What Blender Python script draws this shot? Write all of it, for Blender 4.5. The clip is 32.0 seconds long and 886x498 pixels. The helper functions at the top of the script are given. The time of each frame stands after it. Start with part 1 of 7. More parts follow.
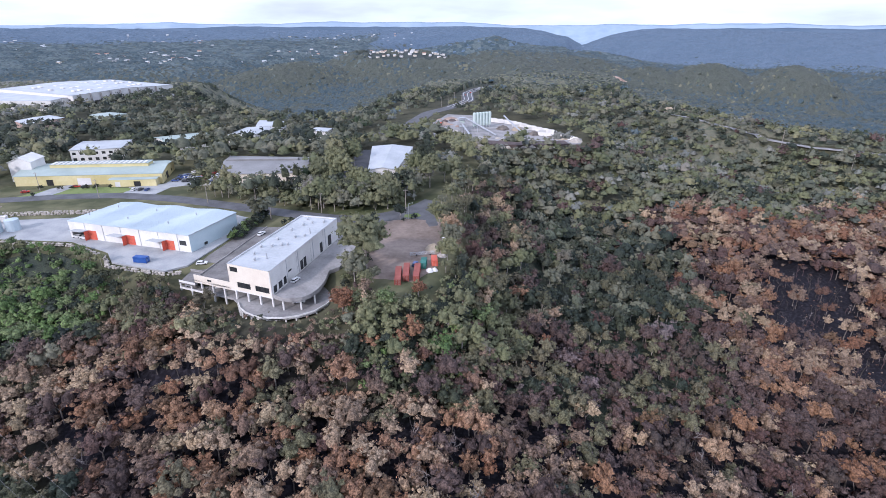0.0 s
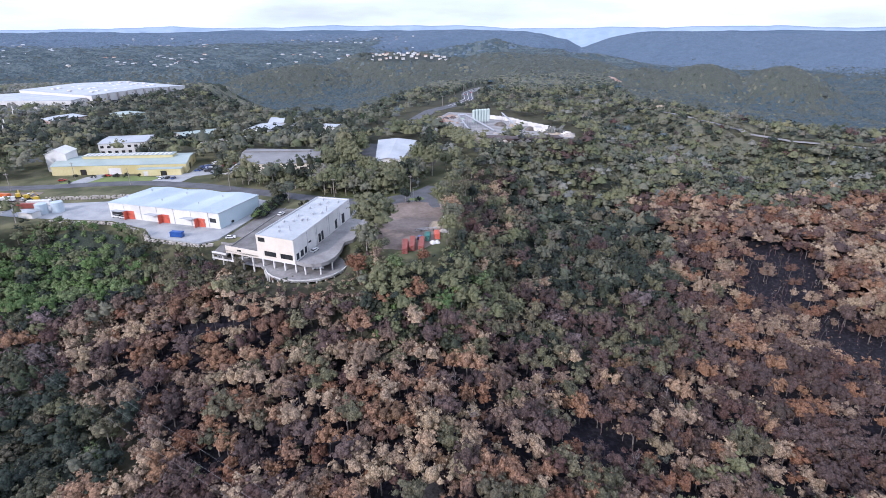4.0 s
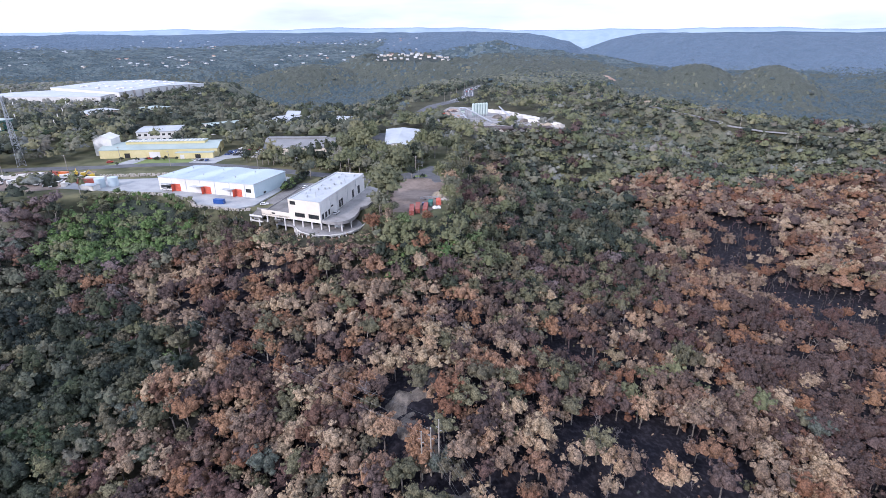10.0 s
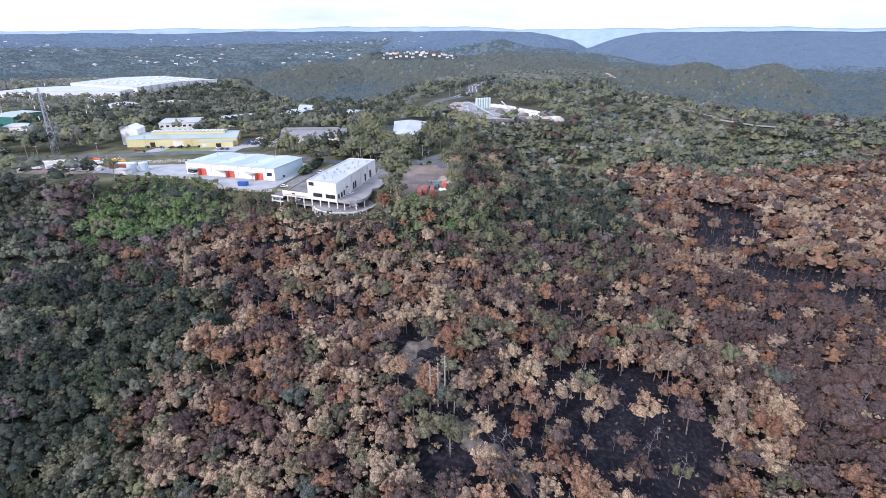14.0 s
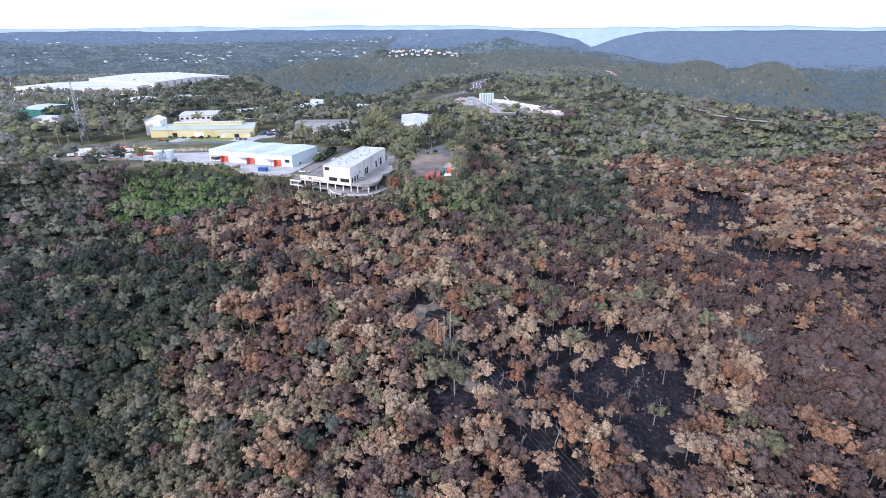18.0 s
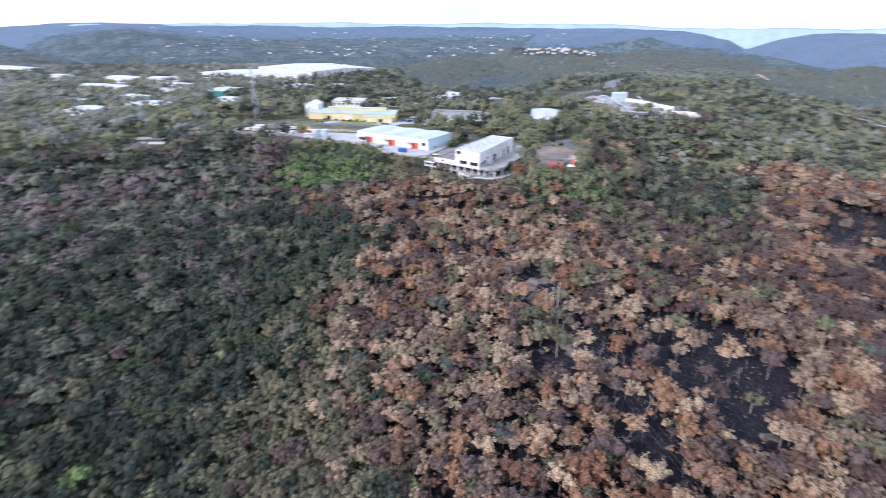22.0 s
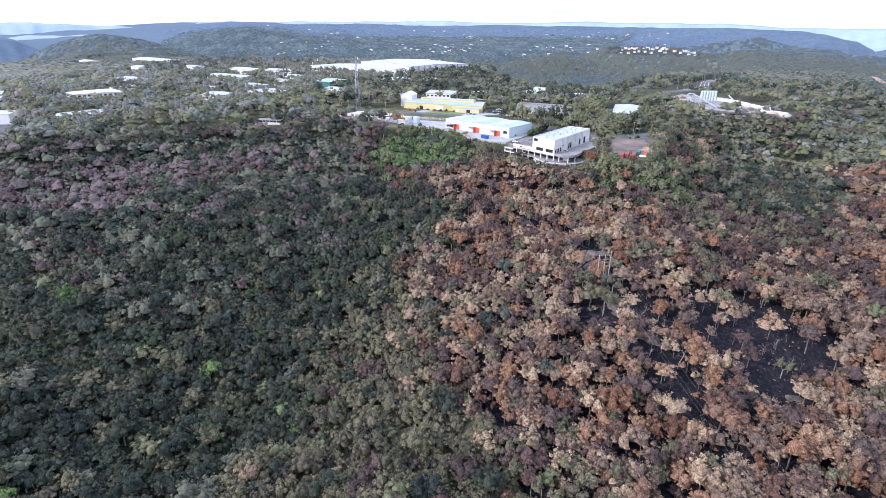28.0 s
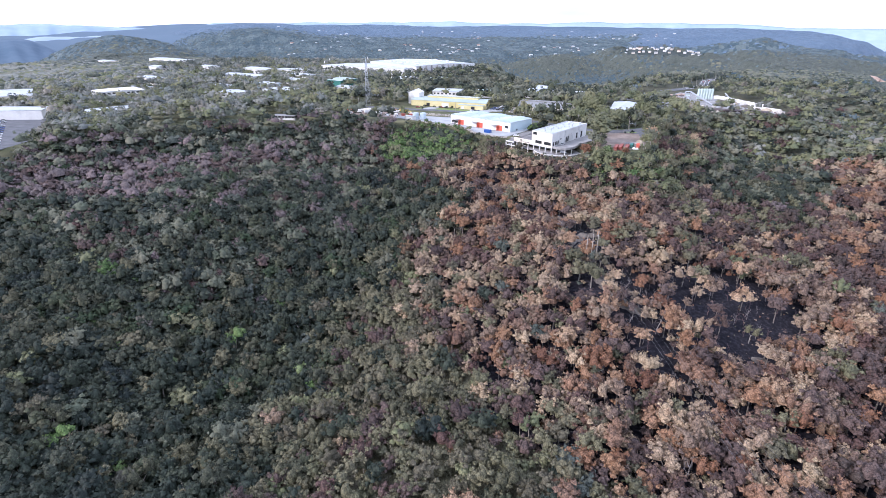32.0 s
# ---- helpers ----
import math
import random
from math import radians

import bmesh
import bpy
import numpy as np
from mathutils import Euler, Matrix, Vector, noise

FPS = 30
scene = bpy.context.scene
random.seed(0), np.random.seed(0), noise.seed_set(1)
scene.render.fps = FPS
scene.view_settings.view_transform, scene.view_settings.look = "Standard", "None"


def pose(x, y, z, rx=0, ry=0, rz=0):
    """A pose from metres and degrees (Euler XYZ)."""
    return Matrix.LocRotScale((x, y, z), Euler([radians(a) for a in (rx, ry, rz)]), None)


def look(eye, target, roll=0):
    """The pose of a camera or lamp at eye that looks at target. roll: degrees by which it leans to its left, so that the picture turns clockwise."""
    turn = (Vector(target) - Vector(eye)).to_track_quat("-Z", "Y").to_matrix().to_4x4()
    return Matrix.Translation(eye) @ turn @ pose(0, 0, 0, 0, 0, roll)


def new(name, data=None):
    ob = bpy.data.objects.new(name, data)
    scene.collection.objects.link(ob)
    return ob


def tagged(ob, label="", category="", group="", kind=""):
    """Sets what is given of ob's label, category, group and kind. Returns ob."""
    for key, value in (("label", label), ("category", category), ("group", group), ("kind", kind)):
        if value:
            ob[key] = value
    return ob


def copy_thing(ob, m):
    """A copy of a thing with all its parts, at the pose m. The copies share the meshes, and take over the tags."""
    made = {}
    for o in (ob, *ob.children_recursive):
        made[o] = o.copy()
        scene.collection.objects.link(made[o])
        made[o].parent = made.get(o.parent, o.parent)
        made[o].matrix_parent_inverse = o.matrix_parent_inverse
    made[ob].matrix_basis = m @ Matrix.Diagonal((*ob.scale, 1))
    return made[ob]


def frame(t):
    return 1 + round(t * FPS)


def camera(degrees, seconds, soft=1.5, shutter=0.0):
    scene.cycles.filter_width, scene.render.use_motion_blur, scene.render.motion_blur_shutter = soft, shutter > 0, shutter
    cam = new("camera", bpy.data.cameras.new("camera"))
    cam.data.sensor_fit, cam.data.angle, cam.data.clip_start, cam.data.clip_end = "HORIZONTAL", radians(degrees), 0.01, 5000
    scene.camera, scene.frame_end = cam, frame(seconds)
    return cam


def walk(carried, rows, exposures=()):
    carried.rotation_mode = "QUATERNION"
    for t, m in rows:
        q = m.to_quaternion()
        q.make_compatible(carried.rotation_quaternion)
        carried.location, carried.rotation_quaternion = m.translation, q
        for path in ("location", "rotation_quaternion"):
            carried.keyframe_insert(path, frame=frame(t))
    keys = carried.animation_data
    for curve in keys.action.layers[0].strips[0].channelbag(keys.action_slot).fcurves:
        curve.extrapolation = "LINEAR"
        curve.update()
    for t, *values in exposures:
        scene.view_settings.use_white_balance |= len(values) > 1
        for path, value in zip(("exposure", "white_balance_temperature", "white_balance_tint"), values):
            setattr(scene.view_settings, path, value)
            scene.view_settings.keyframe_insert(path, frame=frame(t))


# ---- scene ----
cam = camera(78.3, 32.0, soft=0.7, shutter=0.9)
METRES, EYE, TILT, LEAN, TURN = 240.0, 94.5, -23.0, 0.0, 0.0
ROWS = [
    (0.0, 0.0, 0.0, 0.0, 0.0, 0.0, -0.0),
    (0.5, -0.0004, -0.0129, -0.0058, 0.03, 0.05, 0.02),
    (1.0, -0.0011, -0.0266, -0.0118, 0.05, 0.09, 0.06),
    (1.5, -0.001, -0.041, -0.0182, 0.1, 0.12, 0.07),
    (2.0, -0.0015, -0.0557, -0.0251, 0.09, 0.16, 0.07),
    (2.5, -0.0013, -0.0713, -0.032, 0.09, 0.2, 0.1),
    (3.0, -0.0016, -0.0874, -0.039, 0.1, 0.23, 0.1),
    (3.5, -0.001, -0.1036, -0.0467, 0.12, 0.27, 0.13),
    (5.5, 0.0007, -0.1714, -0.0767, 0.19, 0.39, 0.1),
    (6.0, 0.0015, -0.1881, -0.0842, 0.22, 0.4, 0.12),
    (6.5, 0.0025, -0.2047, -0.0918, 0.25, 0.43, 0.17),
    (7.0, 0.0034, -0.2211, -0.0989, 0.29, 0.43, 0.17),
    (7.5, 0.0041, -0.2372, -0.1068, 0.32, 0.48, 0.17),
    (8.0, 0.0047, -0.2533, -0.1142, 0.33, 0.5, 0.17),
    (8.5, 0.0049, -0.2688, -0.1214, 0.36, 0.51, 0.15),
    (9.0, 0.0048, -0.2841, -0.1282, 0.41, 0.5, 0.15),
    (9.5, 0.0059, -0.2996, -0.1348, 0.47, 0.51, 0.14),
    (10.0, 0.0058, -0.3149, -0.1418, 0.48, 0.52, 0.1),
    (10.5, 0.0067, -0.3299, -0.1487, 0.52, 0.51, 0.06),
    (11.0, 0.0069, -0.3449, -0.1553, 0.59, 0.5, 0.07),
    (11.5, 0.007, -0.359, -0.1624, 0.65, 0.51, 0.08),
    (12.0, 0.0062, -0.3728, -0.1691, 0.67, 0.5, 0.07),
    (12.5, 0.0052, -0.3868, -0.1753, 0.71, 0.47, 0.04),
    (13.0, 0.0048, -0.4004, -0.1817, 0.75, 0.46, -0.02),
    (13.5, 0.0039, -0.4137, -0.1884, 0.78, 0.47, -0.08),
    (14.0, 0.0033, -0.427, -0.1944, 0.85, 0.45, -0.13),
    (14.5, 0.0026, -0.4405, -0.2003, 0.94, 0.43, -0.13),
    (16.5, 0.0009, -0.4937, -0.2242, 1.14, 0.35, -0.27),
    (17.0, 0.0011, -0.5075, -0.2305, 1.19, 0.34, -0.3),
    (17.5, 0.0014, -0.5212, -0.2367, 1.22, 0.33, -0.36),
    (18.0, 0.0016, -0.535, -0.2429, 1.24, 0.33, -0.39),
    (18.5, 0.0021, -0.5487, -0.2494, 1.29, 0.32, -0.43),
    (19.0, 0.0028, -0.5626, -0.2552, 1.33, 0.31, -0.48),
    (19.5, 0.0015, -0.576, -0.2614, 2.05, 0.3, -0.82),
    (20.0, 0.0009, -0.5896, -0.2675, 5.3, 0.16, -2.36),
    (20.5, 0.0037, -0.6029, -0.2738, 8.44, -0.03, -3.74),
    (21.0, 0.0073, -0.6163, -0.2795, 9.34, -0.12, -4.17),
    (21.5, 0.0098, -0.6286, -0.2856, 9.76, -0.14, -4.36),
    (22.0, 0.0108, -0.6416, -0.2911, 13.4, -0.53, -6.05),
    (22.5, 0.0159, -0.6543, -0.297, 17.86, -1.11, -8.0),
    (23.0, 0.0228, -0.6662, -0.3026, 19.49, -1.38, -8.68),
    (23.5, 0.029, -0.6779, -0.3084, 20.23, -1.48, -8.98),
    (24.0, 0.0359, -0.6895, -0.3138, 20.85, -1.6, -9.17),
    (24.5, 0.0429, -0.7006, -0.3192, 21.23, -1.67, -9.33),
    (25.0, 0.0496, -0.7119, -0.3245, 21.5, -1.71, -9.39),
    (25.5, 0.0567, -0.7232, -0.3296, 21.7, -1.75, -9.48),
    (27.5, 0.0857, -0.7699, -0.3495, 22.22, -1.82, -9.69),
    (28.0, 0.0927, -0.7816, -0.3542, 22.36, -1.86, -9.7),
    (28.5, 0.0995, -0.7933, -0.359, 22.48, -1.87, -9.78),
    (29.0, 0.1066, -0.8047, -0.3637, 22.6, -1.87, -9.82),
    (29.5, 0.1138, -0.8164, -0.3684, 22.69, -1.87, -9.86),
    (30.0, 0.1211, -0.8283, -0.3732, 22.76, -1.88, -9.86),
    (30.5, 0.1283, -0.8408, -0.3781, 22.85, -1.89, -9.9),
    (31.0, 0.1361, -0.8531, -0.3832, 22.97, -1.9, -9.91),
    (31.5, 0.1437, -0.8656, -0.3884, 23.1, -1.92, -9.89),
    (32.0, 0.1513, -0.8782, -0.3936, 23.17, -1.93, -9.9),
]
walk(cam, [(t, pose(0, 0, EYE, TILT, LEAN, TURN) @ pose(METRES * x, METRES * y, METRES * z, 90 + pitch, roll, yaw)) for t, x, y, z, yaw, pitch, roll in ROWS],
     exposures=[(0.0, 0.08, 5620, 21), (13.0, 0.26, 5620, 21), (24.0, 0.48, 5620, 21), (32.0, 0.50, 5620, 21)])

# ---- sky and sun ----
SUN_EL, SUN_AZ = 30.0, 220.0          # degrees; azimuth clockwise from +y, where the light comes from
world = bpy.data.worlds.new("sky")
scene.world = world
world.use_nodes = True
wn, wl = world.node_tree.nodes, world.node_tree.links
wn.clear()
w_out, w_bg = wn.new("ShaderNodeOutputWorld"), wn.new("ShaderNodeBackground")
w_sky = wn.new("ShaderNodeTexSky")
w_sky.sky_type, w_sky.sun_disc = "NISHITA", False
w_sky.sun_elevation, w_sky.sun_rotation = radians(SUN_EL), radians(SUN_AZ)
w_sky.air_density, w_sky.dust_density = 1.0, 1.5
w_co, w_map, w_noise, w_ramp, w_mix = (wn.new("ShaderNodeTexCoord"), wn.new("ShaderNodeMapping"), wn.new("ShaderNodeTexNoise"),
                                       wn.new("ShaderNodeValToRGB"), wn.new("ShaderNodeMix"))
w_map.inputs["Scale"].default_value = (1.0, 1.0, 5.0)
w_noise.inputs["Scale"].default_value, w_noise.inputs["Detail"].default_value = 2.2, 6.0
w_ramp.color_ramp.elements[0].position, w_ramp.color_ramp.elements[1].position = 0.30, 0.52
w_ramp.color_ramp.elements[0].color, w_ramp.color_ramp.elements[1].color = (0.45, 0.45, 0.45, 1), (0.97, 0.97, 0.97, 1)
w_mix.data_type = "RGBA"
w_mix.inputs[7].default_value = (12.2, 13.4, 15.2, 1)      # bright thin cloud, on the sky texture's scale
wl.new(w_co.outputs["Generated"], w_map.inputs["Vector"])
wl.new(w_map.outputs["Vector"], w_noise.inputs["Vector"])
wl.new(w_noise.outputs["Fac"], w_ramp.inputs["Fac"])
wl.new(w_ramp.outputs["Color"], w_mix.inputs[0])
wl.new(w_sky.outputs["Color"], w_mix.inputs[6])
wl.new(w_mix.outputs[2], w_bg.inputs["Color"])
w_bg.inputs["Strength"].default_value = 0.09
wl.new(w_bg.outputs["Background"], w_out.inputs["Surface"])

sun = new("sun", bpy.data.lights.new("sun", "SUN"))
sun.data.energy, sun.data.angle, sun.data.color = 2.8, radians(4.0), (1.0, 0.91, 0.80)
az, el = radians(SUN_AZ), radians(SUN_EL)
to_sun = Vector((math.sin(az) * math.cos(el), math.cos(az) * math.cos(el), math.sin(el)))
sun.matrix_world = look(to_sun * 400, (0, 0, 0))

# ---- materials ----
def surface(name, a, b, scale=1.0, rough=0.8, metal=0.0, bump=0.0, bump_scale=None, fine=None, spec=0.3):
    """A surface whose colour wanders from a to b over patches of about 1/scale metres, with finer grain in it."""
    m = bpy.data.materials.new(name)
    m.use_nodes = True
    n, l = m.node_tree.nodes, m.node_tree.links
    bsdf = n["Principled BSDF"]
    geo = n.new("ShaderNodeNewGeometry")
    n1, n2 = n.new("ShaderNodeTexNoise"), n.new("ShaderNodeTexNoise")
    n1.inputs["Scale"].default_value, n1.inputs["Detail"].default_value = scale, 5.0
    n2.inputs["Scale"].default_value, n2.inputs["Detail"].default_value = fine or scale * 9, 3.0
    l.new(geo.outputs["Position"], n1.inputs["Vector"])
    l.new(geo.outputs["Position"], n2.inputs["Vector"])
    add = n.new("ShaderNodeMath")
    add.operation = "MULTIPLY_ADD"
    add.inputs[1].default_value = 0.45
    l.new(n2.outputs["Fac"], add.inputs[0])
    l.new(n1.outputs["Fac"], add.inputs[2])
    ramp = n.new("ShaderNodeValToRGB")
    ramp.color_ramp.elements[0].position, ramp.color_ramp.elements[1].position = 0.52, 0.92
    ramp.color_ramp.elements[0].color, ramp.color_ramp.elements[1].color = (*a, 1), (*b, 1)
    l.new(add.outputs[0], ramp.inputs["Fac"])
    l.new(ramp.outputs["Color"], bsdf.inputs["Base Color"])
    bsdf.inputs["Roughness"].default_value, bsdf.inputs["Metallic"].default_value = rough, metal
    bsdf.inputs["Specular IOR Level"].default_value = spec
    if bump:
        bn, bp = n.new("ShaderNodeTexNoise"), n.new("ShaderNodeBump")
        bn.inputs["Scale"].default_value, bn.inputs["Detail"].default_value = bump_scale or scale * 5, 4.0
        l.new(geo.outputs["Position"], bn.inputs["Vector"])
        l.new(bn.outputs["Fac"], bp.inputs["Height"])
        bp.inputs["Strength"].default_value = min(bump, 1.0)
        bp.inputs["Distance"].default_value = bump
        l.new(bp.outputs["Normal"], bsdf.inputs["Normal"])
    return m


def foliage(name, colours, joined, patch=0.02, weight=0.3, grain=0.8):
    """Leaves: each tree takes its own tone out of colours; stands of trees lean the same way. joined: trees that share one mesh."""
    m = bpy.data.materials.new(name)
    m.use_nodes = True
    n, l = m.node_tree.nodes, m.node_tree.links
    bsdf = n["Principled BSDF"]
    geo = n.new("ShaderNodeNewGeometry")
    if joined:
        src = n.new("ShaderNodeAttribute")
        src.attribute_name = "tint"
        value = src.outputs["Fac"]
    else:
        src = n.new("ShaderNodeObjectInfo")
        value = src.outputs["Random"]
    stand, leaf = n.new("ShaderNodeTexNoise"), n.new("ShaderNodeTexNoise")
    stand.inputs["Scale"].default_value, stand.inputs["Detail"].default_value = patch, 2.0
    leaf.inputs["Scale"].default_value, leaf.inputs["Detail"].default_value = 2.1, 5.0
    l.new(geo.outputs["Position"], stand.inputs["Vector"])
    l.new(geo.outputs["Position"], leaf.inputs["Vector"])
    mix = n.new("ShaderNodeMix")
    mix.inputs[0].default_value = weight
    l.new(value, mix.inputs[2])
    wide = n.new("ShaderNodeMapRange")
    wide.inputs["From Min"].default_value, wide.inputs["From Max"].default_value = 0.3, 0.7
    l.new(stand.outputs["Fac"], wide.inputs["Value"])
    l.new(wide.outputs["Result"], mix.inputs[3])
    ramp = n.new("ShaderNodeValToRGB")
    el = ramp.color_ramp.elements
    while len(el) < len(colours):
        el.new(0.5)
    for i, c in enumerate(colours):
        el[i].position = 0.1 + 0.8 * i / (len(colours) - 1)
        el[i].color = (*c, 1)
    l.new(mix.outputs[0], ramp.inputs["Fac"])
    tone = n.new("ShaderNodeMix")
    tone.data_type, tone.blend_type = "RGBA", "MULTIPLY"
    tone.inputs[0].default_value = 1.0
    lr = n.new("ShaderNodeMapRange")
    lr.inputs["From Min"].default_value, lr.inputs["From Max"].default_value = 0.3, 0.7
    lr.inputs["To Min"].default_value, lr.inputs["To Max"].default_value = 1 - grain, 1 + grain
    l.new(leaf.outputs["Fac"], lr.inputs["Value"])
    l.new(ramp.outputs["Color"], tone.inputs[6])
    l.new(lr.outputs["Result"], tone.inputs[7])
    l.new(tone.outputs[2], bsdf.inputs["Base Color"])
    bsdf.inputs["Roughness"].default_value = 0.7
    bsdf.inputs["Specular IOR Level"].default_value = 0.25
    return m


SCORCHED = [(0.082, 0.056, 0.047), (0.190, 0.132, 0.090), (0.286, 0.211, 0.139), (0.119, 0.082, 0.063), (0.210, 0.116, 0.069), (0.315, 0.234, 0.149), (0.142, 0.114, 0.069)]
MAUVE = [(0.048, 0.033, 0.030), (0.072, 0.049, 0.043), (0.095, 0.066, 0.057), (0.077, 0.043, 0.036), (0.059, 0.044, 0.036)]
RUST = [(0.106, 0.050, 0.031), (0.172, 0.086, 0.048), (0.215, 0.122, 0.068), (0.092, 0.050, 0.036), (0.130, 0.082, 0.045)]
GREEN = [(0.017, 0.024, 0.020), (0.028, 0.037, 0.025), (0.042, 0.049, 0.030), (0.026, 0.035, 0.026), (0.063, 0.063, 0.037), (0.033, 0.049, 0.023)]
OLIVE = [(0.086, 0.098, 0.050), (0.124, 0.132, 0.066), (0.162, 0.162, 0.084), (0.108, 0.113, 0.061), (0.190, 0.178, 0.096)]
GREYGREEN = [(0.067, 0.076, 0.055), (0.106, 0.111, 0.076), (0.154, 0.147, 0.101), (0.088, 0.102, 0.067), (0.124, 0.111, 0.085)]
BRIGHT = [(0.058, 0.096, 0.032), (0.094, 0.148, 0.044), (0.130, 0.163, 0.068), (0.065, 0.096, 0.040)]
# Bluer tones carry painted distance haze for woods further off.
BLUEHAZE = [(0.056, 0.082, 0.094), (0.077, 0.105, 0.113), (0.107, 0.131, 0.128), (0.069, 0.094, 0.106)]
SLATEHAZE = [(0.035, 0.057, 0.072), (0.046, 0.072, 0.082), (0.060, 0.083, 0.089), (0.038, 0.059, 0.072)]
SINGED_OLIVE = [(0.066, 0.064, 0.038), (0.098, 0.092, 0.052), (0.132, 0.120, 0.070), (0.082, 0.072, 0.048), (0.112, 0.110, 0.058)]
# Haze blue of the farthest forest, painted in as leaf colour.
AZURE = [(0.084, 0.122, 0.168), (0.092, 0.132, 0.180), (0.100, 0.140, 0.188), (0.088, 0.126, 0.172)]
BROWNHILL = [(0.054, 0.063, 0.052), (0.068, 0.077, 0.061), (0.080, 0.088, 0.070), (0.058, 0.067, 0.058)]
# Pale olive with haze painted in, mostly for the western estate.
HAZYOLIVE = [(0.108, 0.122, 0.108), (0.151, 0.159, 0.135), (0.200, 0.196, 0.162), (0.130, 0.138, 0.124), (0.216, 0.191, 0.151)]
DUSTY = [(0.095, 0.073, 0.071), (0.127, 0.097, 0.094), (0.157, 0.118, 0.112), (0.109, 0.090, 0.084), (0.138, 0.097, 0.092)]
PALETTES = dict(azure=AZURE, singed=SINGED_OLIVE, dusty=DUSTY, hazel=HAZYOLIVE, scorched=SCORCHED, mauve=MAUVE, rust=RUST, green=GREEN, olive=OLIVE, greygreen=GREYGREEN, bright=BRIGHT, bluegum=BLUEHAZE, slategum=SLATEHAZE, brownhill=BROWNHILL)
FINE = dict(olive=0.45, greygreen=0.45, hazel=0.45)
LEAF = {k: foliage(k + "_leaves", v, False, grain=FINE.get(k, 0.8)) for k, v in PALETTES.items()}
LEAFJ = {k: foliage(k + "_leaves_of_woods", v, True, grain=FINE.get(k, 0.8)) for k, v in PALETTES.items()}
M_BARK = surface("pale_bark", (0.16, 0.14, 0.12), (0.42, 0.38, 0.33), 0.8, 0.85)
M_CHAR = surface("charred_bark", (0.02, 0.018, 0.018), (0.10, 0.085, 0.075), 0.8, 0.9)
M_LIMB = surface("scorched_pale_bark", (0.045, 0.038, 0.034), (0.27, 0.235, 0.205), 0.8, 0.9)
M_ASPHALT = surface("asphalt", (0.085, 0.085, 0.09), (0.14, 0.14, 0.145), 0.15, 0.85, fine=3.0)
M_CONCRETE = surface("concrete", (0.27, 0.28, 0.29), (0.42, 0.42, 0.41), 0.12, 0.85, fine=1.5)
M_DECK = surface("stained_concrete_deck", (0.20, 0.19, 0.185), (0.36, 0.345, 0.33), 0.12, 0.85, fine=1.2)
M_DRIVE = surface("worn_grey_brown_concrete", (0.12, 0.112, 0.105), (0.235, 0.222, 0.21), 0.13, 0.88, fine=1.1)
M_BANK = surface("dark_brown_earth_bank", (0.065, 0.048, 0.045), (0.135, 0.105, 0.098), 0.12, 0.95, fine=0.7, bump=0.3)
M_WHITE = surface("white_painted_wall", (0.60, 0.58, 0.55), (0.74, 0.72, 0.68), 0.15, 0.7, fine=2.0)
# Cream paint; on the workshop's front it also holds warm sunlight.
M_CREAM = surface("cream_paint_and_sunlit_wall", (0.66, 0.58, 0.48), (0.76, 0.69, 0.58), 0.15, 0.7, fine=2.0)
M_ROOF = surface("pale_steel_roof", (0.37, 0.39, 0.40), (0.49, 0.505, 0.515), 0.08, 0.45, fine=1.0)
M_ROOFBLUE = surface("pale_blue_steel_roof", (0.42, 0.49, 0.52), (0.50, 0.57, 0.60), 0.06, 0.45, fine=1.0)
M_ROOFGREEN = surface("pale_green_steel_roof", (0.30, 0.36, 0.33), (0.40, 0.46, 0.42), 0.08, 0.5, fine=1.0)
M_ROOFGREY = surface("grey_sheet_roof", (0.19, 0.185, 0.18), (0.27, 0.265, 0.26), 0.1, 0.6, fine=1.0)
# Blue steel, and the painted shade of the white hall's east wall.
M_WALLBLUE = surface("pale_blue_steel_and_shaded_wall", (0.42, 0.52, 0.55), (0.50, 0.58, 0.60), 0.1, 0.6, fine=1.0)
M_YELLOW = surface("yellow_rendered_wall", (0.55, 0.47, 0.22), (0.66, 0.58, 0.32), 0.1, 0.75)
M_PINK = surface("pinkish_brick_wall", (0.42, 0.30, 0.25), (0.52, 0.38, 0.32), 0.3, 0.8)
M_RED = surface("red_painted_steel", (0.55, 0.10, 0.06), (0.65, 0.15, 0.09), 0.5, 0.5)
M_RUSTRED = surface("rust_red_container_steel", (0.24, 0.065, 0.05), (0.33, 0.095, 0.07), 0.4, 0.6)
M_TEAL = surface("green_container_steel", (0.03, 0.14, 0.12), (0.06, 0.20, 0.16), 0.4, 0.6)
M_BLUE = surface("blue_painted_steel", (0.02, 0.07, 0.26), (0.04, 0.11, 0.34), 0.5, 0.5)
# Dark parts, and the painted shade of open doorways.
M_DARK = surface("dark_parts_and_opening_shade", (0.015, 0.015, 0.016), (0.035, 0.034, 0.033), 0.5, 0.6)
M_GLASS = surface("dark_window_glass", (0.02, 0.023, 0.026), (0.05, 0.052, 0.052), 0.4, 0.12, spec=0.5)
M_STEEL = surface("galvanised_steel", (0.38, 0.39, 0.40), (0.52, 0.53, 0.54), 0.6, 0.45, 0.6)
M_TIMBER = surface("weathered_timber", (0.24, 0.21, 0.18), (0.40, 0.36, 0.31), 0.7, 0.85)
M_WIRE = surface("dull_cable", (0.13, 0.13, 0.13), (0.24, 0.24, 0.24), 1.0, 0.6)
M_RUBBER = surface("black_rubber", (0.015, 0.015, 0.015), (0.03, 0.03, 0.03), 2.0, 0.8)
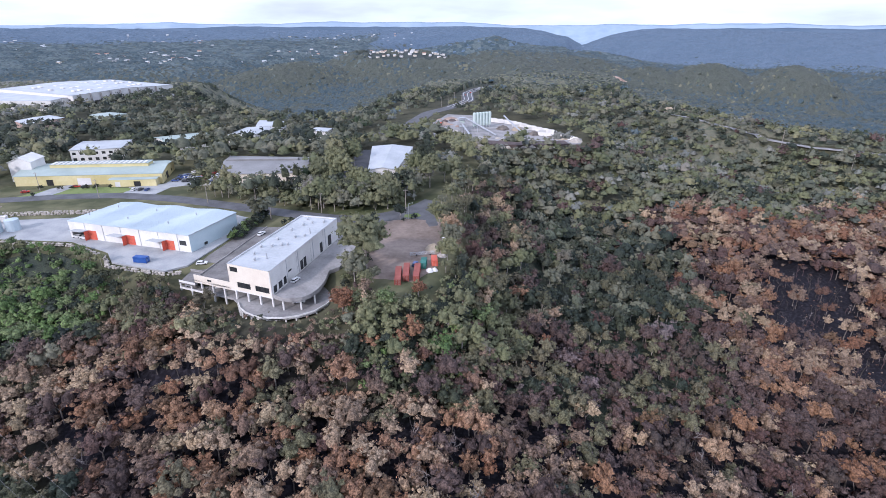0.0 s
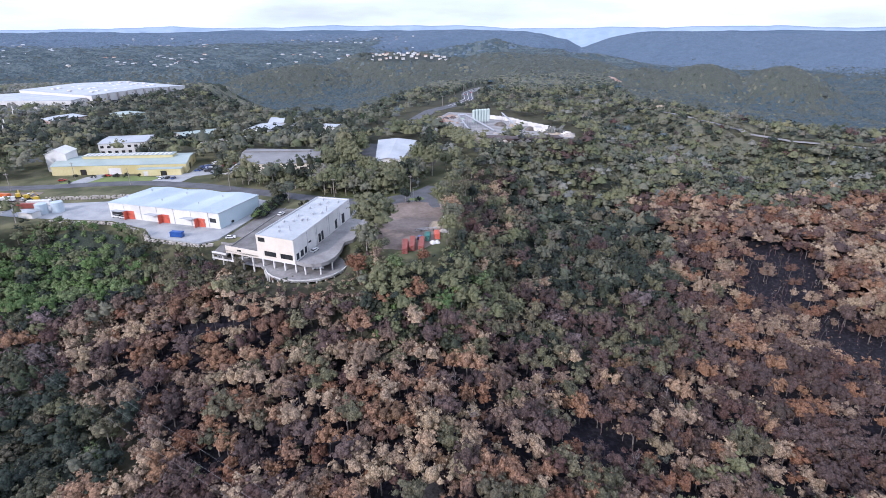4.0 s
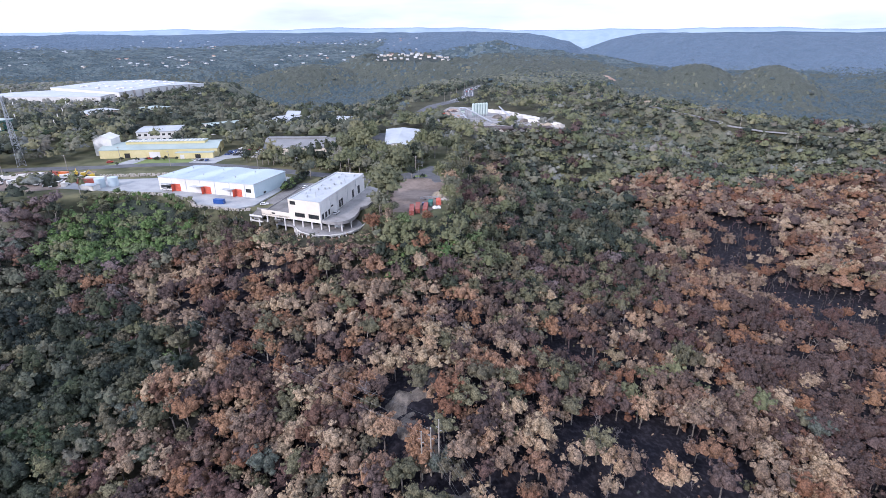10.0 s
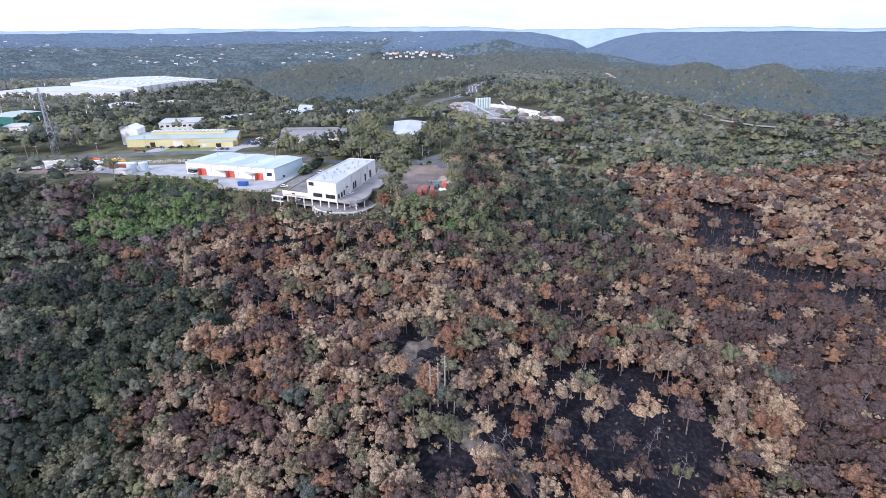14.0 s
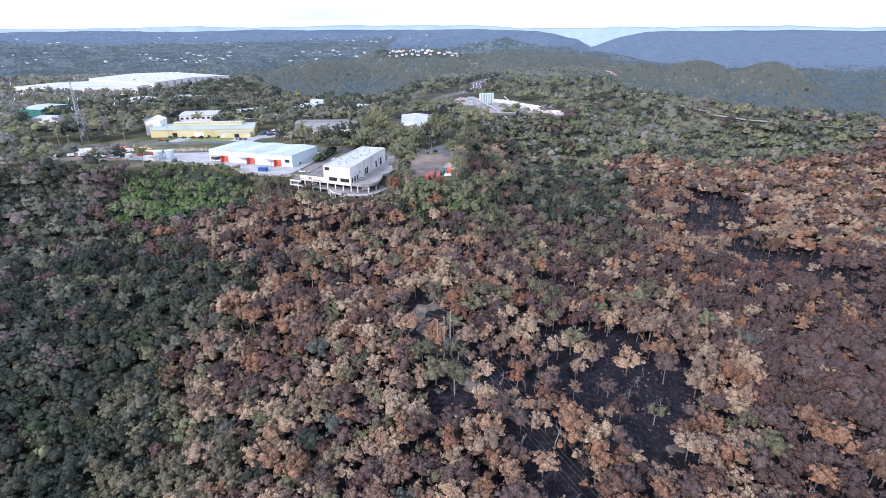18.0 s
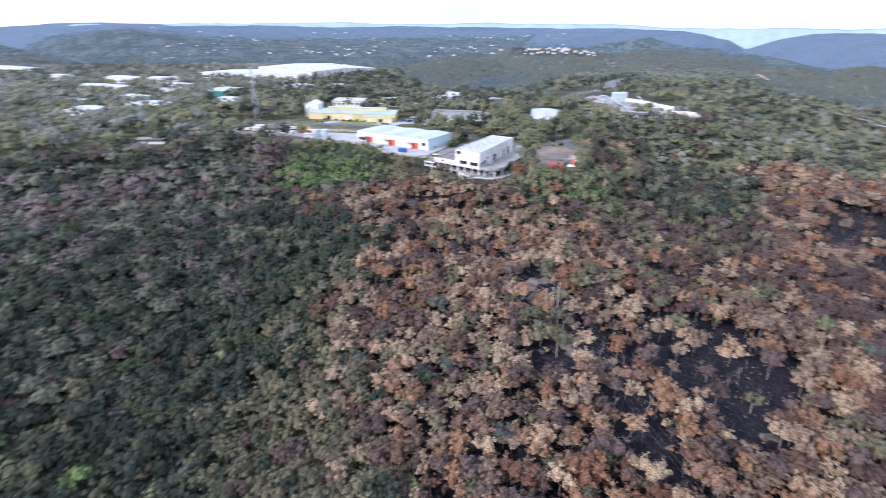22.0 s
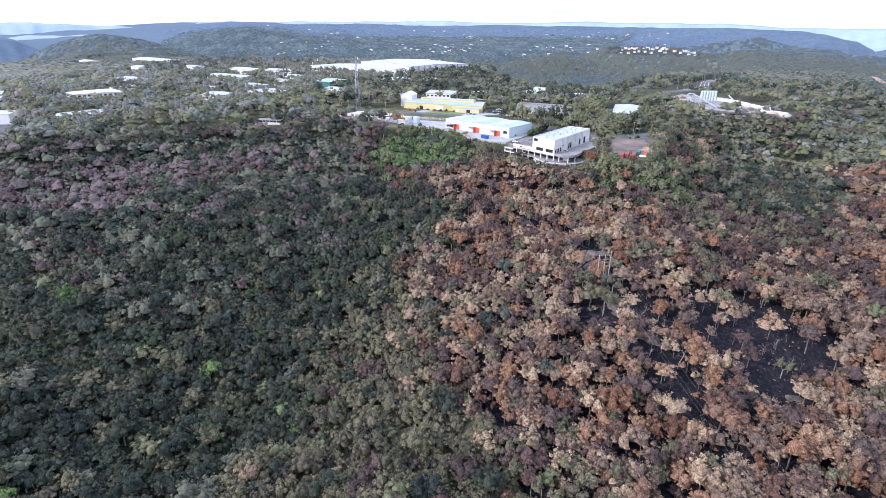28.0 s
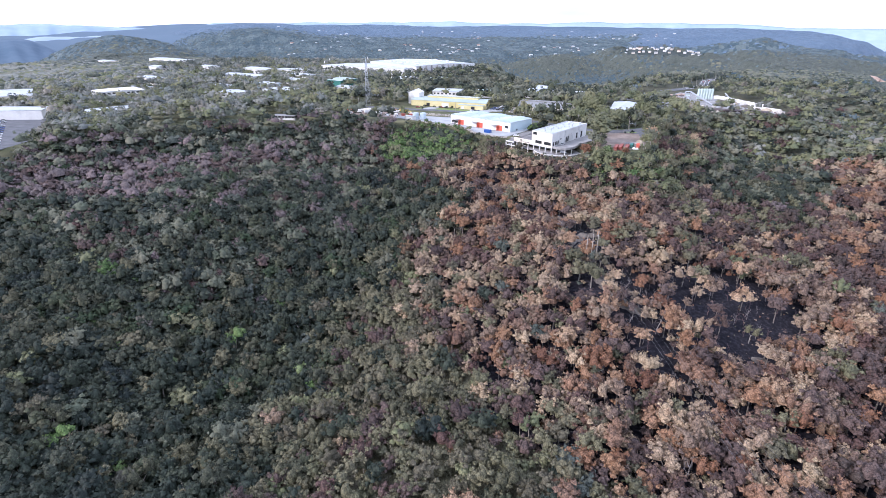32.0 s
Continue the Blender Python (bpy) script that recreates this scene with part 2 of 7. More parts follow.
M_ROCK = surface("pale_sandstone", (0.30, 0.27, 0.24), (0.52, 0.47, 0.40), 0.4, 0.9, bump=0.15)
M_GREYROCK = surface("grey_rock", (0.065, 0.057, 0.050), (0.215, 0.185, 0.158), 0.25, 0.9, bump=0.3, bump_scale=1.2)
M_GRASS = surface("mown_grass", (0.12, 0.17, 0.05), (0.21, 0.25, 0.09), 0.08, 0.9, fine=1.5)
M_ROUGH = surface("rough_dark_grass", (0.045, 0.062, 0.022), (0.12, 0.125, 0.055), 0.15, 0.95, fine=1.5, bump=0.2)
M_DIRT = surface("bare_brown_dirt", (0.15, 0.115, 0.092), (0.29, 0.23, 0.19), 0.06, 0.95, fine=0.5, bump=0.1)
M_SAND = surface("sandy_cutting", (0.26, 0.21, 0.15), (0.42, 0.35, 0.26), 0.15, 0.95, bump=0.3)
M_RED_EARTH = surface("red_brown_earth", (0.26, 0.18, 0.14), (0.40, 0.30, 0.24), 0.1, 0.95)
M_SILO = surface("pale_green_silo_steel", (0.46, 0.54, 0.50), (0.56, 0.63, 0.58), 0.3, 0.5)
M_LINE = surface("white_road_paint", (0.6, 0.6, 0.58), (0.75, 0.75, 0.72), 0.5, 0.7)
PAINT = {k: surface(k + "_car_paint", tuple(0.85 * v for v in c), c, 0.5, 0.3, spec=0.5) for k, c in dict(
    white=(0.78, 0.78, 0.76), silver=(0.42, 0.43, 0.44), blue=(0.05, 0.09, 0.25), red=(0.45, 0.04, 0.03), black=(0.03, 0.03, 0.035), orange=(0.60, 0.16, 0.04), yellow=(0.62, 0.42, 0.04)).items()}

# ---- the lie of the land ----
PLATEAU = [(-1150, -100), (-560, -90), (-440, -40), (-395, 30), (-370, 100), (-330, 150), (-290, 195), (-235, 215), (-205, 229), (-165, 227), (-148, 215), (-138, 204),
           (-113, 199), (-105, 204), (-82, 200.5), (-63, 196), (-47, 205), (-36, 188), (-20, 177), (-4, 187), (4, 215), (8, 260), (14, 330), (40, 400), (60, 418), (118, 425),
           (128, 470), (150, 560), (215, 640), (270, 840), (285, 1010), (190, 1040), (40, 900), (-20, 850), (-70, 640), (-100, 560), (-180, 545), (-230, 600), (-330, 680), (-345, 840), (-640, 860), (-900, 700), (-1150, 700)]
# crests: start, end, half width, height of the crest
CRESTS = [((200, 1000), (230, 1300), 60, -2), ((200, 1300), (330, 2000), 90, -4), ((60, 560), (255, 645), 20, -8), ((255, 645), (290, 530), 22, -6),
          ((290, 530), (420, 400), 26, -8), ((420, 400), (760, 250), 40, -16)]
# hills: centre, half widths, turn in degrees, height of the top
HILLS = [(-110, 1440, 330, 170, -8, 27), (-330, 1330, 230, 110, 24, -4), (150, 1480, 260, 240, 0, 12), (330, 1400, 220, 200, 0, 0), (540, 1150, 130, 110, -18, 4), (670, 1090, 130, 110, -24, 2), (430, 1190, 150, 120, 0, -8),
         (190, 2230, 430, 170, -4, 16), (520, 2120, 300, 140, -14, -22), (-1500, 900, 320, 250, 0, 30), (-1180, 640, 260, 200, 0, 8), (-1250, 1500, 420, 200, 30, -26), (-760, 1560, 330, 150, 12, -34),
         (1500, 1650, 420, 240, 24, -42), (1050, 1750, 320, 170, -12, -58)]
# the tableland beyond, by bearing in degrees: where its scarp begins and ends, its height there and at its back
TABLE = dict(bearing=[-80, -62, -55, -50, -45, -39, -30, -20, -10, -3, 2, 6.4, 9.6, 12, 13.5, 14.5, 16.5, 18.5, 24, 31, 37, 60, 80],
             foot=[3300, 3000, 2500, 2100, 1900, 1560, 1420, 1450, 1650, 2150, 2350, 2400, 2450, 2500, 2500, 2550, 2600, 2500, 2350, 2250, 2200, 2300, 2600],
             edge=[3800, 3500, 3200, 2900, 2750, 2250, 2050, 2100, 2250, 2800, 2950, 2950, 2920, 2900, 2950, 3100, 3300, 3350, 3350, 3300, 3200, 3200, 3400],
             lip=[-60, -50, -30, 12, 36, -14, -27, -27, -18, 22, 36, 26, 8, -28, -84, -52, -12, 14, 22, 8, 4, 4, 0],
             back=[-40, -30, 0, 30, 42, 32, 28, 28, 30, 36, 36, 26, 8, -28, -86, -56, -10, 18, 26, 14, 10, 10, 0])
FLOOR = -88.0


def out_of(poly, x, y):
    """Distance outside a polygon; nought inside."""
    d = np.full(x.shape, 1e9)
    inside = np.zeros(x.shape, bool)
    for (ax, ay), (bx, by) in zip(poly, poly[1:] + poly[:1]):
        vx, vy = bx - ax, by - ay
        s = np.clip(((x - ax) * vx + (y - ay) * vy) / (vx * vx + vy * vy), 0, 1)
        d = np.minimum(d, np.hypot(x - ax - s * vx, y - ay - s * vy))
        if ay != by:
            inside ^= ((ay > y) != (by > y)) & (x < (bx - ax) * (y - ay) / (by - ay) + ax)
    return np.where(inside, 0, d)


def fall(d):
    return np.minimum(30 * (1 - np.exp(-d / 40)) + 0.09 * d, 86 - 12 * np.exp(-d / 400))


def bell(x, y, cx, cy, sx, sy, turn=0.0):
    c, s = math.cos(radians(turn)), math.sin(radians(turn))
    u, v = (x - cx) * c + (y - cy) * s, -(x - cx) * s + (y - cy) * c
    return np.exp(-(u / sx) ** 2 - (v / sy) ** 2)


def waves(x, y):
    """Slow unevenness, about -1 to 1."""
    return (np.sin(x / 61 + 1.3 * np.sin(y / 83)) + np.sin(y / 47 + 1.1 * np.sin(x / 71 + 2)) + 0.6 * np.sin((x + y) / 23) + 0.5 * np.sin((x - 1.3 * y) / 17 + 1)) / 3


def height(x, y):
    x, y = np.asarray(x, float), np.asarray(y, float)
    d = out_of(PLATEAU, x, y)
    north = np.clip((y - 480) / 120, 0, 1)
    z = -fall(d) * (1 - north) - north * np.minimum(62 * (1 - np.exp(-d / 75)) + 0.08 * d, 86) + np.clip(d / 60, 0, 1) * 2.2 * waves(x, y)
    z = z + 10 * bell(x, y, 0, 50, 45, 55) - 11 * bell(x, y, -120, 20, 60, 110) - 9 * bell(x, y, 150, 140, 65, 85) + 13 * bell(x, y, -64, 164, 40, 15) + 1.0 * bell(x, y, -100, 184, 22, 10)
    z = z + np.clip(d / 35, 0, 1) * (13 * bell(x, y, -255, 30, 80, 75) + 9 * bell(x, y, -95, 105, 50, 62) - 9 * bell(x, y, 35, 190, 50, 50) - 12 * bell(x, y, -125, -95, 65, 65) - 5 * bell(x, y, -75, -38, 45, 45)
                                       - 7 * bell(x, y, 195, 212, 50, 50) - 11 * bell(x, y, 100, 345, 60, 70) + 4 * bell(x, y, 15, 85, 55, 35)) + 8 * bell(x, y, -315, 655, 55, 45, -20)
    for a, b, r, top in CRESTS:
        vx, vy = b[0] - a[0], b[1] - a[1]
        s = np.clip(((x - a[0]) * vx + (y - a[1]) * vy) / (vx * vx + vy * vy), 0, 1)
        e = np.maximum(np.hypot(x - a[0] - s * vx, y - a[1] - s * vy) - r, 0)
        z = np.maximum(z, top - fall(e))
    far = np.full(x.shape, FLOOR)
    for cx, cy, sx, sy, turn, top in HILLS:
        far = np.maximum(far, FLOOR + (top - FLOOR) * bell(x, y, cx, cy, sx, sy, turn))
    r, b = np.hypot(x, y), np.degrees(np.arctan2(x, y))
    foot, edge, lip, back = (np.interp(b, TABLE["bearing"], TABLE[k]) for k in ("foot", "edge", "lip", "back"))
    s = np.clip((r - foot) / (edge - foot), 0, 1)
    far = np.maximum(far, FLOOR + (lip - FLOOR) * s * s * (3 - 2 * s) + (back - lip) * np.clip((r - edge) / (4200 - edge), 0, 1))
    away = np.clip((np.hypot(x, y - 300) - 700) / 600, 0, 1)
    spur = np.abs(np.sin(x / 118 + 1.7 * np.sin(y / 290)) + 0.6 * np.sin((x - 0.6 * y) / 67 + 1))
    far = far + away * (9 * waves(x / 3.1, y / 3.3) + 5 * waves(x / 1.3 + 40, y / 1.2)) - 9 * spur * away * np.clip((r - 1250) / 300, 0, 1) * (1 - 0.8 * s) - 34 * spur * s * (1 - s) * np.clip((r - 2200) / 300, 0, 1)
    k = 9.0
    return k * np.logaddexp(z / k, far / k) - np.where(d > 0, 0, k * np.logaddexp(0, (far - z) / k))


def spaced(lo, a, b, hi, step, grow):
    mid = list(np.arange(a, b + 0.1, step))
    s, v, up = step, b, []
    while v < hi:
        s *= grow
        v += s
        up.append(v)
    s, v, down = step, a, []
    while v > lo:
        s *= grow
        v -= s
        down.append(v)
    return np.array(down[::-1] + mid + up)


gx, gy = spaced(-4600, -420, 420, 4600, 5.0, 1.055), spaced(-900, -190, 520, 4850, 5.0, 1.05)
GX, GY = np.meshgrid(gx, gy)
GZ = height(GX, GY)
nx, ny = len(gx), len(gy)
idx = np.arange(nx * ny).reshape(ny, nx)
quads = np.stack([idx[:-1, :-1], idx[:-1, 1:], idx[1:, 1:], idx[1:, :-1]], -1).reshape(-1, 4)


def raw_mesh(name, verts, faces, material, smooth=False, tint=None):
    """A mesh from arrays of corners and of faces that all have the same number of corners."""
    me = bpy.data.meshes.new(name)
    faces = np.asarray(faces, np.int32)
    k = faces.shape[1]
    me.vertices.add(len(verts))
    me.vertices.foreach_set("co", np.ascontiguousarray(verts, np.float32).ravel())
    me.loops.add(faces.size)
    me.loops.foreach_set("vertex_index", faces.ravel())
    me.polygons.add(len(faces))
    me.polygons.foreach_set("loop_start", np.arange(0, faces.size, k, dtype=np.int32))
    if smooth:
        me.polygons.foreach_set("use_smooth", np.ones(len(faces), bool))
    me.update(calc_edges=True)
    if tint is not None:
        at = me.attributes.new("tint", "FLOAT", "FACE")
        at.data.foreach_set("value", np.ascontiguousarray(tint, np.float32))
    me.materials.append(material)
    return me


def ground_material():
    """Leaf litter and scrub; charred black where the fire went through, bluish forest floor with distance haze painted
    in on the far hills.
    """
    m = surface("forest_floor", (0.035, 0.037, 0.020), (0.095, 0.088, 0.050), 0.06, 0.95, fine=0.5, bump=0.4, bump_scale=0.5)
    n, l = m.node_tree.nodes, m.node_tree.links
    bsdf = n["Principled BSDF"]
    base = bsdf.inputs["Base Color"].links[0].from_socket
    at = n.new("ShaderNodeAttribute")
    at.attribute_name = "burnt"
    ash = n.new("ShaderNodeTexNoise")
    ash.inputs["Scale"].default_value, ash.inputs["Detail"].default_value = 0.7, 9.0
    geo = n.new("ShaderNodeNewGeometry")
    l.new(geo.outputs["Position"], ash.inputs["Vector"])
    ramp = n.new("ShaderNodeValToRGB")
    ramp.color_ramp.elements[0].position, ramp.color_ramp.elements[1].position = 0.45, 0.8
    ramp.color_ramp.elements[0].color, ramp.color_ramp.elements[1].color = (0.007, 0.006, 0.010, 1), (0.042, 0.037, 0.046, 1)
    l.new(ash.outputs["Fac"], ramp.inputs["Fac"])
    mix = n.new("ShaderNodeMix")
    mix.data_type = "RGBA"
    l.new(at.outputs["Fac"], mix.inputs[0])
    l.new(base, mix.inputs[6])
    l.new(ramp.outputs["Color"], mix.inputs[7])
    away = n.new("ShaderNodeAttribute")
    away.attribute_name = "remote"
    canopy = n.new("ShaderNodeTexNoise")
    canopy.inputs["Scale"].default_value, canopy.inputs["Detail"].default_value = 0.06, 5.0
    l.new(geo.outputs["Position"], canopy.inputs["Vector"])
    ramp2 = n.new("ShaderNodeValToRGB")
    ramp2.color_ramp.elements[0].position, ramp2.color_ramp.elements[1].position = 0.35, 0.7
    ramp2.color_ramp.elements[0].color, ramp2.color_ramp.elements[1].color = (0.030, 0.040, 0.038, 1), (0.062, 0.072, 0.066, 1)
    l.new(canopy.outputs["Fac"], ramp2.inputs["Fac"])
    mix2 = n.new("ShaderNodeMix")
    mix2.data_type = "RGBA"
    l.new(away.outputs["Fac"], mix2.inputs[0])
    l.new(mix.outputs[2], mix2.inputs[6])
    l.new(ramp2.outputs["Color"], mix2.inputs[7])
    mown = n.new("ShaderNodeAttribute")
    mown.attribute_name = "open"
    ramp4 = n.new("ShaderNodeValToRGB")
    ramp4.color_ramp.elements[0].position, ramp4.color_ramp.elements[1].position = 0.38, 0.66
    ramp4.color_ramp.elements[0].color, ramp4.color_ramp.elements[1].color = (0.060, 0.066, 0.030, 1), (0.165, 0.155, 0.085, 1)
    l.new(canopy.outputs["Fac"], ramp4.inputs["Fac"])
    mix4 = n.new("ShaderNodeMix")
    mix4.data_type = "RGBA"
    l.new(mown.outputs["Fac"], mix4.inputs[0])
    l.new(mix2.outputs[2], mix4.inputs[6])
    l.new(ramp4.outputs["Color"], mix4.inputs[7])
    # Haze blue mixed into the ground colour by distance.
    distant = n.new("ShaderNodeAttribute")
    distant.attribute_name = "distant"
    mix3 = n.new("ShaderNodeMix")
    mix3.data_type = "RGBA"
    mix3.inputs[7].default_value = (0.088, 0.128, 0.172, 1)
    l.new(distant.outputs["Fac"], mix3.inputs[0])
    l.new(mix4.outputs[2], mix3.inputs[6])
    l.new(mix3.outputs[2], bsdf.inputs["Base Color"])
    return m


def burnt_at(x, y):
    x, y = np.asarray(x, float), np.asarray(y, float)
    west = green_line(y)
    b = np.clip((x - west) / 25, 0, 1) * np.clip((out_of(PLATEAU, x, y) - 24) / 20, 0, 1) * np.clip((360 - y) / 40, 0, 1)
    return b * np.clip((460 - x) / 60, 0, 1)


def green_line(y):
    """The western limit of the burnt ground."""
    return np.interp(y, [-150, -97, -62, -23, 7, 56, 72, 90, 106, 120, 140, 176, 210, 300], [-86, -100, -109, -117, -115, -117, -112, -103, -108, -130, -151, -170, -176, -176])


def brown_line(y):
    """Where the singed olive wood gives way to the scorched brown wood."""
    return np.interp(y, [-150, -80, -74, -65, -36, -5, 21, 64], [80, 28, 1, -22, -41, -69, -95, -116])


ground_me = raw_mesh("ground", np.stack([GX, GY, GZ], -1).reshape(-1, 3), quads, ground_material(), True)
burn = ground_me.attributes.new("burnt", "FLOAT", "POINT")
burn.data.foreach_set("value", burnt_at(GX, GY).ravel().astype(np.float32))
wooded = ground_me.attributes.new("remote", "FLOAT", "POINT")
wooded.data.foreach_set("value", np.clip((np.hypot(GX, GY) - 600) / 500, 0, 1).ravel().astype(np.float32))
# Weight of the painted haze, full from 2800 m out.
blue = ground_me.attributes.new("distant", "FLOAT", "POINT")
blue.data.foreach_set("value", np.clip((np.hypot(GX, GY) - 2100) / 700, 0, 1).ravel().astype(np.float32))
grassy = ground_me.attributes.new("open", "FLOAT", "POINT")
grassy.data.foreach_set("value", (np.clip(1 - out_of(PLATEAU, GX, GY) / 6, 0, 1) * np.clip((420 - GY) / 60, 0, 1)).ravel().astype(np.float32))
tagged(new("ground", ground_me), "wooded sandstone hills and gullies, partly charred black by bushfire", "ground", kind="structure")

# ---- kit ----
def mesh_of(name, bm, material):
    me = bpy.data.meshes.new(name)
    bm.normal_update()
    bm.to_mesh(me)
    bm.free()
    me.materials.append(material)
    return me


def part(name, bm, material, parent=None, label=""):
    ob = new(name, bm if isinstance(bm, bpy.types.Mesh) else mesh_of(name, bm, material))
    if parent:
        ob.parent = parent
    return tagged(ob, label)


def thing(name, label, category, group="", kind="", at=None):
    ob = new(name)
    ob.empty_display_size = 0.5
    if at is not None:
        ob.matrix_basis = at
    return tagged(ob, label, category, group, kind)


def bm_box(bm, m, sx, sy, sz):
    """A box with its base centred on the origin of m."""
    v = [bm.verts.new(m @ Vector((x * sx / 2, y * sy / 2, z * sz))) for x, y, z in ((-1, -1, 0), (1, -1, 0), (1, 1, 0), (-1, 1, 0), (-1, -1, 1), (1, -1, 1), (1, 1, 1), (-1, 1, 1))]
    for f in ((3, 2, 1, 0), (4, 5, 6, 7), (0, 1, 5, 4), (1, 2, 6, 5), (2, 3, 7, 6), (3, 0, 4, 7)):
        bm.faces.new([v[i] for i in f])
    return bm


def box(m, sx, sy, sz):
    return bm_box(bmesh.new(), m, sx, sy, sz)


def prism(poly, z0, z1, bm=None):
    bm = bm or bmesh.new()
    area = sum(a[0] * b[1] - b[0] * a[1] for a, b in zip(poly, poly[1:] + poly[:1]))
    if area < 0:
        poly = poly[::-1]
    lo = [bm.verts.new((p[0], p[1], z0)) for p in poly]
    hi = [bm.verts.new((p[0], p[1], z1)) for p in poly]
    bm.faces.new(hi)
    bm.faces.new(lo[::-1])
    for i in range(len(poly)):
        j = (i + 1) % len(poly)
        bm.faces.new((lo[i], lo[j], hi[j], hi[i]))
    return bm


def tube(points, radii, sides=6, bm=None):
    """A round bar through the points, closed at both ends."""
    bm = bm or bmesh.new()
    rings = []
    for i, p in enumerate(points):
        p = Vector(p)
        way = Vector(points[min(i + 1, len(points) - 1)]) - Vector(points[max(i - 1, 0)])
        q = way.to_track_quat("Z", "Y")
        r = radii[i] if isinstance(radii, (list, tuple)) else radii
        rings.append([bm.verts.new(p + q @ Vector((r * math.cos(a * math.tau / sides), r * math.sin(a * math.tau / sides), 0))) for a in range(sides)])
    for a, b in zip(rings, rings[1:]):
        for i in range(sides):
            j = (i + 1) % sides
            bm.faces.new((a[i], a[j], b[j], b[i]))
    bm.faces.new(rings[0][::-1])
    bm.faces.new(rings[-1])
    return bm


def lerp2(a, b, s):
    return (a[0] + (b[0] - a[0]) * s, a[1] + (b[1] - a[1]) * s)


def along(a, b):
    """Frame with x from a to b and y to the left of it (into the building for a footprint that runs anticlockwise), and the length."""
    length = math.hypot(b[0] - a[0], b[1] - a[1])
    return pose(a[0], a[1], 0, 0, 0, math.degrees(math.atan2(b[1] - a[1], b[0] - a[0]))), length


def wall_mesh(a, b, z0, z1, thick, holes=()):
    """A wall from a to b with openings (from, to, sill, head) in metres through it."""
    m, length = along(a, b)
    xs = sorted({0.0, length, *[v for h in holes for v in h[:2]]})
    zs = sorted({z0, z1, *[v for h in holes for v in h[2:]]})
    bm = bmesh.new()
    for x0, x1 in zip(xs, xs[1:]):
        for q0, q1 in zip(zs, zs[1:]):
            if not any(h[0] <= (x0 + x1) / 2 <= h[1] and h[2] <= (q0 + q1) / 2 <= h[3] for h in holes):
                bm_box(bm, m @ pose((x0 + x1) / 2, thick / 2, q0), x1 - x0, thick, q1 - q0)
    bmesh.ops.remove_doubles(bm, verts=bm.verts, dist=0.002)
    return bm


def window(parent, a, b, h, thick=0.25, bars=2, frame_mat=None, pane_mat=None):
    """A glazed window in the opening h of the wall from a to b: frame of bars, and panes behind it."""
    m, _ = along(a, b)
    x0, x1, z0, z1 = h
    fr = bmesh.new()
    for i in range(bars + 1):
        bm_box(fr, m @ pose(x0 + 0.05 + (x1 - x0 - 0.1) * i / bars, thick * 0.5, z0), 0.1, 0.08, z1 - z0)
    for z in (z0, z1 - 0.1):
        bm_box(fr, m @ pose((x0 + x1) / 2, thick * 0.5, z), x1 - x0, 0.07, 0.1)
    w = part("window", fr, frame_mat or M_DARK, parent)
    for i in range(bars):
        xa, xb = x0 + (x1 - x0) * i / bars, x0 + (x1 - x0) * (i + 1) / bars
        part("pane", box(m @ pose((xa + xb) / 2, thick * 0.5, z0), xb - xa - 0.04, 0.03, z1 - z0), pane_mat or M_GLASS, w)
    return w


def roof_sheet(foot, z, rise, over, ridge_along, ribs=0.0, thick=0.25):
    """A gabled sheet roof over a four-cornered footprint; the ridge runs parallel to side 0-1 if ridge_along is 0, else to side 1-2."""
    p = [Vector((*q, 0)) for q in foot]
    c = sum(p, Vector()) / 4
    p = [q + (q - c).normalized() * over for q in p]
    if ridge_along:
        p = p[1:] + p[:1]
    r0, r1 = (p[3] + p[0]) / 2, (p[1] + p[2]) / 2
    bm = bmesh.new()
    top, low = [], []
    for dz, out in ((thick, top), (0, low)):
        for q, h in ((p[0], 0), (p[1], 0), (r1, rise), (p[2], 0), (p[3], 0), (r0, rise)):
            out.append(bm.verts.new((q.x, q.y, z + h + dz)))
    bm.faces.new((top[0], top[1], top[2], top[5]))
    bm.faces.new((top[5], top[2], top[3], top[4]))
    bm.faces.new((low[5], low[2], low[1], low[0]))
    bm.faces.new((low[4], low[3], low[2], low[5]))
    ring = (0, 1, 2, 3, 4, 5)
    for i in ring:
        j = (i + 1) % 6
        bm.faces.new((low[i], low[j], top[j], top[i]))
    if ribs:
        for a, b, ra, rb in ((p[0], p[1], r0, r1), (p[4 - 1], p[2], r0, r1)):
            n = max(2, int((b - a).length / ribs))
            for i in range(n + 1):
                e, f = a.lerp(b, i / n), ra.lerp(rb, i / n)
                s, t = Vector((e.x, e.y, z + thick)), Vector((f.x, f.y, z + rise + thick))
                side = (b - a).normalized() * 0.09
                vs = [bm.verts.new(v) for v in (s - side, s + side, t + side, t - side)]
                ws = [bm.verts.new(v + Vector((0, 0, 0.09))) for v in (s - side, s + side, t + side, t - side)]
                for q in ((0, 1, 2, 3),):
                    bm.faces.new([ws[k] for k in q])
                for i0, i1 in ((0, 1), (1, 2), (2, 3), (3, 0)):
                    bm.faces.new((vs[i0], vs[i1], ws[i1], ws[i0]))
    return bm


def ccw(poly):
    return poly if sum(a[0] * b[1] - b[0] * a[1] for a, b in zip(poly, poly[1:] + poly[:1])) > 0 else poly[::-1]


def inset(poly, d):
    c = (sum(p[0] for p in poly) / len(poly), sum(p[1] for p in poly) / len(poly))
    out = []
    for p in poly:
        k = math.hypot(p[0] - c[0], p[1] - c[1])
        out.append((p[0] + (c[0] - p[0]) / k * d, p[1] + (c[1] - p[1]) / k * d))
    return out


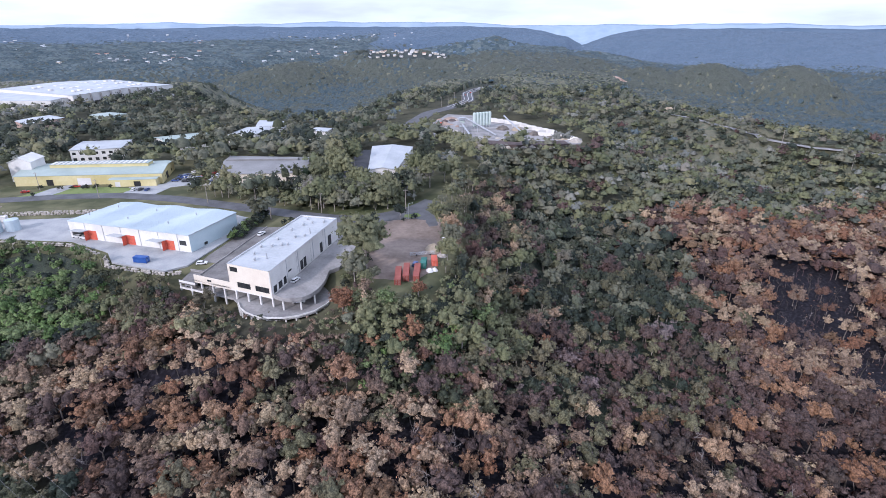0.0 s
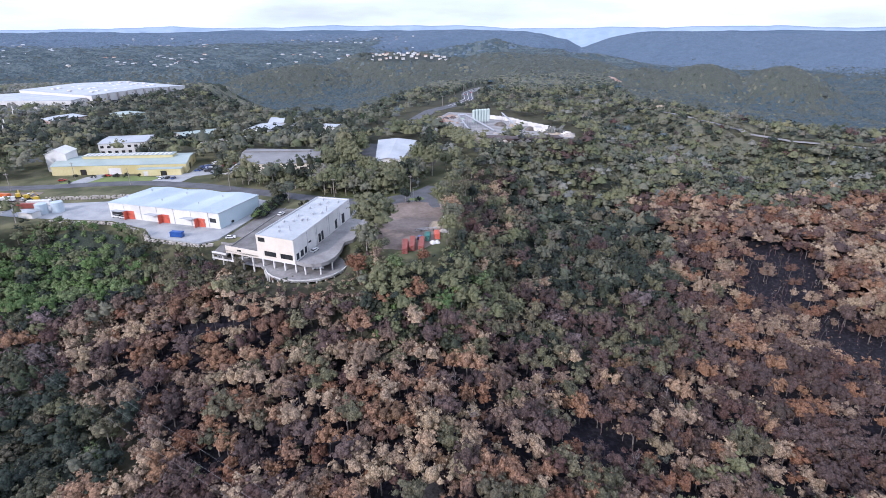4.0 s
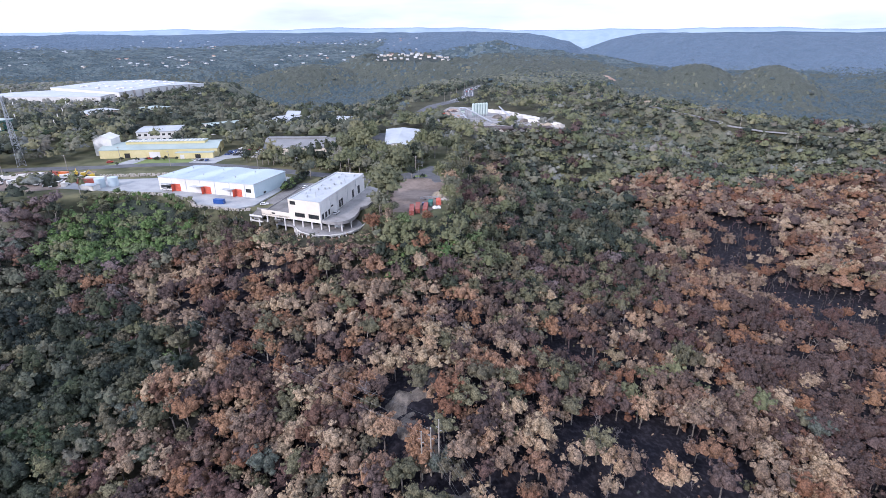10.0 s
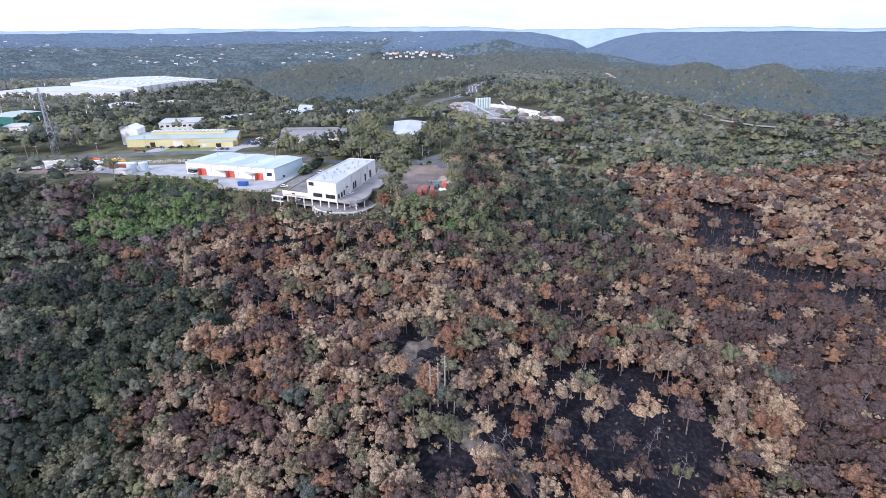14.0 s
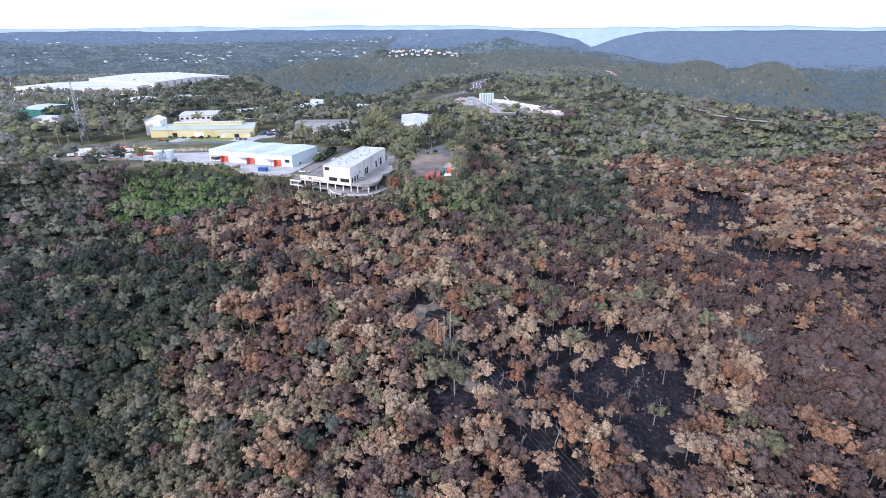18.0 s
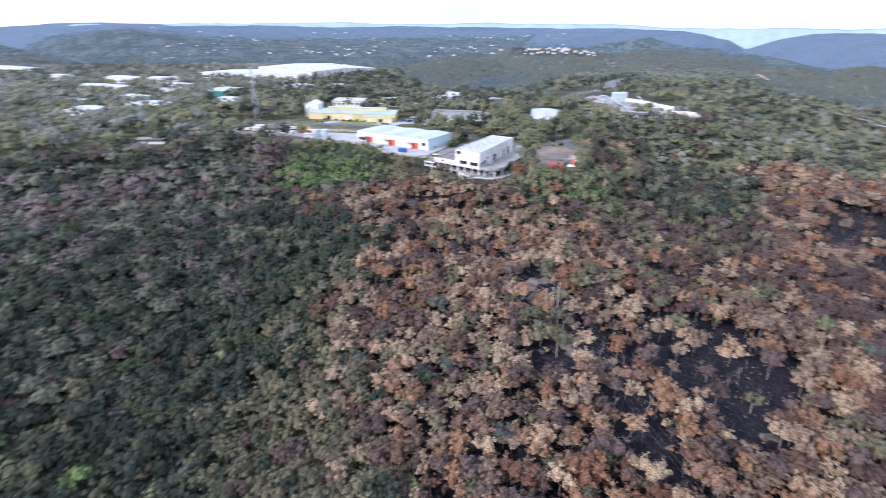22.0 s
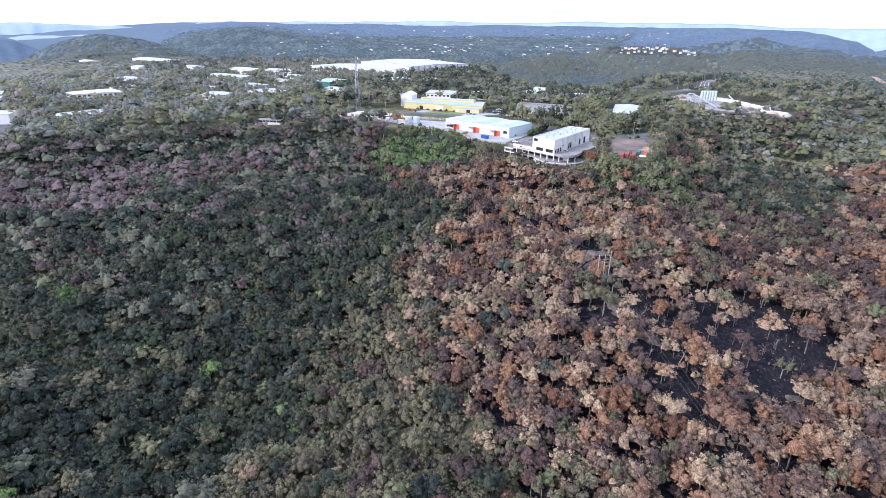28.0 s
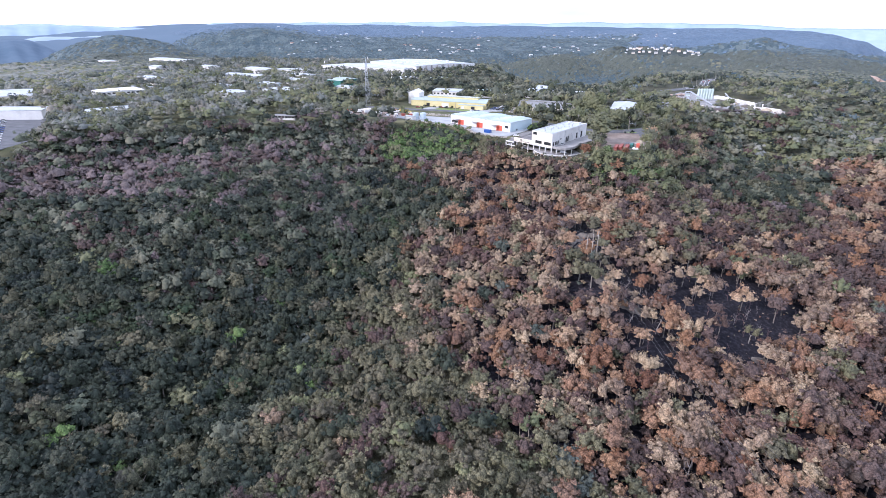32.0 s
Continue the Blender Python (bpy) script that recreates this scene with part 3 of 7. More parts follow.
def shed(name, label, foot, h, wall_mat, roof_mat, rise=1.2, ridge=0, ribs=3.0, z0=None, windows=(), doors=(), category="building", group="", flat=False):
    """A hall: four walls with openings, and a roof. windows: (side, count, sill, head, width); doors: (side, from, to, head, material)."""
    foot = ccw(list(foot))
    if z0 is None:
        xs, ys = zip(*foot)
        z0 = float(np.min(height(np.array(xs), np.array(ys))))
        h += float(np.max(height(np.array(xs), np.array(ys)))) - z0
    t = thing(name, label, category, group, at=pose(0, 0, 0))
    for i in range(4):
        a, b = foot[i], foot[(i + 1) % 4]
        length = math.hypot(b[0] - a[0], b[1] - a[1])
        holes, glazed = [], []
        for side, count, sill, head, width in windows:
            if side == i:
                for k in range(count):
                    x = length * (k + 0.5) / count
                    glazed.append((x - width / 2, x + width / 2, z0 + sill, z0 + head))
        shut = [(d[1], d[2], z0, z0 + d[3], d[4]) for d in doors if d[0] == i]
        holes = glazed + [d[:4] for d in shut]
        w = part("wall", wall_mesh(a, b, z0 - 0.5, z0 + h, 0.3, holes), wall_mat, t)
        for g in glazed:
            window(w, a, b, g, 0.3, 2)
        # Doors in M_DARK are near-black panels that paint an opening's shade.
        for x0, x1, za, zb, dm in shut:
            m, _ = along(a, b)
            part("roller_door", box(m @ pose((x0 + x1) / 2, 0.15, za), x1 - x0, 0.08, zb - za), dm, w)
    if flat:
        part("roof", prism(inset(foot, 0.4), z0 + h - 0.6, z0 + h - 0.35), roof_mat, t)
    else:
        part("roof", roof_sheet(foot, z0 + h + 0.01, rise, 0.6, ridge), roof_mat, t)
        if rise > 0.3:
            p = foot if not ridge else foot[1:] + foot[:1]
            for a, b in ((p[1], p[2]), (p[3], p[0])):
                m, length = along(a, b)
                bm = bmesh.new()
                vs = [bm.verts.new(m @ Vector(v)) for v in ((0, 0.05, z0 + h), (length, 0.05, z0 + h), (length / 2, 0.05, z0 + h + rise), (0, 0.3, z0 + h), (length, 0.3, z0 + h), (length / 2, 0.3, z0 + h + rise))]
                for f in ((0, 1, 2), (5, 4, 3), (0, 3, 4, 1), (1, 4, 5, 2), (2, 5, 3, 0)):
                    bm.faces.new([vs[k] for k in f])
                part("gable", bm, wall_mat, t)
    return t


def ragged(poly, amount, seed, step=3.0):
    """The outline with worn, wandering edges."""
    rr = random.Random(seed)
    out = []
    for a, b in zip(poly, poly[1:] + poly[:1]):
        n = max(1, int(math.hypot(b[0] - a[0], b[1] - a[1]) / step))
        out += [(p[0] + rr.uniform(-amount, amount), p[1] + rr.uniform(-amount, amount)) for p in (lerp2(a, b, i / n) for i in range(n))]
    return out


def slab(name, label, poly, z0, z1, material, category, kind="structure"):
    return tagged(part(name, prism(list(poly), z0, z1), material), label, category, kind=kind)


def ribbon(points, width, lift, step=5.0, depth=0.4, flat=None):
    """A strip of road along the points, lying on the land."""
    pts = []
    for a, b in zip(points, points[1:]):
        n = max(1, int(math.hypot(b[0] - a[0], b[1] - a[1]) / step))
        pts += [lerp2(a, b, i / n) for i in range(n)]
    pts.append(points[-1])
    for _ in range(3):
        pts = [pts[0]] + [((p[0] + 2 * q[0] + r[0]) / 4, (p[1] + 2 * q[1] + r[1]) / 4) for p, q, r in zip(pts, pts[1:], pts[2:])] + [pts[-1]]
    xs, ys = np.array(pts).T
    zs = height(xs, ys) if flat is None else np.full(len(xs), flat)
    bm = bmesh.new()
    rows = []
    for i, (x, y) in enumerate(pts):
        a, b = pts[max(i - 1, 0)], pts[min(i + 1, len(pts) - 1)]
        d = Vector((b[1] - a[1], a[0] - b[0])).normalized() * width / 2
        z = zs[i] + lift
        rows.append([bm.verts.new(v) for v in ((x - d.x, y - d.y, z - depth), (x - d.x, y - d.y, z), (x + d.x, y + d.y, z), (x + d.x, y + d.y, z - depth))])
    for a, b in zip(rows, rows[1:]):
        for i in range(3):
            bm.faces.new((a[i], a[i + 1], b[i + 1], b[i]))
    return bm


def in_poly(poly, x, y):
    return out_of(list(poly), np.asarray(x, float), np.asarray(y, float)) == 0

# ---- yards, roads and grass on the plateau ----
ROAD = [(-330, 282), (-290, 288), (-250, 292), (-215, 300), (-185, 302), (-150, 295), (-110, 281), (-75, 268), (-45, 260), (-26, 268), (-12, 280), (-6, 292)]
HIGHWAY = [(-60, 470), (-34, 517), (-15, 600), (10, 640), (32, 697), (33, 769), (52, 820), (90, 880)]
EAST_ROAD = [(235, 690), (252, 650), (271, 594), (286, 535), (297, 494), (316, 465), (358, 436), (430, 398)]
YARD = [(-205, 234), (-170, 231), (-147, 219), (-139, 208), (-113, 199.5), (-106, 205), (-98, 240), (-97, 262), (-108, 268), (-175, 266), (-200, 262), (-235, 258), (-240, 240)]
DIRT = [(-42, 250), (-25, 262), (-11, 268), (-2, 258), (0, 225), (-3, 203), (-10, 190), (-20, 181), (-30, 186), (-33, 205), (-36, 232)]
slab("pavement", "pale concrete factory yard with tyre marks", YARD, -0.6, 0.12, M_CONCRETE, "yard")
slab("pavement", "bare brown dirt lot with pale worn patches", ragged(DIRT, 1.3, 4), -0.5, 0.10, M_DIRT, "dirt lot")
tagged(part("road", ribbon(ROAD, 10, 0.16), M_ASPHALT), "grey asphalt industrial street with dark edges", "road", kind="structure")
tagged(part("road", ribbon(HIGHWAY, 15, 0.3), M_ASPHALT), "grey asphalt highway curving along the ridge", "road", kind="structure")
tagged(part("road", ribbon(EAST_ROAD, 6.4, 0.5), M_DECK), "pale grey road along the eastern ridge", "road", kind="structure")
for off in (-5.2, 0.0, 5.2):
    pts = [(x + off, y) for x, y in HIGHWAY[3:]]
    tagged(part("trim", ribbon(pts, 0.5, 0.33, depth=0.02), M_LINE), "white painted lane line", "road marking", kind="structure")
LAWN = [(-245, 298), (-216, 305), (-188, 307), (-186, 316), (-205, 319), (-235, 316)]
slab("grass", "mown green lawn in front of the yellow factory", ragged(LAWN, 0.7, 6), -0.4, 0.13, M_GRASS, "lawn")
slab("pavement", "pale concrete path curving over the lawn", [(-246.9, 292.9), (-229.9, 291.8), (-224.7, 308.9), (-223.3, 320.2), (-213.9, 325.2), (-216.7, 328.4), (-228.2, 325.2), (-235.5, 314.8), (-238.4, 299.3)], -0.4, 0.135, M_CONCRETE, "path")
slab("pavement", "pale concrete drive to the yellow factory", [(-187, 305), (-168, 302), (-165, 318), (-150, 326), (-158, 350), (-171, 350), (-172, 326), (-190, 318)], -0.4, 0.12, M_CONCRETE, "drive")
HEAD = [(-36, 262), (-26, 269), (-16, 277), (-9, 276), (-4, 266), (-2, 252), (-7, 251), (-9, 260), (-14, 262), (-24, 260), (-34, 256)]
slab("pavement", "grey asphalt turning head at the end of the street", ragged(HEAD, 0.5, 9), -0.4, 0.14, M_ASPHALT, "turning head")
slab("grass", "small green grass island in the turning head", ragged([(-20, 268), (-13, 271), (-11, 266), (-15, 263.5), (-20, 264)], 0.4, 12), -0.4, 0.18, M_GRASS, "lawn")
slab("grass", "rough green verge below the trees", ragged([(-62, 280), (-30, 286), (-12, 292), (-10, 283), (-26, 275), (-44, 268), (-60, 270)], 0.8, 14), -0.4, 0.10, M_ROUGH, "verge")
slab("pavement", "grey asphalt yard behind the trees", [(-62, 305), (-20, 310), (-14, 332), (-20, 420), (-62, 420), (-75, 340)], -0.4, 0.11, M_ASPHALT, "yard")
slab("pavement", "dusty grey yard of the concrete works", [(-8, 470), (22, 455), (60, 440), (112, 440), (118, 462), (100, 500), (72, 545), (40, 580), (5, 590), (-10, 540)], -0.4, 0.12, M_DECK, "yard")
slab("pavement", "dark asphalt car park", [(-575, 66), (-536, 92), (-433, 18), (-420, -12), (-470, -40), (-575, -60)], -0.4, 0.12, M_ASPHALT, "car park")
slab("pavement", "brown dirt storage yard with machinery", [(-300, 262), (-290, 238), (-255, 232), (-238, 238), (-236, 258), (-240, 282), (-292, 280)], -0.4, 0.10, M_DIRT, "storage yard")
KEEP_CLEAR = [[(-300, 262), (-110, 266), (-110, 283), (-180, 303), (-300, 290)], [(0, 458), (28, 424), (112, 426), (121, 450)], [(-250, 292), (-186, 300), (-150, 296), (-150, 324), (-258, 322)], YARD, DIRT, LAWN, [(-190, 300), (-150, 300), (-150, 350), (-190, 350)], [(-62, 316), (-16, 316), (-16, 420), (-62, 420)], [(-8, 456), (60, 438), (116, 438), (118, 466), (72, 552), (40, 588), (0, 590)],
              [(-580, 66), (-536, 95), (-428, 22), (-410, -20), (-470, -60), (-580, -70)], [(-304, 285), (-304, 240), (-255, 224), (-236, 238), (-236, 285)],
              [(-107, 196), (-98, 252), (-80, 262), (-40, 254), (-38, 215), (-39, 190), (-42, 175), (-52, 168), (-69, 168), (-78, 178), (-80.5, 181), (-107, 193.5)]]

# ---- the pale blue factory hall ----
hall = thing("factory_hall", "long white factory hall with pale blue roof and red roller doors", "factory")
WF0, WF1 = (-174.0, 237.0), (-109.8, 218.4)
HM, HL = along(WF0, WF1)
DOORS_AT = [(10.8, 15.6), (32.2, 37.2), (53.8, 58.4)]
front_holes = [(a, b, 0.1, 4.6) for a, b in DOORS_AT] + [(61.2, 64.8, 3.0, 5.2), (1.0, 8.6, 0.6, 3.2)]
hw = part("wall", wall_mesh(WF0, WF1, -0.3, 8.2, 0.3, front_holes), M_WHITE, hall, "white front wall")
for a, b in DOORS_AT:
    d = part("roller_door", box(HM @ pose((a + b) / 2, 0.1, 0.1), b - a, 0.08, 4.5), M_RED, hw, "red roller door")
    for z in range(1, 9):
        part("slat", box(HM @ pose((a + b) / 2, 0.045, 0.1 + z * 0.5), b - a, 0.05, 0.06), M_RUSTRED, d)
    aw = part("awning", box(HM @ pose(a - 3.2, -2.0, 4.7) @ pose(0, 0, 0, -8), 7.0, 4.4, 0.2), M_ROOF, hall, "pale steel awning")
    for s in (-2.9, 2.9):
        part("bracket", tube([HM @ Vector((a - 3.2 + s, -0.1, 3.2)), HM @ Vector((a - 3.2 + s, -3.6, 4.9))], 0.08), M_STEEL, aw)
    part("awning_side", box(HM @ pose(a - 0.02, -1.1, 0.12), 0.12, 2.2, 4.4), M_RED, hall, "red side screen beside the door")
window(hw, WF0, WF1, front_holes[3], 0.3, 2)
for k in range(6):
    part("downpipe", box(HM @ pose(9.6 + 10.2 * k, -0.08, 0.2), 0.14, 0.14, 8.0), M_STEEL, hall)
W_BACK = [(-99.8, 248.4), (-164.0, 264.0)]
# The east wall's blue is its shaded side put into the colour.
for a, b, m in ((WF1, W_BACK[0], M_WALLBLUE), (W_BACK[0], W_BACK[1], M_WHITE), (W_BACK[1], WF0, M_WHITE)):
    part("wall", wall_mesh(a, b, -0.3, 8.2, 0.3), m, hall)


def fold_roof(pts_low, pts_high, thick, bm):
    """Two runs of points, joined by a thick sheet."""
    a = [bm.verts.new(p) for p in pts_low]
    b = [bm.verts.new(p) for p in pts_high]
    c = [bm.verts.new((p[0], p[1], p[2] - thick)) for p in pts_low]
    d = [bm.verts.new((p[0], p[1], p[2] - thick)) for p in pts_high]
    for i in range(len(a) - 1):
        bm.faces.new((a[i], a[i + 1], b[i + 1], b[i]))
        bm.faces.new((d[i], d[i + 1], c[i + 1], c[i]))
        bm.faces.new((c[i], c[i + 1], a[i + 1], a[i]))
        bm.faces.new((b[i], b[i + 1], d[i + 1], d[i]))
    bm.faces.new((a[0], b[0], d[0], c[0]))
    bm.faces.new((b[-1], a[-1], c[-1], d[-1]))
    return bm


bays = 3
for k in range(bays):
    s0, s1 = k / bays, (k + 1) / bays
    lo, hi = [], []
    for s, dz in ((s0 + 0.001, 0), ((s0 + s1) / 2, 1.3), (s1 - 0.001, 0)):
        f, g = lerp2(WF0, WF1, s), lerp2(W_BACK[1], W_BACK[0], s)
        f, g = lerp2(f, g, -0.012), lerp2(f, g, 1.015)
        lo.append((*f, 8.3 + 0.15 * dz))
        hi.append((*g, 8.3 + 0.6 * dz))
    sheet = part("roof_bay", fold_roof(lo, hi, 0.3, bmesh.new()), M_ROOFBLUE, hall, "pale blue low-pitched steel roof")
    ribs = bmesh.new()
    for i in range(1, 22):
        u = i / 22
        q = 0 if u < 0.5 else 1
        v = u * 2 - q
        a = Vector(lo[q]).lerp(Vector(lo[q + 1]), v)
        b = Vector(hi[q]).lerp(Vector(hi[q + 1]), v)
        tube([a + Vector((0, 0, 0.03)), b + Vector((0, 0, 0.03))], 0.05, 4, ribs)
    part("roof_ribs", ribs, M_ROOFBLUE, sheet)
    for v, w in ((0.3, 0.2), (0.7, 0.75)):
        p = Vector(lo[0]).lerp(Vector(hi[1]), v)
        part("roof_vent", tube([p - Vector((0, 0, 0.2)), p + Vector((0, 0, 1.0))], [0.25, 0.3], 8), M_STEEL, hall)
m2, l2 = along(WF1, W_BACK[0])
part("gutter", box(m2 @ pose(l2 / 2, -0.2, 8.0), l2, 0.25, 0.25), M_STEEL, hall)
part("wall_fan", box(m2 @ pose(9.0, -0.25, 0.7), 1.6, 0.5, 1.0), M_DARK, hall, "dark fan box on the side wall")

# ---- the white office and workshop block on its concrete deck ----
FR, FL, BL, BR = (-63.0, 178.0), (-81.0, 185.3), (-66.0, 239.6), (-48.8, 235.4)
block = thing("workshop_building", "white and cream workshop building standing on a raised concrete deck", "building")
fm, fl_ = along(FL, FR)
rm, rl = along(FR, BR)
fh = [(1.0, 4.6, 7.0, 9.0), (3.6, 9.8, 0.7, 3.0), (12.0, 18.4, 0.7, 3.0)]
# Warm sun on the front is painted as cream, beside white sides.
w = part("wall", wall_mesh(FL, FR, -0.6, 10.0, 0.35, fh), M_CREAM, block, "cream front wall with warm sunlight in its colour")
window(w, FL, FR, fh[0], 0.35, 3)
window(w, FL, FR, fh[1], 0.35, 5)
window(w, FL, FR, fh[2], 0.35, 5)
rh = [(1.6, 4.0, 0.2, 3.2), (5.2, 8.0, 0.2, 3.2), (9.0, 11.2, 0.2, 3.4), (12.8, 15.6, 3.6, 4.5), (22.5, 25.0, 0.2, 4.4), (25.4, 27.8, 0.2, 4.6), (40.5, 43.2, 0.2, 4.9), (48.5, 52.0, 0.2, 5.2)]
w = part("wall", wall_mesh(FR, BR, -0.6, 10.0, 0.35, rh), M_WHITE, block, "white side wall")
for k, h in enumerate(rh):
    window(w, FR, BR, h, 0.35, 2 if k < 4 else 3)
for x in (11.9, 21.0, 34.0, 46.0):
    part("downpipe", box(rm @ pose(x, -0.08, 0.2), 0.16, 0.16, 9.4), M_STEEL, block)
for x in (20.0, 32.0, 44.0):
    part("wall_joint", box(rm @ pose(x, -0.012, 0.0), 0.08, 0.03, 9.9), M_DECK, block)
part("wall", wall_mesh(BR, BL, -0.6, 10.0, 0.35), M_WHITE, block)
part("wall", wall_mesh(BL, FL, -0.6, 10.0, 0.35), M_WHITE, block)
rf = part("roof", prism(inset([FL, FR, BR, BL], 0.55), 9.35, 9.6), M_ROOF, block, "pale steel roof behind a low parapet")
rb = bmesh.new()
for i in range(1, 26):
    a, b = lerp2(FL, BL, i / 26), lerp2(FR, BR, i / 26)
    a, b = lerp2(a, b, 0.035), lerp2(a, b, 0.965)
    tube([(*a, 9.62), (*b, 9.62)], 0.05, 4, rb)
part("roof_ribs", rb, M_ROOF, rf)
for a, b in ((FL, FR), (FR, BR), (BR, BL), (BL, FL)):
    m, l = along(a, b)
    part("capping", box(m @ pose(l / 2, 0.17, 10.003), l + 0.1, 0.5, 0.1), M_ROOF, block)
for u, v, s in ((0.12, 0.42, 1.0), (0.2, 0.25, 0.8), (0.32, 0.18, 1.0), (0.36, 0.38, 1.0), (0.4, 0.55, 1.1), (0.42, 0.66, 0.8), (0.48, 0.3, 1.0), (0.56, 0.6, 1.0), (0.6, 0.78, 0.9), (0.68, 0.3, 0.8), (0.8, 0.4, 1.0), (0.86, 0.55, 0.8), (0.93, 0.3, 0.9), (0.9, 0.8, 1.0)):
    p = lerp2(lerp2(FL, BL, u), lerp2(FR, BR, u), v)
    vent = part("roof_vent", tube([(*p, 9.5), (*p, 10.1 * 1.0), (*p, 10.1 + 0.1 * s)], [0.35 * s, 0.35 * s, 0.5 * s], 10), M_STEEL, block)
    part("cowl", tube([(*p, 10.12 + 0.1 * s), (*p, 10.5 + 0.2 * s), (*p, 10.75 + 0.25 * s)], [0.6 * s, 0.65 * s, 0.15], 10), M_ROOF, vent)
for u, v in ((0.17, 0.62), (0.66, 0.82)):
    p = lerp2(lerp2(FL, BL, u), lerp2(FR, BR, u), v)
    part("flue", tube([(*p, 9.5), (*p, 12.2)], 0.22, 8), M_STEEL, block, "tall steel flue")
# west terrace with its parapet, and the deck round the east side
LOW = -4.6
T0 = lerp2(FL, FR, -0.93)          # west end of the front parapet
T1 = lerp2(FL, FR, -1.36)          # west end of the lower bay
TB, TBW = (-70.0, 250.0), (-86.5, 250.0)
part("terrace_slab", prism([T0, FL, BL, TB, TBW], -0.6, 0.0), M_DRIVE, block, "stained concrete terrace")
part("parapet", wall_mesh(T0, FL, -1.2, 2.1, 0.3, [(6.6, 8.8, 0.3, 1.2)]), M_CREAM, block, "cream parapet wall with warm sunlight in its colour")
window(block, T0, FL, (6.6, 8.8, 0.3, 1.2), 0.3, 2)
tm, tl = along(TBW, T0)
part("kerb_wall", box(tm @ pose(tl / 2, 0.15, 0.0), tl, 0.3, 0.5), M_DECK, block)
DB = (-94.0, 250.0)
dm = bmesh.new()
strip = [(T1, T0, -2.8), (lerp2(T1, DB, 0.18), lerp2(T0, TBW, 0.18), -1.2), (lerp2(T1, DB, 0.36), lerp2(T0, TBW, 0.36), 0.14), (DB, TBW, 0.16)]
tops_ = [[dm.verts.new((p[0], p[1], z)) for p in (a, b)] for a, b, z in strip]
lows_ = [[dm.verts.new((p[0], p[1], z - 0.5)) for p in (a, b)] for a, b, z in strip]
for i in range(3):
    dm.faces.new((tops_[i][0], tops_[i][1], tops_[i + 1][1], tops_[i + 1][0]))
    dm.faces.new((lows_[i][0], lows_[i + 1][0], lows_[i + 1][1], lows_[i][1]))
    for s in (0, 1):
        dm.faces.new((lows_[i][s], tops_[i][s], tops_[i + 1][s], lows_[i + 1][s]))
dm.faces.new((lows_[0][0], lows_[0][1], tops_[0][1], tops_[0][0]))
part("side_drive", dm, M_DRIVE, block, "stained concrete side drive sloping to the front")
DECK_EDGE = [(-62.6, 177.6), (-58.8, 175.4), (-55.0, 174.6), (-51.5, 175.6), (-49.0, 177.8), (-46.8, 182.5), (-45.7, 190.0), (-45.8, 198.6), (-42.4, 201.6), (-40.0, 212.0)]
part("deck_slab", prism(DECK_EDGE + [(-38.5, 240.0), (-44.0, 256.0), (-49.0, 256.0), BR], -0.7, 0.0), M_DECK, block, "stained concrete deck beside the workshop")
for a, b in zip(DECK_EDGE, DECK_EDGE[1:]):
    m, l = along(a, b)
    part("deck_parapet", box(m @ pose(l / 2, 0.15, -0.75), l + 0.05, 0.25, 1.65), M_DECK, block)
# undercroft: floor, back wall, columns
RAMP_OUT = [(-77.4, 181.0), (-75.2, 176.8), (-72.0, 173.4), (-67.8, 170.7), (-62.5, 169.4), (-57.2, 169.4), (-51.8, 171.0), (-46.8, 174.6), (-43.4, 180.0), (-41.5, 188.0), (-40.8, 198.0), (-40.4, 209.0)]
part("lower_road", prism(RAMP_OUT + [(-47, 205), (-52, 195), (-56, 186), (-63, 186), (-82, 193), T0, lerp2(FL, FR, 0.0)], LOW - 0.5, LOW), M_DECK, block, "stained concrete lower road curving round the deck")
for a, b in zip(RAMP_OUT, RAMP_OUT[1:]):
    m, l = along(a, b)
    part("road_edge_wall", box(m @ pose(l / 2, 0.15, LOW - 0.55), l + 0.06, 0.3, 1.15), M_WHITE, block)
part("rear_wall", wall_mesh((-104, 203), (-58, 187), LOW - 3, -0.62, 0.4), M_DECK, block)
part("rear_wall", wall_mesh((-58, 187), (-44, 212), LOW - 3, -0.72, 0.4), M_DECK, block)
for k in range(9):
    s = -1.34 + k * (2.34 / 8)
    p = lerp2(FL, FR, s)
    top = -0.6 if s > -0.94 else -3.4
    fm2, _ = along(FL, FR)
    part("column", box(Matrix.Translation((p[0], p[1] + 0.3, LOW - 3.5)) @ fm2.to_3x3().to_4x4(), 0.6, 0.6, top - LOW + 3.5), M_WHITE, block)
part("beam", box(along(T0, FR)[0] @ pose(along(T0, FR)[1] / 2, 0.3, -1.15), along(T0, FR)[1], 0.5, 0.56), M_WHITE, block)
part("lower_slab", prism([lerp2(FL, FR, -1.36), lerp2(FL, FR, -0.0), (-82, 195), (-104, 205)], LOW - 0.9, LOW - 0.52), M_DECK, block)
part("beam", box(along(T1, FL)[0] @ pose(along(T1, FL)[1] * 0.3, 0.0, LOW - 0.75), along(T1, FL)[1] * 0.6, 0.5, 0.7), M_WHITE, block)
part("beam", box(along(T1, T0)[0] @ pose(along(T1, T0)[1] / 2, 0.0, -2.6), along(T1, T0)[1], 0.2, 0.9), M_WHITE, block)
for k, (x, y) in enumerate([(-58.6, 176.0), (-52.2, 176.2), (-48.2, 181.0)]):
    part("column", tube([(x, y, LOW), (x, y, -0.7)], 0.35, 10), M_WHITE, block)
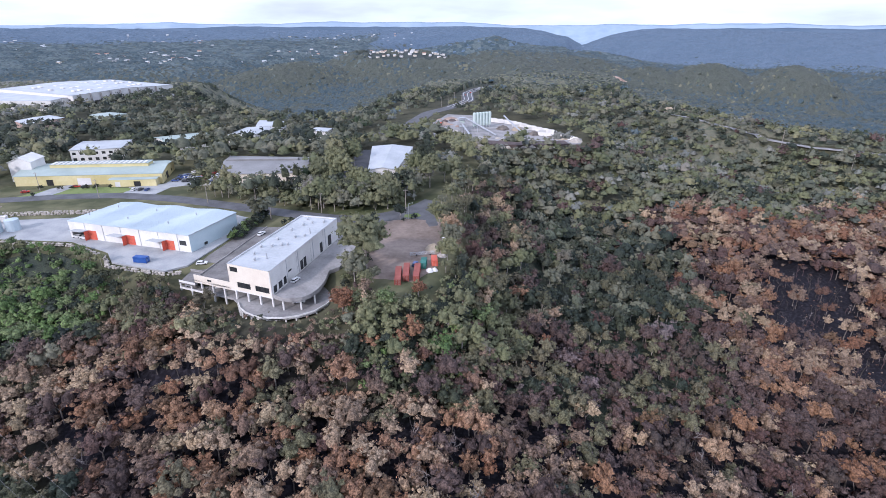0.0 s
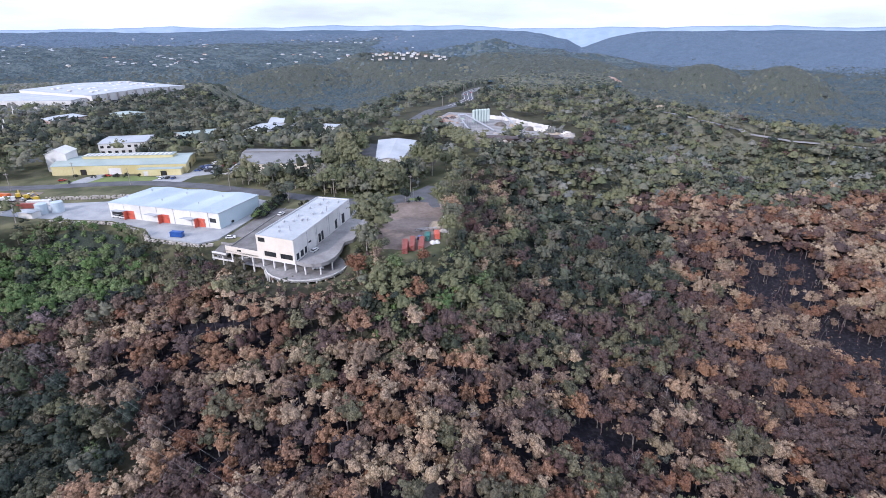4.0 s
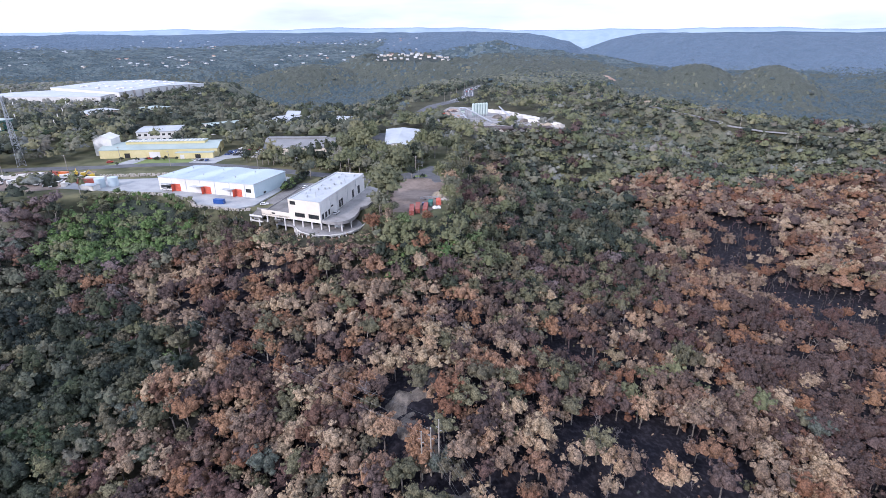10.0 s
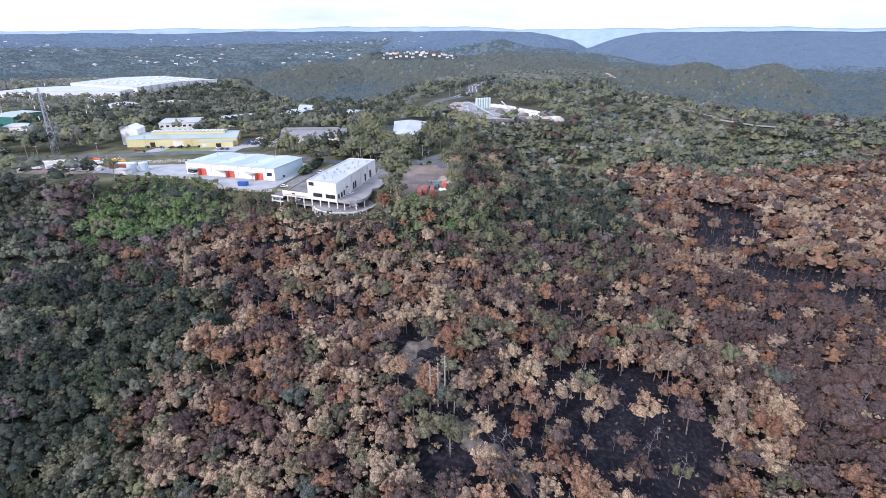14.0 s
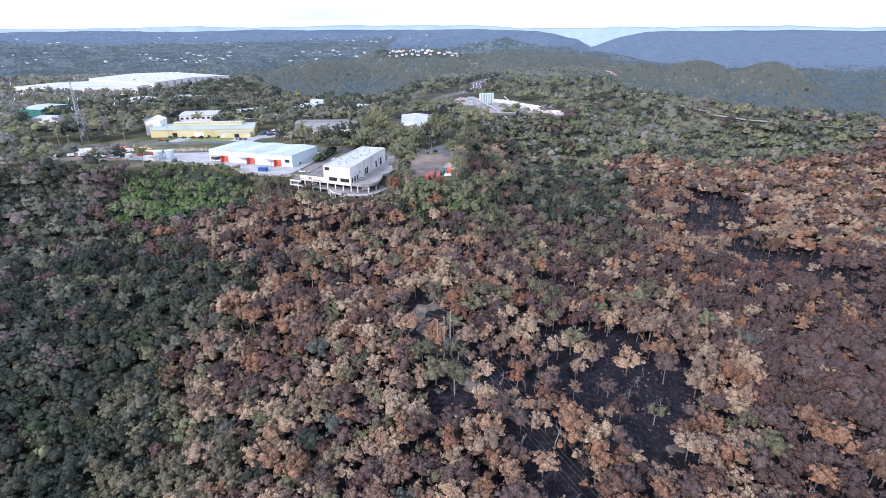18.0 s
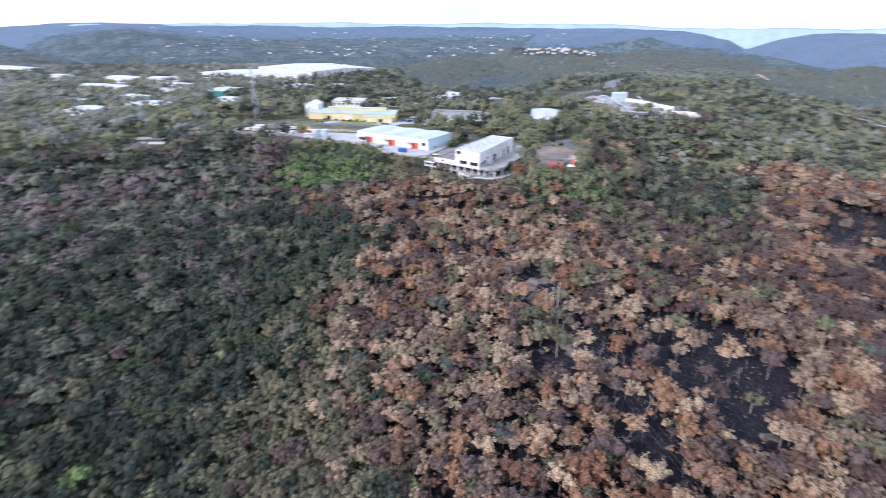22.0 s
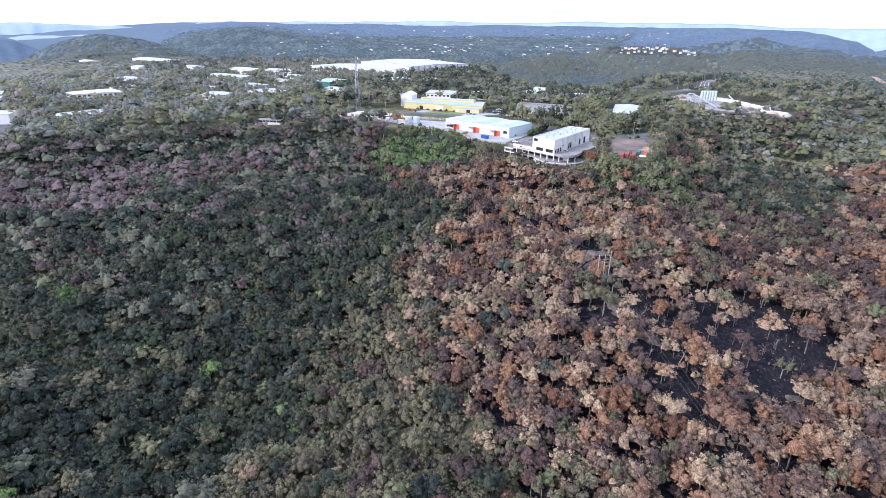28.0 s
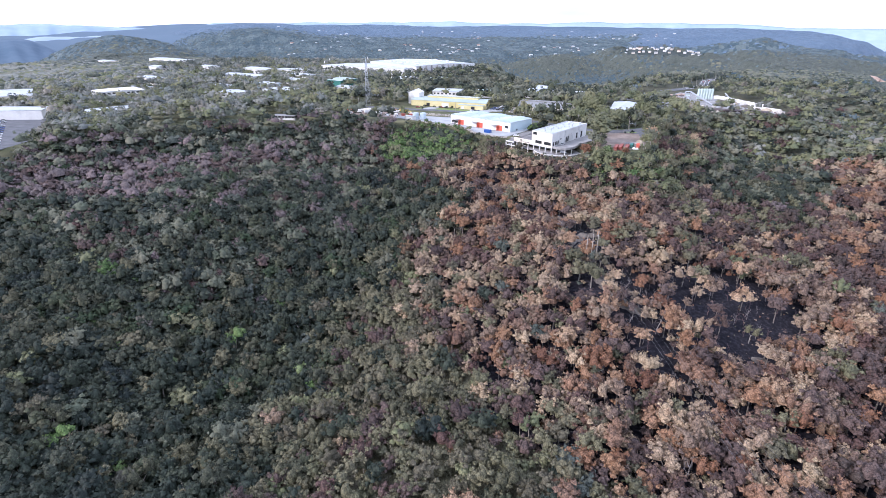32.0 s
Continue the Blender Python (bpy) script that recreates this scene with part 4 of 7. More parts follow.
for k in range(15):
    s = k / 14 * (len(RAMP_OUT) - 3)
    i = int(s)
    p = lerp2(RAMP_OUT[i], RAMP_OUT[i + 1], s - i)
    part("pier", box(pose(p[0], p[1] + 0.4, LOW - 4), 0.5, 0.5, 3.5), M_WHITE, block)


# ---- far ranges and the water between them ----
def mountain_range(name, label, dist, a0, a1, top, swell, seed, material, taper=8.0, fold=0.25):
    """A long ridge on the arc from azimuth a0 to a1 (degrees, clockwise from +y) with an uneven crest."""
    rr = random.Random(seed)
    ph = [rr.uniform(0, 6.28) for _ in range(6)]
    n = int((a1 - a0) * 6)
    rows_ = []
    bm = bmesh.new()
    for i in range(n + 1):
        a = a0 + (a1 - a0) * i / n
        w = sum(math.sin(a * f + p) * s for f, p, s in zip((0.11, 0.23, 0.47, 0.9, 1.7, 3.1), ph, (1.0, 0.8, 0.5, 0.3, 0.16, 0.10)))
        e = min(1.0, (a - a0) / taper, (a1 - a) / taper)
        e = max(e, 0.0)
        z = -95 + (top + 95 + swell * w) * (e * e * (3 - 2 * e))
        s, c = math.sin(radians(a)), math.cos(radians(a))
        q = 0.5 + fold * (0.3 * math.sin(a * 1.9 + ph[0]) + 0.2 * math.sin(a * 4.7 + ph[1]))
        ring = []
        for off, k in ((-620, 0.0), (-470 + 260 * q, 0.16), (-360 + 250 * q, 0.38), (-230 + 170 * q, 0.66), (-90 + 70 * q, 0.9), (0, 1.0), (120, 0.0)):
            d = dist + off
            ring.append(bm.verts.new((d * s, d * c, -97 + (z + 97) * k)))
        rows_.append(ring)
    for p, q in zip(rows_, rows_[1:]):
        for k in range(6):
            bm.faces.new((p[k], q[k], q[k + 1], p[k + 1]))
    for f in bm.faces:
        f.smooth = True
    return tagged(part(name, bm, material), label, "mountains", kind="structure")


# Range colours hold painted haze, paler and bluer with distance.
M_RANGE_MID = surface("haze_blue_forest_range", (0.07, 0.11, 0.155), (0.11, 0.15, 0.20), 0.004, 0.95, fine=0.04)
M_RANGE_FAR = surface("haze_pale_blue_range", (0.26, 0.34, 0.43), (0.34, 0.42, 0.50), 0.004, 0.95, fine=0.02)
mountain_range("backdrop_range", "haze-blue forested range below the skyline", 4050, -43, 12.5, 34, 6, 5, M_RANGE_MID, 5.0)
mountain_range("backdrop_range", "haze-blue forested range below the skyline", 4150, 16.0, 80, 40, 6, 8, M_RANGE_MID, 5.0)
mountain_range("backdrop_range", "pale haze-blue range on the skyline", 4600, -52, 82, 57, 8, 9, M_RANGE_FAR, 4.0)
mountain_range("backdrop_range", "pale haze-blue range on the western skyline", 4650, -86, -46, 18, 12, 12, M_RANGE_FAR, 4.0)
# Sunlit mist over the western range, painted as pale colour.
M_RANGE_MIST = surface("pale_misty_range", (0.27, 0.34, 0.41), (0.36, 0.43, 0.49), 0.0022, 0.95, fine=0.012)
mountain_range("backdrop_range", "pale range with painted mist behind the western hill", 3900, -84, -52, -14, 12, 15, M_RANGE_MIST, 4.0)
mountain_range("backdrop_range", "haze-blue wooded ridge behind the western hill", 2900, -84, -60, -12, 8, 17, M_RANGE_MID, 5.0)
M_WATER = surface("still_water", (0.05, 0.08, 0.09), (0.06, 0.09, 0.10), 0.01, 0.06, spec=0.5)
slab("water", "bright still water of an inlet between the ranges", [(560, 2600), (760, 2560), (1420, 4350), (860, 4350)], -90, -78, M_WATER, "water")

# ---- the other halls on the plateau ----
FOOTS = []


def hall_at(*args, **kw):
    FOOTS.append(list(args[2]))
    return shed(*args, **kw)


yellow = hall_at("factory", "long pale yellow factory with a pale green steel roof", [(-260, 320), (-174, 328), (-182, 361), (-267, 351)], 6.0, M_YELLOW, M_ROOFGREEN, 1.8, 0, 3.0,
                 doors=[(0, 18, 22, 3.6, M_DARK), (0, 47, 53, 4, M_YELLOW), (0, 36, 44, 4.2, M_WHITE), (1, 10, 16, 4.2, M_DARK)], windows=[(1, 2, 1.5, 3, 2.0)])
ya, yb = (-247.0, 336.5), (-188.0, 342.0)
ym, yl = along(ya, yb)
part("roof_monitor", box(ym @ pose(yl / 2, 2.0, 7.0), yl, 8.0, 2.6), M_YELLOW, yellow, "pale yellow raised roof monitor")
part("monitor_roof", box(ym @ pose(yl / 2, 2.0, 9.603), yl + 0.6, 8.8, 0.2), M_ROOFGREEN, yellow)
for k in range(19):
    part("rooflight", box(ym @ pose(2 + k * 3.05, 1.0, 9.81), 1.6, 6.4, 0.35), M_WHITE, yellow, "white rooflight box")
annex = hall_at("factory_annex", "low annex with pale green roof beside the yellow factory", [(-202, 319), (-175, 321.5), (-175.6, 326.8), (-202.6, 324.4)], 4.2, M_YELLOW, M_ROOFGREEN, 0.2, 0, 3.0,
                doors=[(0, 3, 6, 3, M_WHITE), (0, 14, 18, 3.2, M_DARK)])
hall_at("white_tower_hall", "tall white gabled hall at the end of the yellow factory", [(-269, 330), (-256, 331.5), (-258, 347), (-271, 345.5)], 12.0, M_WHITE, M_WHITE, 3.0, 1, 2.0, category="building")
hall_at("office_building", "white two-storey office building with flat pale roof", [(-262, 378), (-230, 386), (-237, 414), (-270, 408)], 9.0, M_WHITE, M_ROOF, 0.5, 0, 2.5,
        windows=[(0, 7, 5.6, 7.4, 2.4), (0, 7, 1.4, 3.4, 2.4), (1, 7, 5.6, 7.4, 2.2), (1, 7, 1.4, 3.4, 2.2)])
grey = hall_at("warehouse", "low warehouse with a weathered grey sheet roof", [(-137, 324), (-84, 328), (-91, 368), (-147, 372)], 6.4, M_CREAM, M_ROOFGREY, 2.4, 0, 2.5,
               doors=[(0, 2, 9, 4.5, M_WHITE), (0, 40, 45, 4.0, M_DARK)])
gm, gl = along((-141, 349), (-95, 351))
part("roof_monitor", box(gm @ pose(gl / 2, 1.5, 8.2), gl, 5.0, 1.7), M_ROOFGREY, grey)
hall_at("warehouse", "white-roofed warehouse with open front among trees", [(-46.5, 331), (-29, 331), (-22, 396), (-52, 398)], 7.4, M_WHITE, M_ROOF, 1.6, 1, 4.0,
        doors=[(0, 2, 7, 5, M_DARK), (0, 9, 15, 5.2, M_DARK)])
hall_at("office_building", "pinkish brick office block with two rows of windows", [(-383, 493), (-360, 474), (-350, 510), (-373, 524)], 9.5, M_PINK, M_ROOF, 0.5, 0, 3.0,
        windows=[(0, 9, 5.8, 7.4, 1.4), (0, 9, 1.8, 3.4, 1.4), (1, 9, 5.8, 7.4, 1.6), (1, 9, 1.8, 3.4, 1.6), (3, 8, 5.8, 7.4, 1.4)])
big = hall_at("distribution_warehouse", "very large white distribution warehouse with pale grey roof", [(-415, 628), (-352, 735), (-470, 800), (-545, 690)], 14.0, M_WHITE, M_ROOF, 2.5, 1, 8.0,
              doors=[(0, 10 + 9 * k, 15 + 9 * k, 5, M_DARK) for k in range(10)], windows=[(3, 10, 8, 10, 4)])
bwm, bwl = along((-415, 628), (-352, 735))
for i in range(13):
    for j in range(3):
        if (i * 5 + j * 3) % 4:
            part("rooflight", box(bwm @ pose(8 + i * 8.2, 24 + j * 38 + (i % 3) * 3, 14.6 + 0.8), 3.4, 6.0, 1.6), M_WHITE, big, "white rooflight")
for i in range(9):
    part("dock_canopy", box(bwm @ pose(12.5 + 11.5 * i, -2.4, 6.2), 7.0, 5.0, 0.5), M_DARK, big, "dark dock canopy")
    part("dock_fin", box(bwm @ pose(7.5 + 11.5 * i, -1.6, 0.0), 0.5, 3.4, 15.6), M_ROOFGREY, big)
hall_at("distribution_warehouse", "large white warehouse wing with pale grey roof", [(-600, 612), (-432, 615), (-420, 640), (-540, 690), (-600, 690)][:4], 10.5, M_WHITE, M_ROOF, 1.5, 0, 8.0,
        windows=[(0, 14, 4, 6, 5)])
hall_at("warehouse", "warehouse with a pale green roof half hidden by trees", [(-229, 430), (-212, 414), (-182, 436), (-201, 449)], 7.5, M_WHITE, M_ROOFGREEN, 1.2, 1, 3.0)
hall_at("warehouse", "white-roofed workshop half hidden by trees", [(-173, 438), (-152, 440), (-143, 466), (-168, 470)], 8, M_WHITE, M_ROOF, 1.2, 1, 3.0)
hall_at("warehouse", "pale workshop with white fascia at the wood's edge", [(-160, 470), (-140, 468), (-141, 495), (-166, 500)], 9, M_WHITE, M_ROOF, 0.6, 0, 3.0, windows=[(0, 5, 4, 6, 2.4)])
hall_at("office_building", "small white building behind gum trees", [(-112, 455), (-96, 452), (-92, 466), (-108, 470)], 8, M_WHITE, M_ROOF, 0.6, 0, 3.0, windows=[(0, 3, 3, 5, 2)])
hall_at("office_building", "small pale green flat-roofed building on the wooded rise", [(-345, 540), (-322, 532), (-312, 548), (-335, 558)], 7, M_ROOFGREEN, M_ROOFGREEN, 0.4, 0, 3.0)
# the western estate
office = hall_at("office_building", "white three-storey office block with columns and deep balconies", [(-603, 186), (-578, 178), (-556, 216), (-590, 228)], 11.0, M_WHITE, M_WHITE, 0.3, 0, 5.0,
                 windows=[(0, 5, 1.2, 3.0, 3.6), (0, 5, 4.6, 6.4, 3.6), (0, 5, 8.0, 9.8, 3.6), (1, 9, 1.2, 3.0, 3.0), (1, 9, 4.6, 6.4, 3.0), (1, 9, 8.0, 9.8, 3.0)])
for z in (3.4, 6.9, 10.6):
    m, l = along((-603, 186), (-578, 178))
    part("balcony", box(m @ pose(l / 2, -1.2, z), l, 2.4, 0.5), M_WHITE, office)
for k in range(6):
    m, l = along((-603, 186), (-578, 178))
    part("column", box(m @ pose(0.4 + (l - 0.8) * k / 5, -2.2, 0), 0.5, 0.5, 10.6), M_WHITE, office)
hall_at("warehouse", "low shed with pale corrugated roof", [(-510, 114), (-492, 100), (-472, 136), (-498, 150)], 5.5, M_WHITE, M_ROOF, 0.8, 1, 2.0)
hall_at("warehouse", "long white hall beside the car park", [(-580, 72), (-534, 97), (-520, 78), (-565, 50)], 8.5, M_WHITE, M_ROOF, 0.8, 0, 3.0, windows=[(2, 8, 3, 5, 3)])
hall_at("office_building", "pale office building with a flat roof", [(-703, 140), (-640, 108), (-618, 130), (-682, 165)], 10, M_CREAM, M_ROOF, 0.4, 0, 4.0, windows=[(0, 12, 2, 4, 3), (0, 12, 6, 8, 3), (1, 4, 2, 4, 3), (1, 4, 6, 8, 3)])
for lab, ft, h, wm, rm_ in (
        ("long white hillside office with dark window bands", [(-1020, 590), (-915, 585), (-910, 608), (-1010, 625)], 9, M_WHITE, M_ROOF),
        ("white-roofed factory among trees", [(-700, 522), (-640, 512), (-636, 540), (-694, 552)], 8, M_WHITE, M_ROOF),
        ("white-roofed factory among trees", [(-630, 530), (-580, 540), (-586, 562), (-634, 556)], 8, M_WHITE, M_ROOF),
        ("broad white-roofed factory among trees", [(-648, 420), (-575, 412), (-560, 440), (-640, 452)], 8, M_WHITE, M_ROOF),
        ("pale warehouse with a low curved roof", [(-462, 306), (-412, 292), (-404, 322), (-450, 340)], 7.5, M_WHITE, M_ROOF),
        ("long low factory with pale roof", [(-500, 268), (-462, 262), (-458, 286), (-490, 296)], 6.5, M_WHITE, M_ROOF),
        ("green-clad factory with a tall gable", [(-438, 408), (-412, 402), (-410, 440), (-436, 447)], 11, M_TEAL, M_ROOFGREEN),
        ("white office with a row of dark windows", [(-400, 372), (-366, 366), (-362, 384), (-396, 392)], 7.5, M_WHITE, M_ROOF),
        ("small white shed at the wood's edge", [(-330, 176), (-311, 182), (-313, 189), (-332, 183)], 3.6, M_WHITE, M_ROOFGREY),
        ("white warehouse on the wooded ridge", [(-560, 470), (-515, 462), (-510, 486), (-555, 494)], 8, M_WHITE, M_ROOF),
        ("small white workshop among gum trees", [(-520, 420), (-492, 414), (-488, 430), (-516, 436)], 7, M_WHITE, M_ROOF),
        ("pale blue factory among gum trees", [(-520, 360), (-485, 352), (-480, 372), (-515, 380)], 7, M_WALLBLUE, M_ROOF),
        ("small white workshop among gum trees", [(-560, 320), (-530, 312), (-524, 332), (-554, 338)], 6, M_WHITE, M_ROOF),
        ("large white house on the hillside", [(-870, 470), (-840, 462), (-834, 482), (-864, 490)], 8, M_WHITE, M_ROOF),
        ("large white house on the hillside", [(-800, 520), (-770, 512), (-764, 532), (-794, 540)], 8, M_WHITE, M_ROOF),
        ("pale hall on the wooded hillside", [(-1080, 520), (-1040, 512), (-1034, 532), (-1074, 540)], 7, M_CREAM, M_ROOF),
        ("pale office at the wood's edge", [(-720, 330), (-670, 318), (-664, 342), (-714, 354)], 8, M_CREAM, M_ROOF),
        ("low cream shed beside the road", [(-640, 260), (-610, 252), (-604, 268), (-634, 276)], 6, M_CREAM, M_ROOF)):
    hall_at("factory", lab, ft, h, wm, rm_, 1.2, 0, 4.0, windows=[(0, 6, 2, 4, 3), (1, 4, 2, 4, 3)], group="factories of the western estate")


# ---- houses on the far hills ----
def house(w, l, h, wall_mat, roof_mat):
    t = thing("house", "small pale house with a pitched roof on a wooded hillside", "house", "houses on the far hills")
    part("wall", box(Matrix(), w, l, h), wall_mat, t)
    part("roof", roof_sheet([(-w / 2, -l / 2), (w / 2, -l / 2), (w / 2, l / 2), (-w / 2, l / 2)], h, 2.2, 0.6, 0), roof_mat, t)
    for x in (-w / 4, w / 4):
        part("window", box(pose(x, -l / 2 - 0.03, h * 0.45), 2.0, 0.08, 1.5), M_GLASS, t)
    return t


M_TERRA = surface("terracotta_roof", (0.24, 0.14, 0.11), (0.34, 0.21, 0.16), 0.3, 0.8)
kinds = [house(13, 10, 6.5, M_WHITE, M_ROOF), house(12, 10, 6.0, M_CREAM, M_ROOFGREY), house(13, 9, 6.5, M_CREAM, M_TERRA), house(11, 9, 6.0, M_WHITE, M_ROOF), house(12, 9, 6.0, M_CREAM, M_ROOF), house(12, 10, 6.0, M_WHITE, M_ROOFGREY)]
rng = random.Random(7)
spots = []
for k in range(46):
    spots.append((-175 + (k % 12) * 16 + rng.uniform(-6, 6), 1392 + (k // 12) * 25 + rng.uniform(-9, 9)))
for k in range(420):
    b, r = radians(rng.uniform(-44, -2)), 1950 + 1500 * rng.random() ** 1.5
    if waves(np.array(3 * math.degrees(b) * 9), np.array(r / 3)) > -0.25 + 0.4 * rng.random():
        spots.append((r * math.sin(b), r * math.cos(b)))
hz = height(np.array([s[0] for s in spots]), np.array([s[1] for s in spots]))
for k, ((x, y), z) in enumerate(zip(spots, hz)):
    if k < 46 or z > -45:
        m = pose(x, y, float(z) + (0.3 if k < 46 else rng.uniform(1.0, 4.5)) - 1.5, 0, 0, rng.uniform(-30, 30)) @ Matrix.Scale(rng.uniform(0.48, 0.66) if k < 46 else rng.uniform(0.7, 1.0), 4)
        copy_thing(kinds[k % len(kinds)], m)
for k, t in enumerate(kinds):
    t.matrix_basis = pose(-130 + 18 * k, 1488, float(height(np.array([-130.0 + 18 * k]), np.array([1488.0]))[0]) - 1.2)

# ---- the concrete works ----
works = thing("silo_row", "row of pale green steel silos at the concrete works", "silo")
for k in range(6):
    x, y = 29 + k * 2.9, 509 + k * 1.4
    s = part("silo", tube([(x, y, 3), (x, y, 14), (x, y, 14.6)], [1.5, 1.5, 0.6], 14), M_SILO, works)
    part("silo_cone", tube([(x, y, 1.2), (x, y, 3.02)], [0.4, 1.48], 12), M_SILO, s)
    part("leg", box(pose(x, y - 1.2, 0.1), 0.25, 0.25, 3.0), M_STEEL, s)
for a, b in (((20, 500, 11.5), (46, 470, 1.5)), ((58, 525, 9.0), (70, 478, 1.5)), ((14, 512, 9.0), (24, 470, 1.0))):
    c = thing("conveyor", "grey inclined conveyor on steel trestles", "conveyor")
    part("belt_gantry", tube([a, b], 0.8, 4), M_STEEL, c)
    for s in (0.1, 0.45, 0.8):
        p = Vector(a).lerp(Vector(b), s)
        for dx in (-0.8, 0.8):
            part("trestle", tube([(p.x + dx * 1.5, p.y, 0.1), (p.x + dx, p.y, p.z)], 0.14, 5), M_STEEL, c)
tower = thing("batching_tower", "open steel batching tower with pale platforms", "tower")
for dx in (0, 5):
    for dy in (0, 5):
        part("post", box(pose(15 + dx, 500 + dy, 0.1), 0.35, 0.35, 11), M_STEEL, tower)
for z in (3, 6, 9, 11):
    part("platform", box(pose(17.5, 502.5, z), 6, 6, 0.3), M_STEEL, tower)
part("hopper", box(pose(17.5, 502.5, 6.4), 4, 4, 2.4), M_SILO, tower)
FOOTS.append([(10, 495), (60, 480), (60, 530), (10, 530)])
wall_pts = [(47, 545), (66, 530), (80, 505), (99, 478)]
bins = thing("bin_wall", "pale concrete block walls of the aggregate bins", "wall")
for a, b in zip(wall_pts, wall_pts[1:]):
    m, l = along(a, b)
    n = int(l / 2.4)
    for i in range(n):
        part("wall_block", box(m @ pose((i + 0.5) * l / n, 0, 0.1), l / n - 0.08, 0.6, 3.6 + 0.25 * ((i * 7) % 3)), M_WHITE, bins)
m, l = along((83, 477), (112, 453))
for i in range(12):
    part("wall_block", box(m @ pose((i + 0.5) * l / 12, 0, 0.1), l / 12 - 0.08, 0.6, 3.2), M_WHITE, bins)
for s in (0.2, 0.5, 0.8):
    p = lerp2((66, 530), (99, 478), s)
    part("bay_wall", box(pose(p[0] - 4, p[1] - 3, 0.1, 0, 0, 30), 9, 0.5, 3.0), M_WHITE, bins)


def heap(name, label, cat, x, y, r, h, material, seed, n=14, squash=1.0, turn=0.0):
    """An uneven heap that falls away to the ground."""
    rr = random.Random(seed)
    bm = bmesh.new()
    rings = []
    c, s = math.cos(turn), math.sin(turn)
    zg = float(height(np.array([float(x)]), np.array([float(y)]))[0])
    for k, (q, z) in enumerate(((1.0, -0.4), (0.8, 0.3), (0.5, 0.75), (0.2, 0.98))):
        ring = []
        for i in range(n):
            a = math.tau * i / n
            f = q * r * rr.uniform(0.85, 1.15)
            u, v = f * math.cos(a), f * math.sin(a) * squash
            ring.append(bm.verts.new((x + u * c - v * s, y + u * s + v * c, zg + h * z * rr.uniform(0.85, 1.15))))
        rings.append(ring)
    for a, b in zip(rings, rings[1:]):
        for i in range(n):
            j = (i + 1) % n
            bm.faces.new((a[i], a[j], b[j], b[i]))
    bm.faces.new(rings[-1])
    return tagged(part(name, bm, material), label, cat)


for k, (x, y, r, h, mt, lab) in enumerate(((55, 505, 7, 3.5, M_GREYROCK, "heap of grey gravel in a bin"), (68, 500, 6, 3, M_SAND, "heap of pale sand in a bin"), (80, 480, 6, 3, M_GREYROCK, "heap of grey gravel"),
                                           (100, 462, 7, 2.5, M_SAND, "heap of pale rubble"), (60, 440, 6, 2.0, M_RED_EARTH, "long brown earth mound"), (0, 530, 8, 2.5, M_RED_EARTH, "heap of red brown earth"),
                                           (8, 560, 8, 2.0, M_RED_EARTH, "heap of red brown earth"), (110, 450, 6, 3, M_ROCK, "heap of pale broken stone"))):
    heap("earth_mound", lab, "heap", x, y, r, h, mt, 40 + k)
tagged(part("embankment", ribbon([(30, 440), (60, 434), (100, 438)], 14, 2.2, depth=9), M_BANK), "dark brown earth embankment below the works", "embankment", kind="structure")
for k, (x, y, r, h, q) in enumerate(((268, 640, 22, 6, 0.3), (300, 398, 34, 3, 0.12), (282, 960, 26, 6, 0.5), (330, 385, 30, 3, 0.12))):
    heap("cutting", "bare sandy road cutting", "cutting", x, y, r, h, M_SAND if k != 2 else M_RED_EARTH, 60 + k, 18, q, -0.55)

# clutter of the works: pale blocks, plant and rubble along the bank
rw = random.Random(31)
for k in range(26):
    x, y = rw.uniform(22, 96), rw.uniform(446, 470)
    if k % 3 == 0:
        heap("earth_mound", "small heap of broken pale rubble at the works", "heap", x, y, rw.uniform(1.6, 3.2), rw.uniform(0.8, 1.6), (M_ROCK, M_GREYROCK)[k % 2], 700 + k, 9)
    else:
        t = thing("concrete_block_stack", "stack of pale cast concrete blocks on the works yard", "blocks", "block stacks at the works", at=pose(x, y, 0.12, 0, 0, rw.uniform(0, 180)))
        for j in range(3):
            part("concrete_block", box(pose(1.3 * (j % 2), 0.0, 0.62 * (j // 2)), 1.25, 1.2 + 0.6 * (k % 2), 0.6), M_CONCRETE, t)
for k in range(14):
    x, y = rw.uniform(-8, 14), rw.uniform(490, 570)
    heap("earth_mound", "low heap of purple-brown spoil at the works", "heap", x, y, rw.uniform(2.5, 5), rw.uniform(1, 2.2), (M_RED_EARTH, M_BANK, M_ROCK)[k % 3], 730 + k, 9)
for k in range(9):
    heap("earth_mound", "heap of broken pale stone below the bank", "heap", 38 + k * 6.5, 423 + rw.uniform(-2, 2) + k * 0.6, 3.4, 1.8, M_ROCK, 760 + k, 9, 0.6)

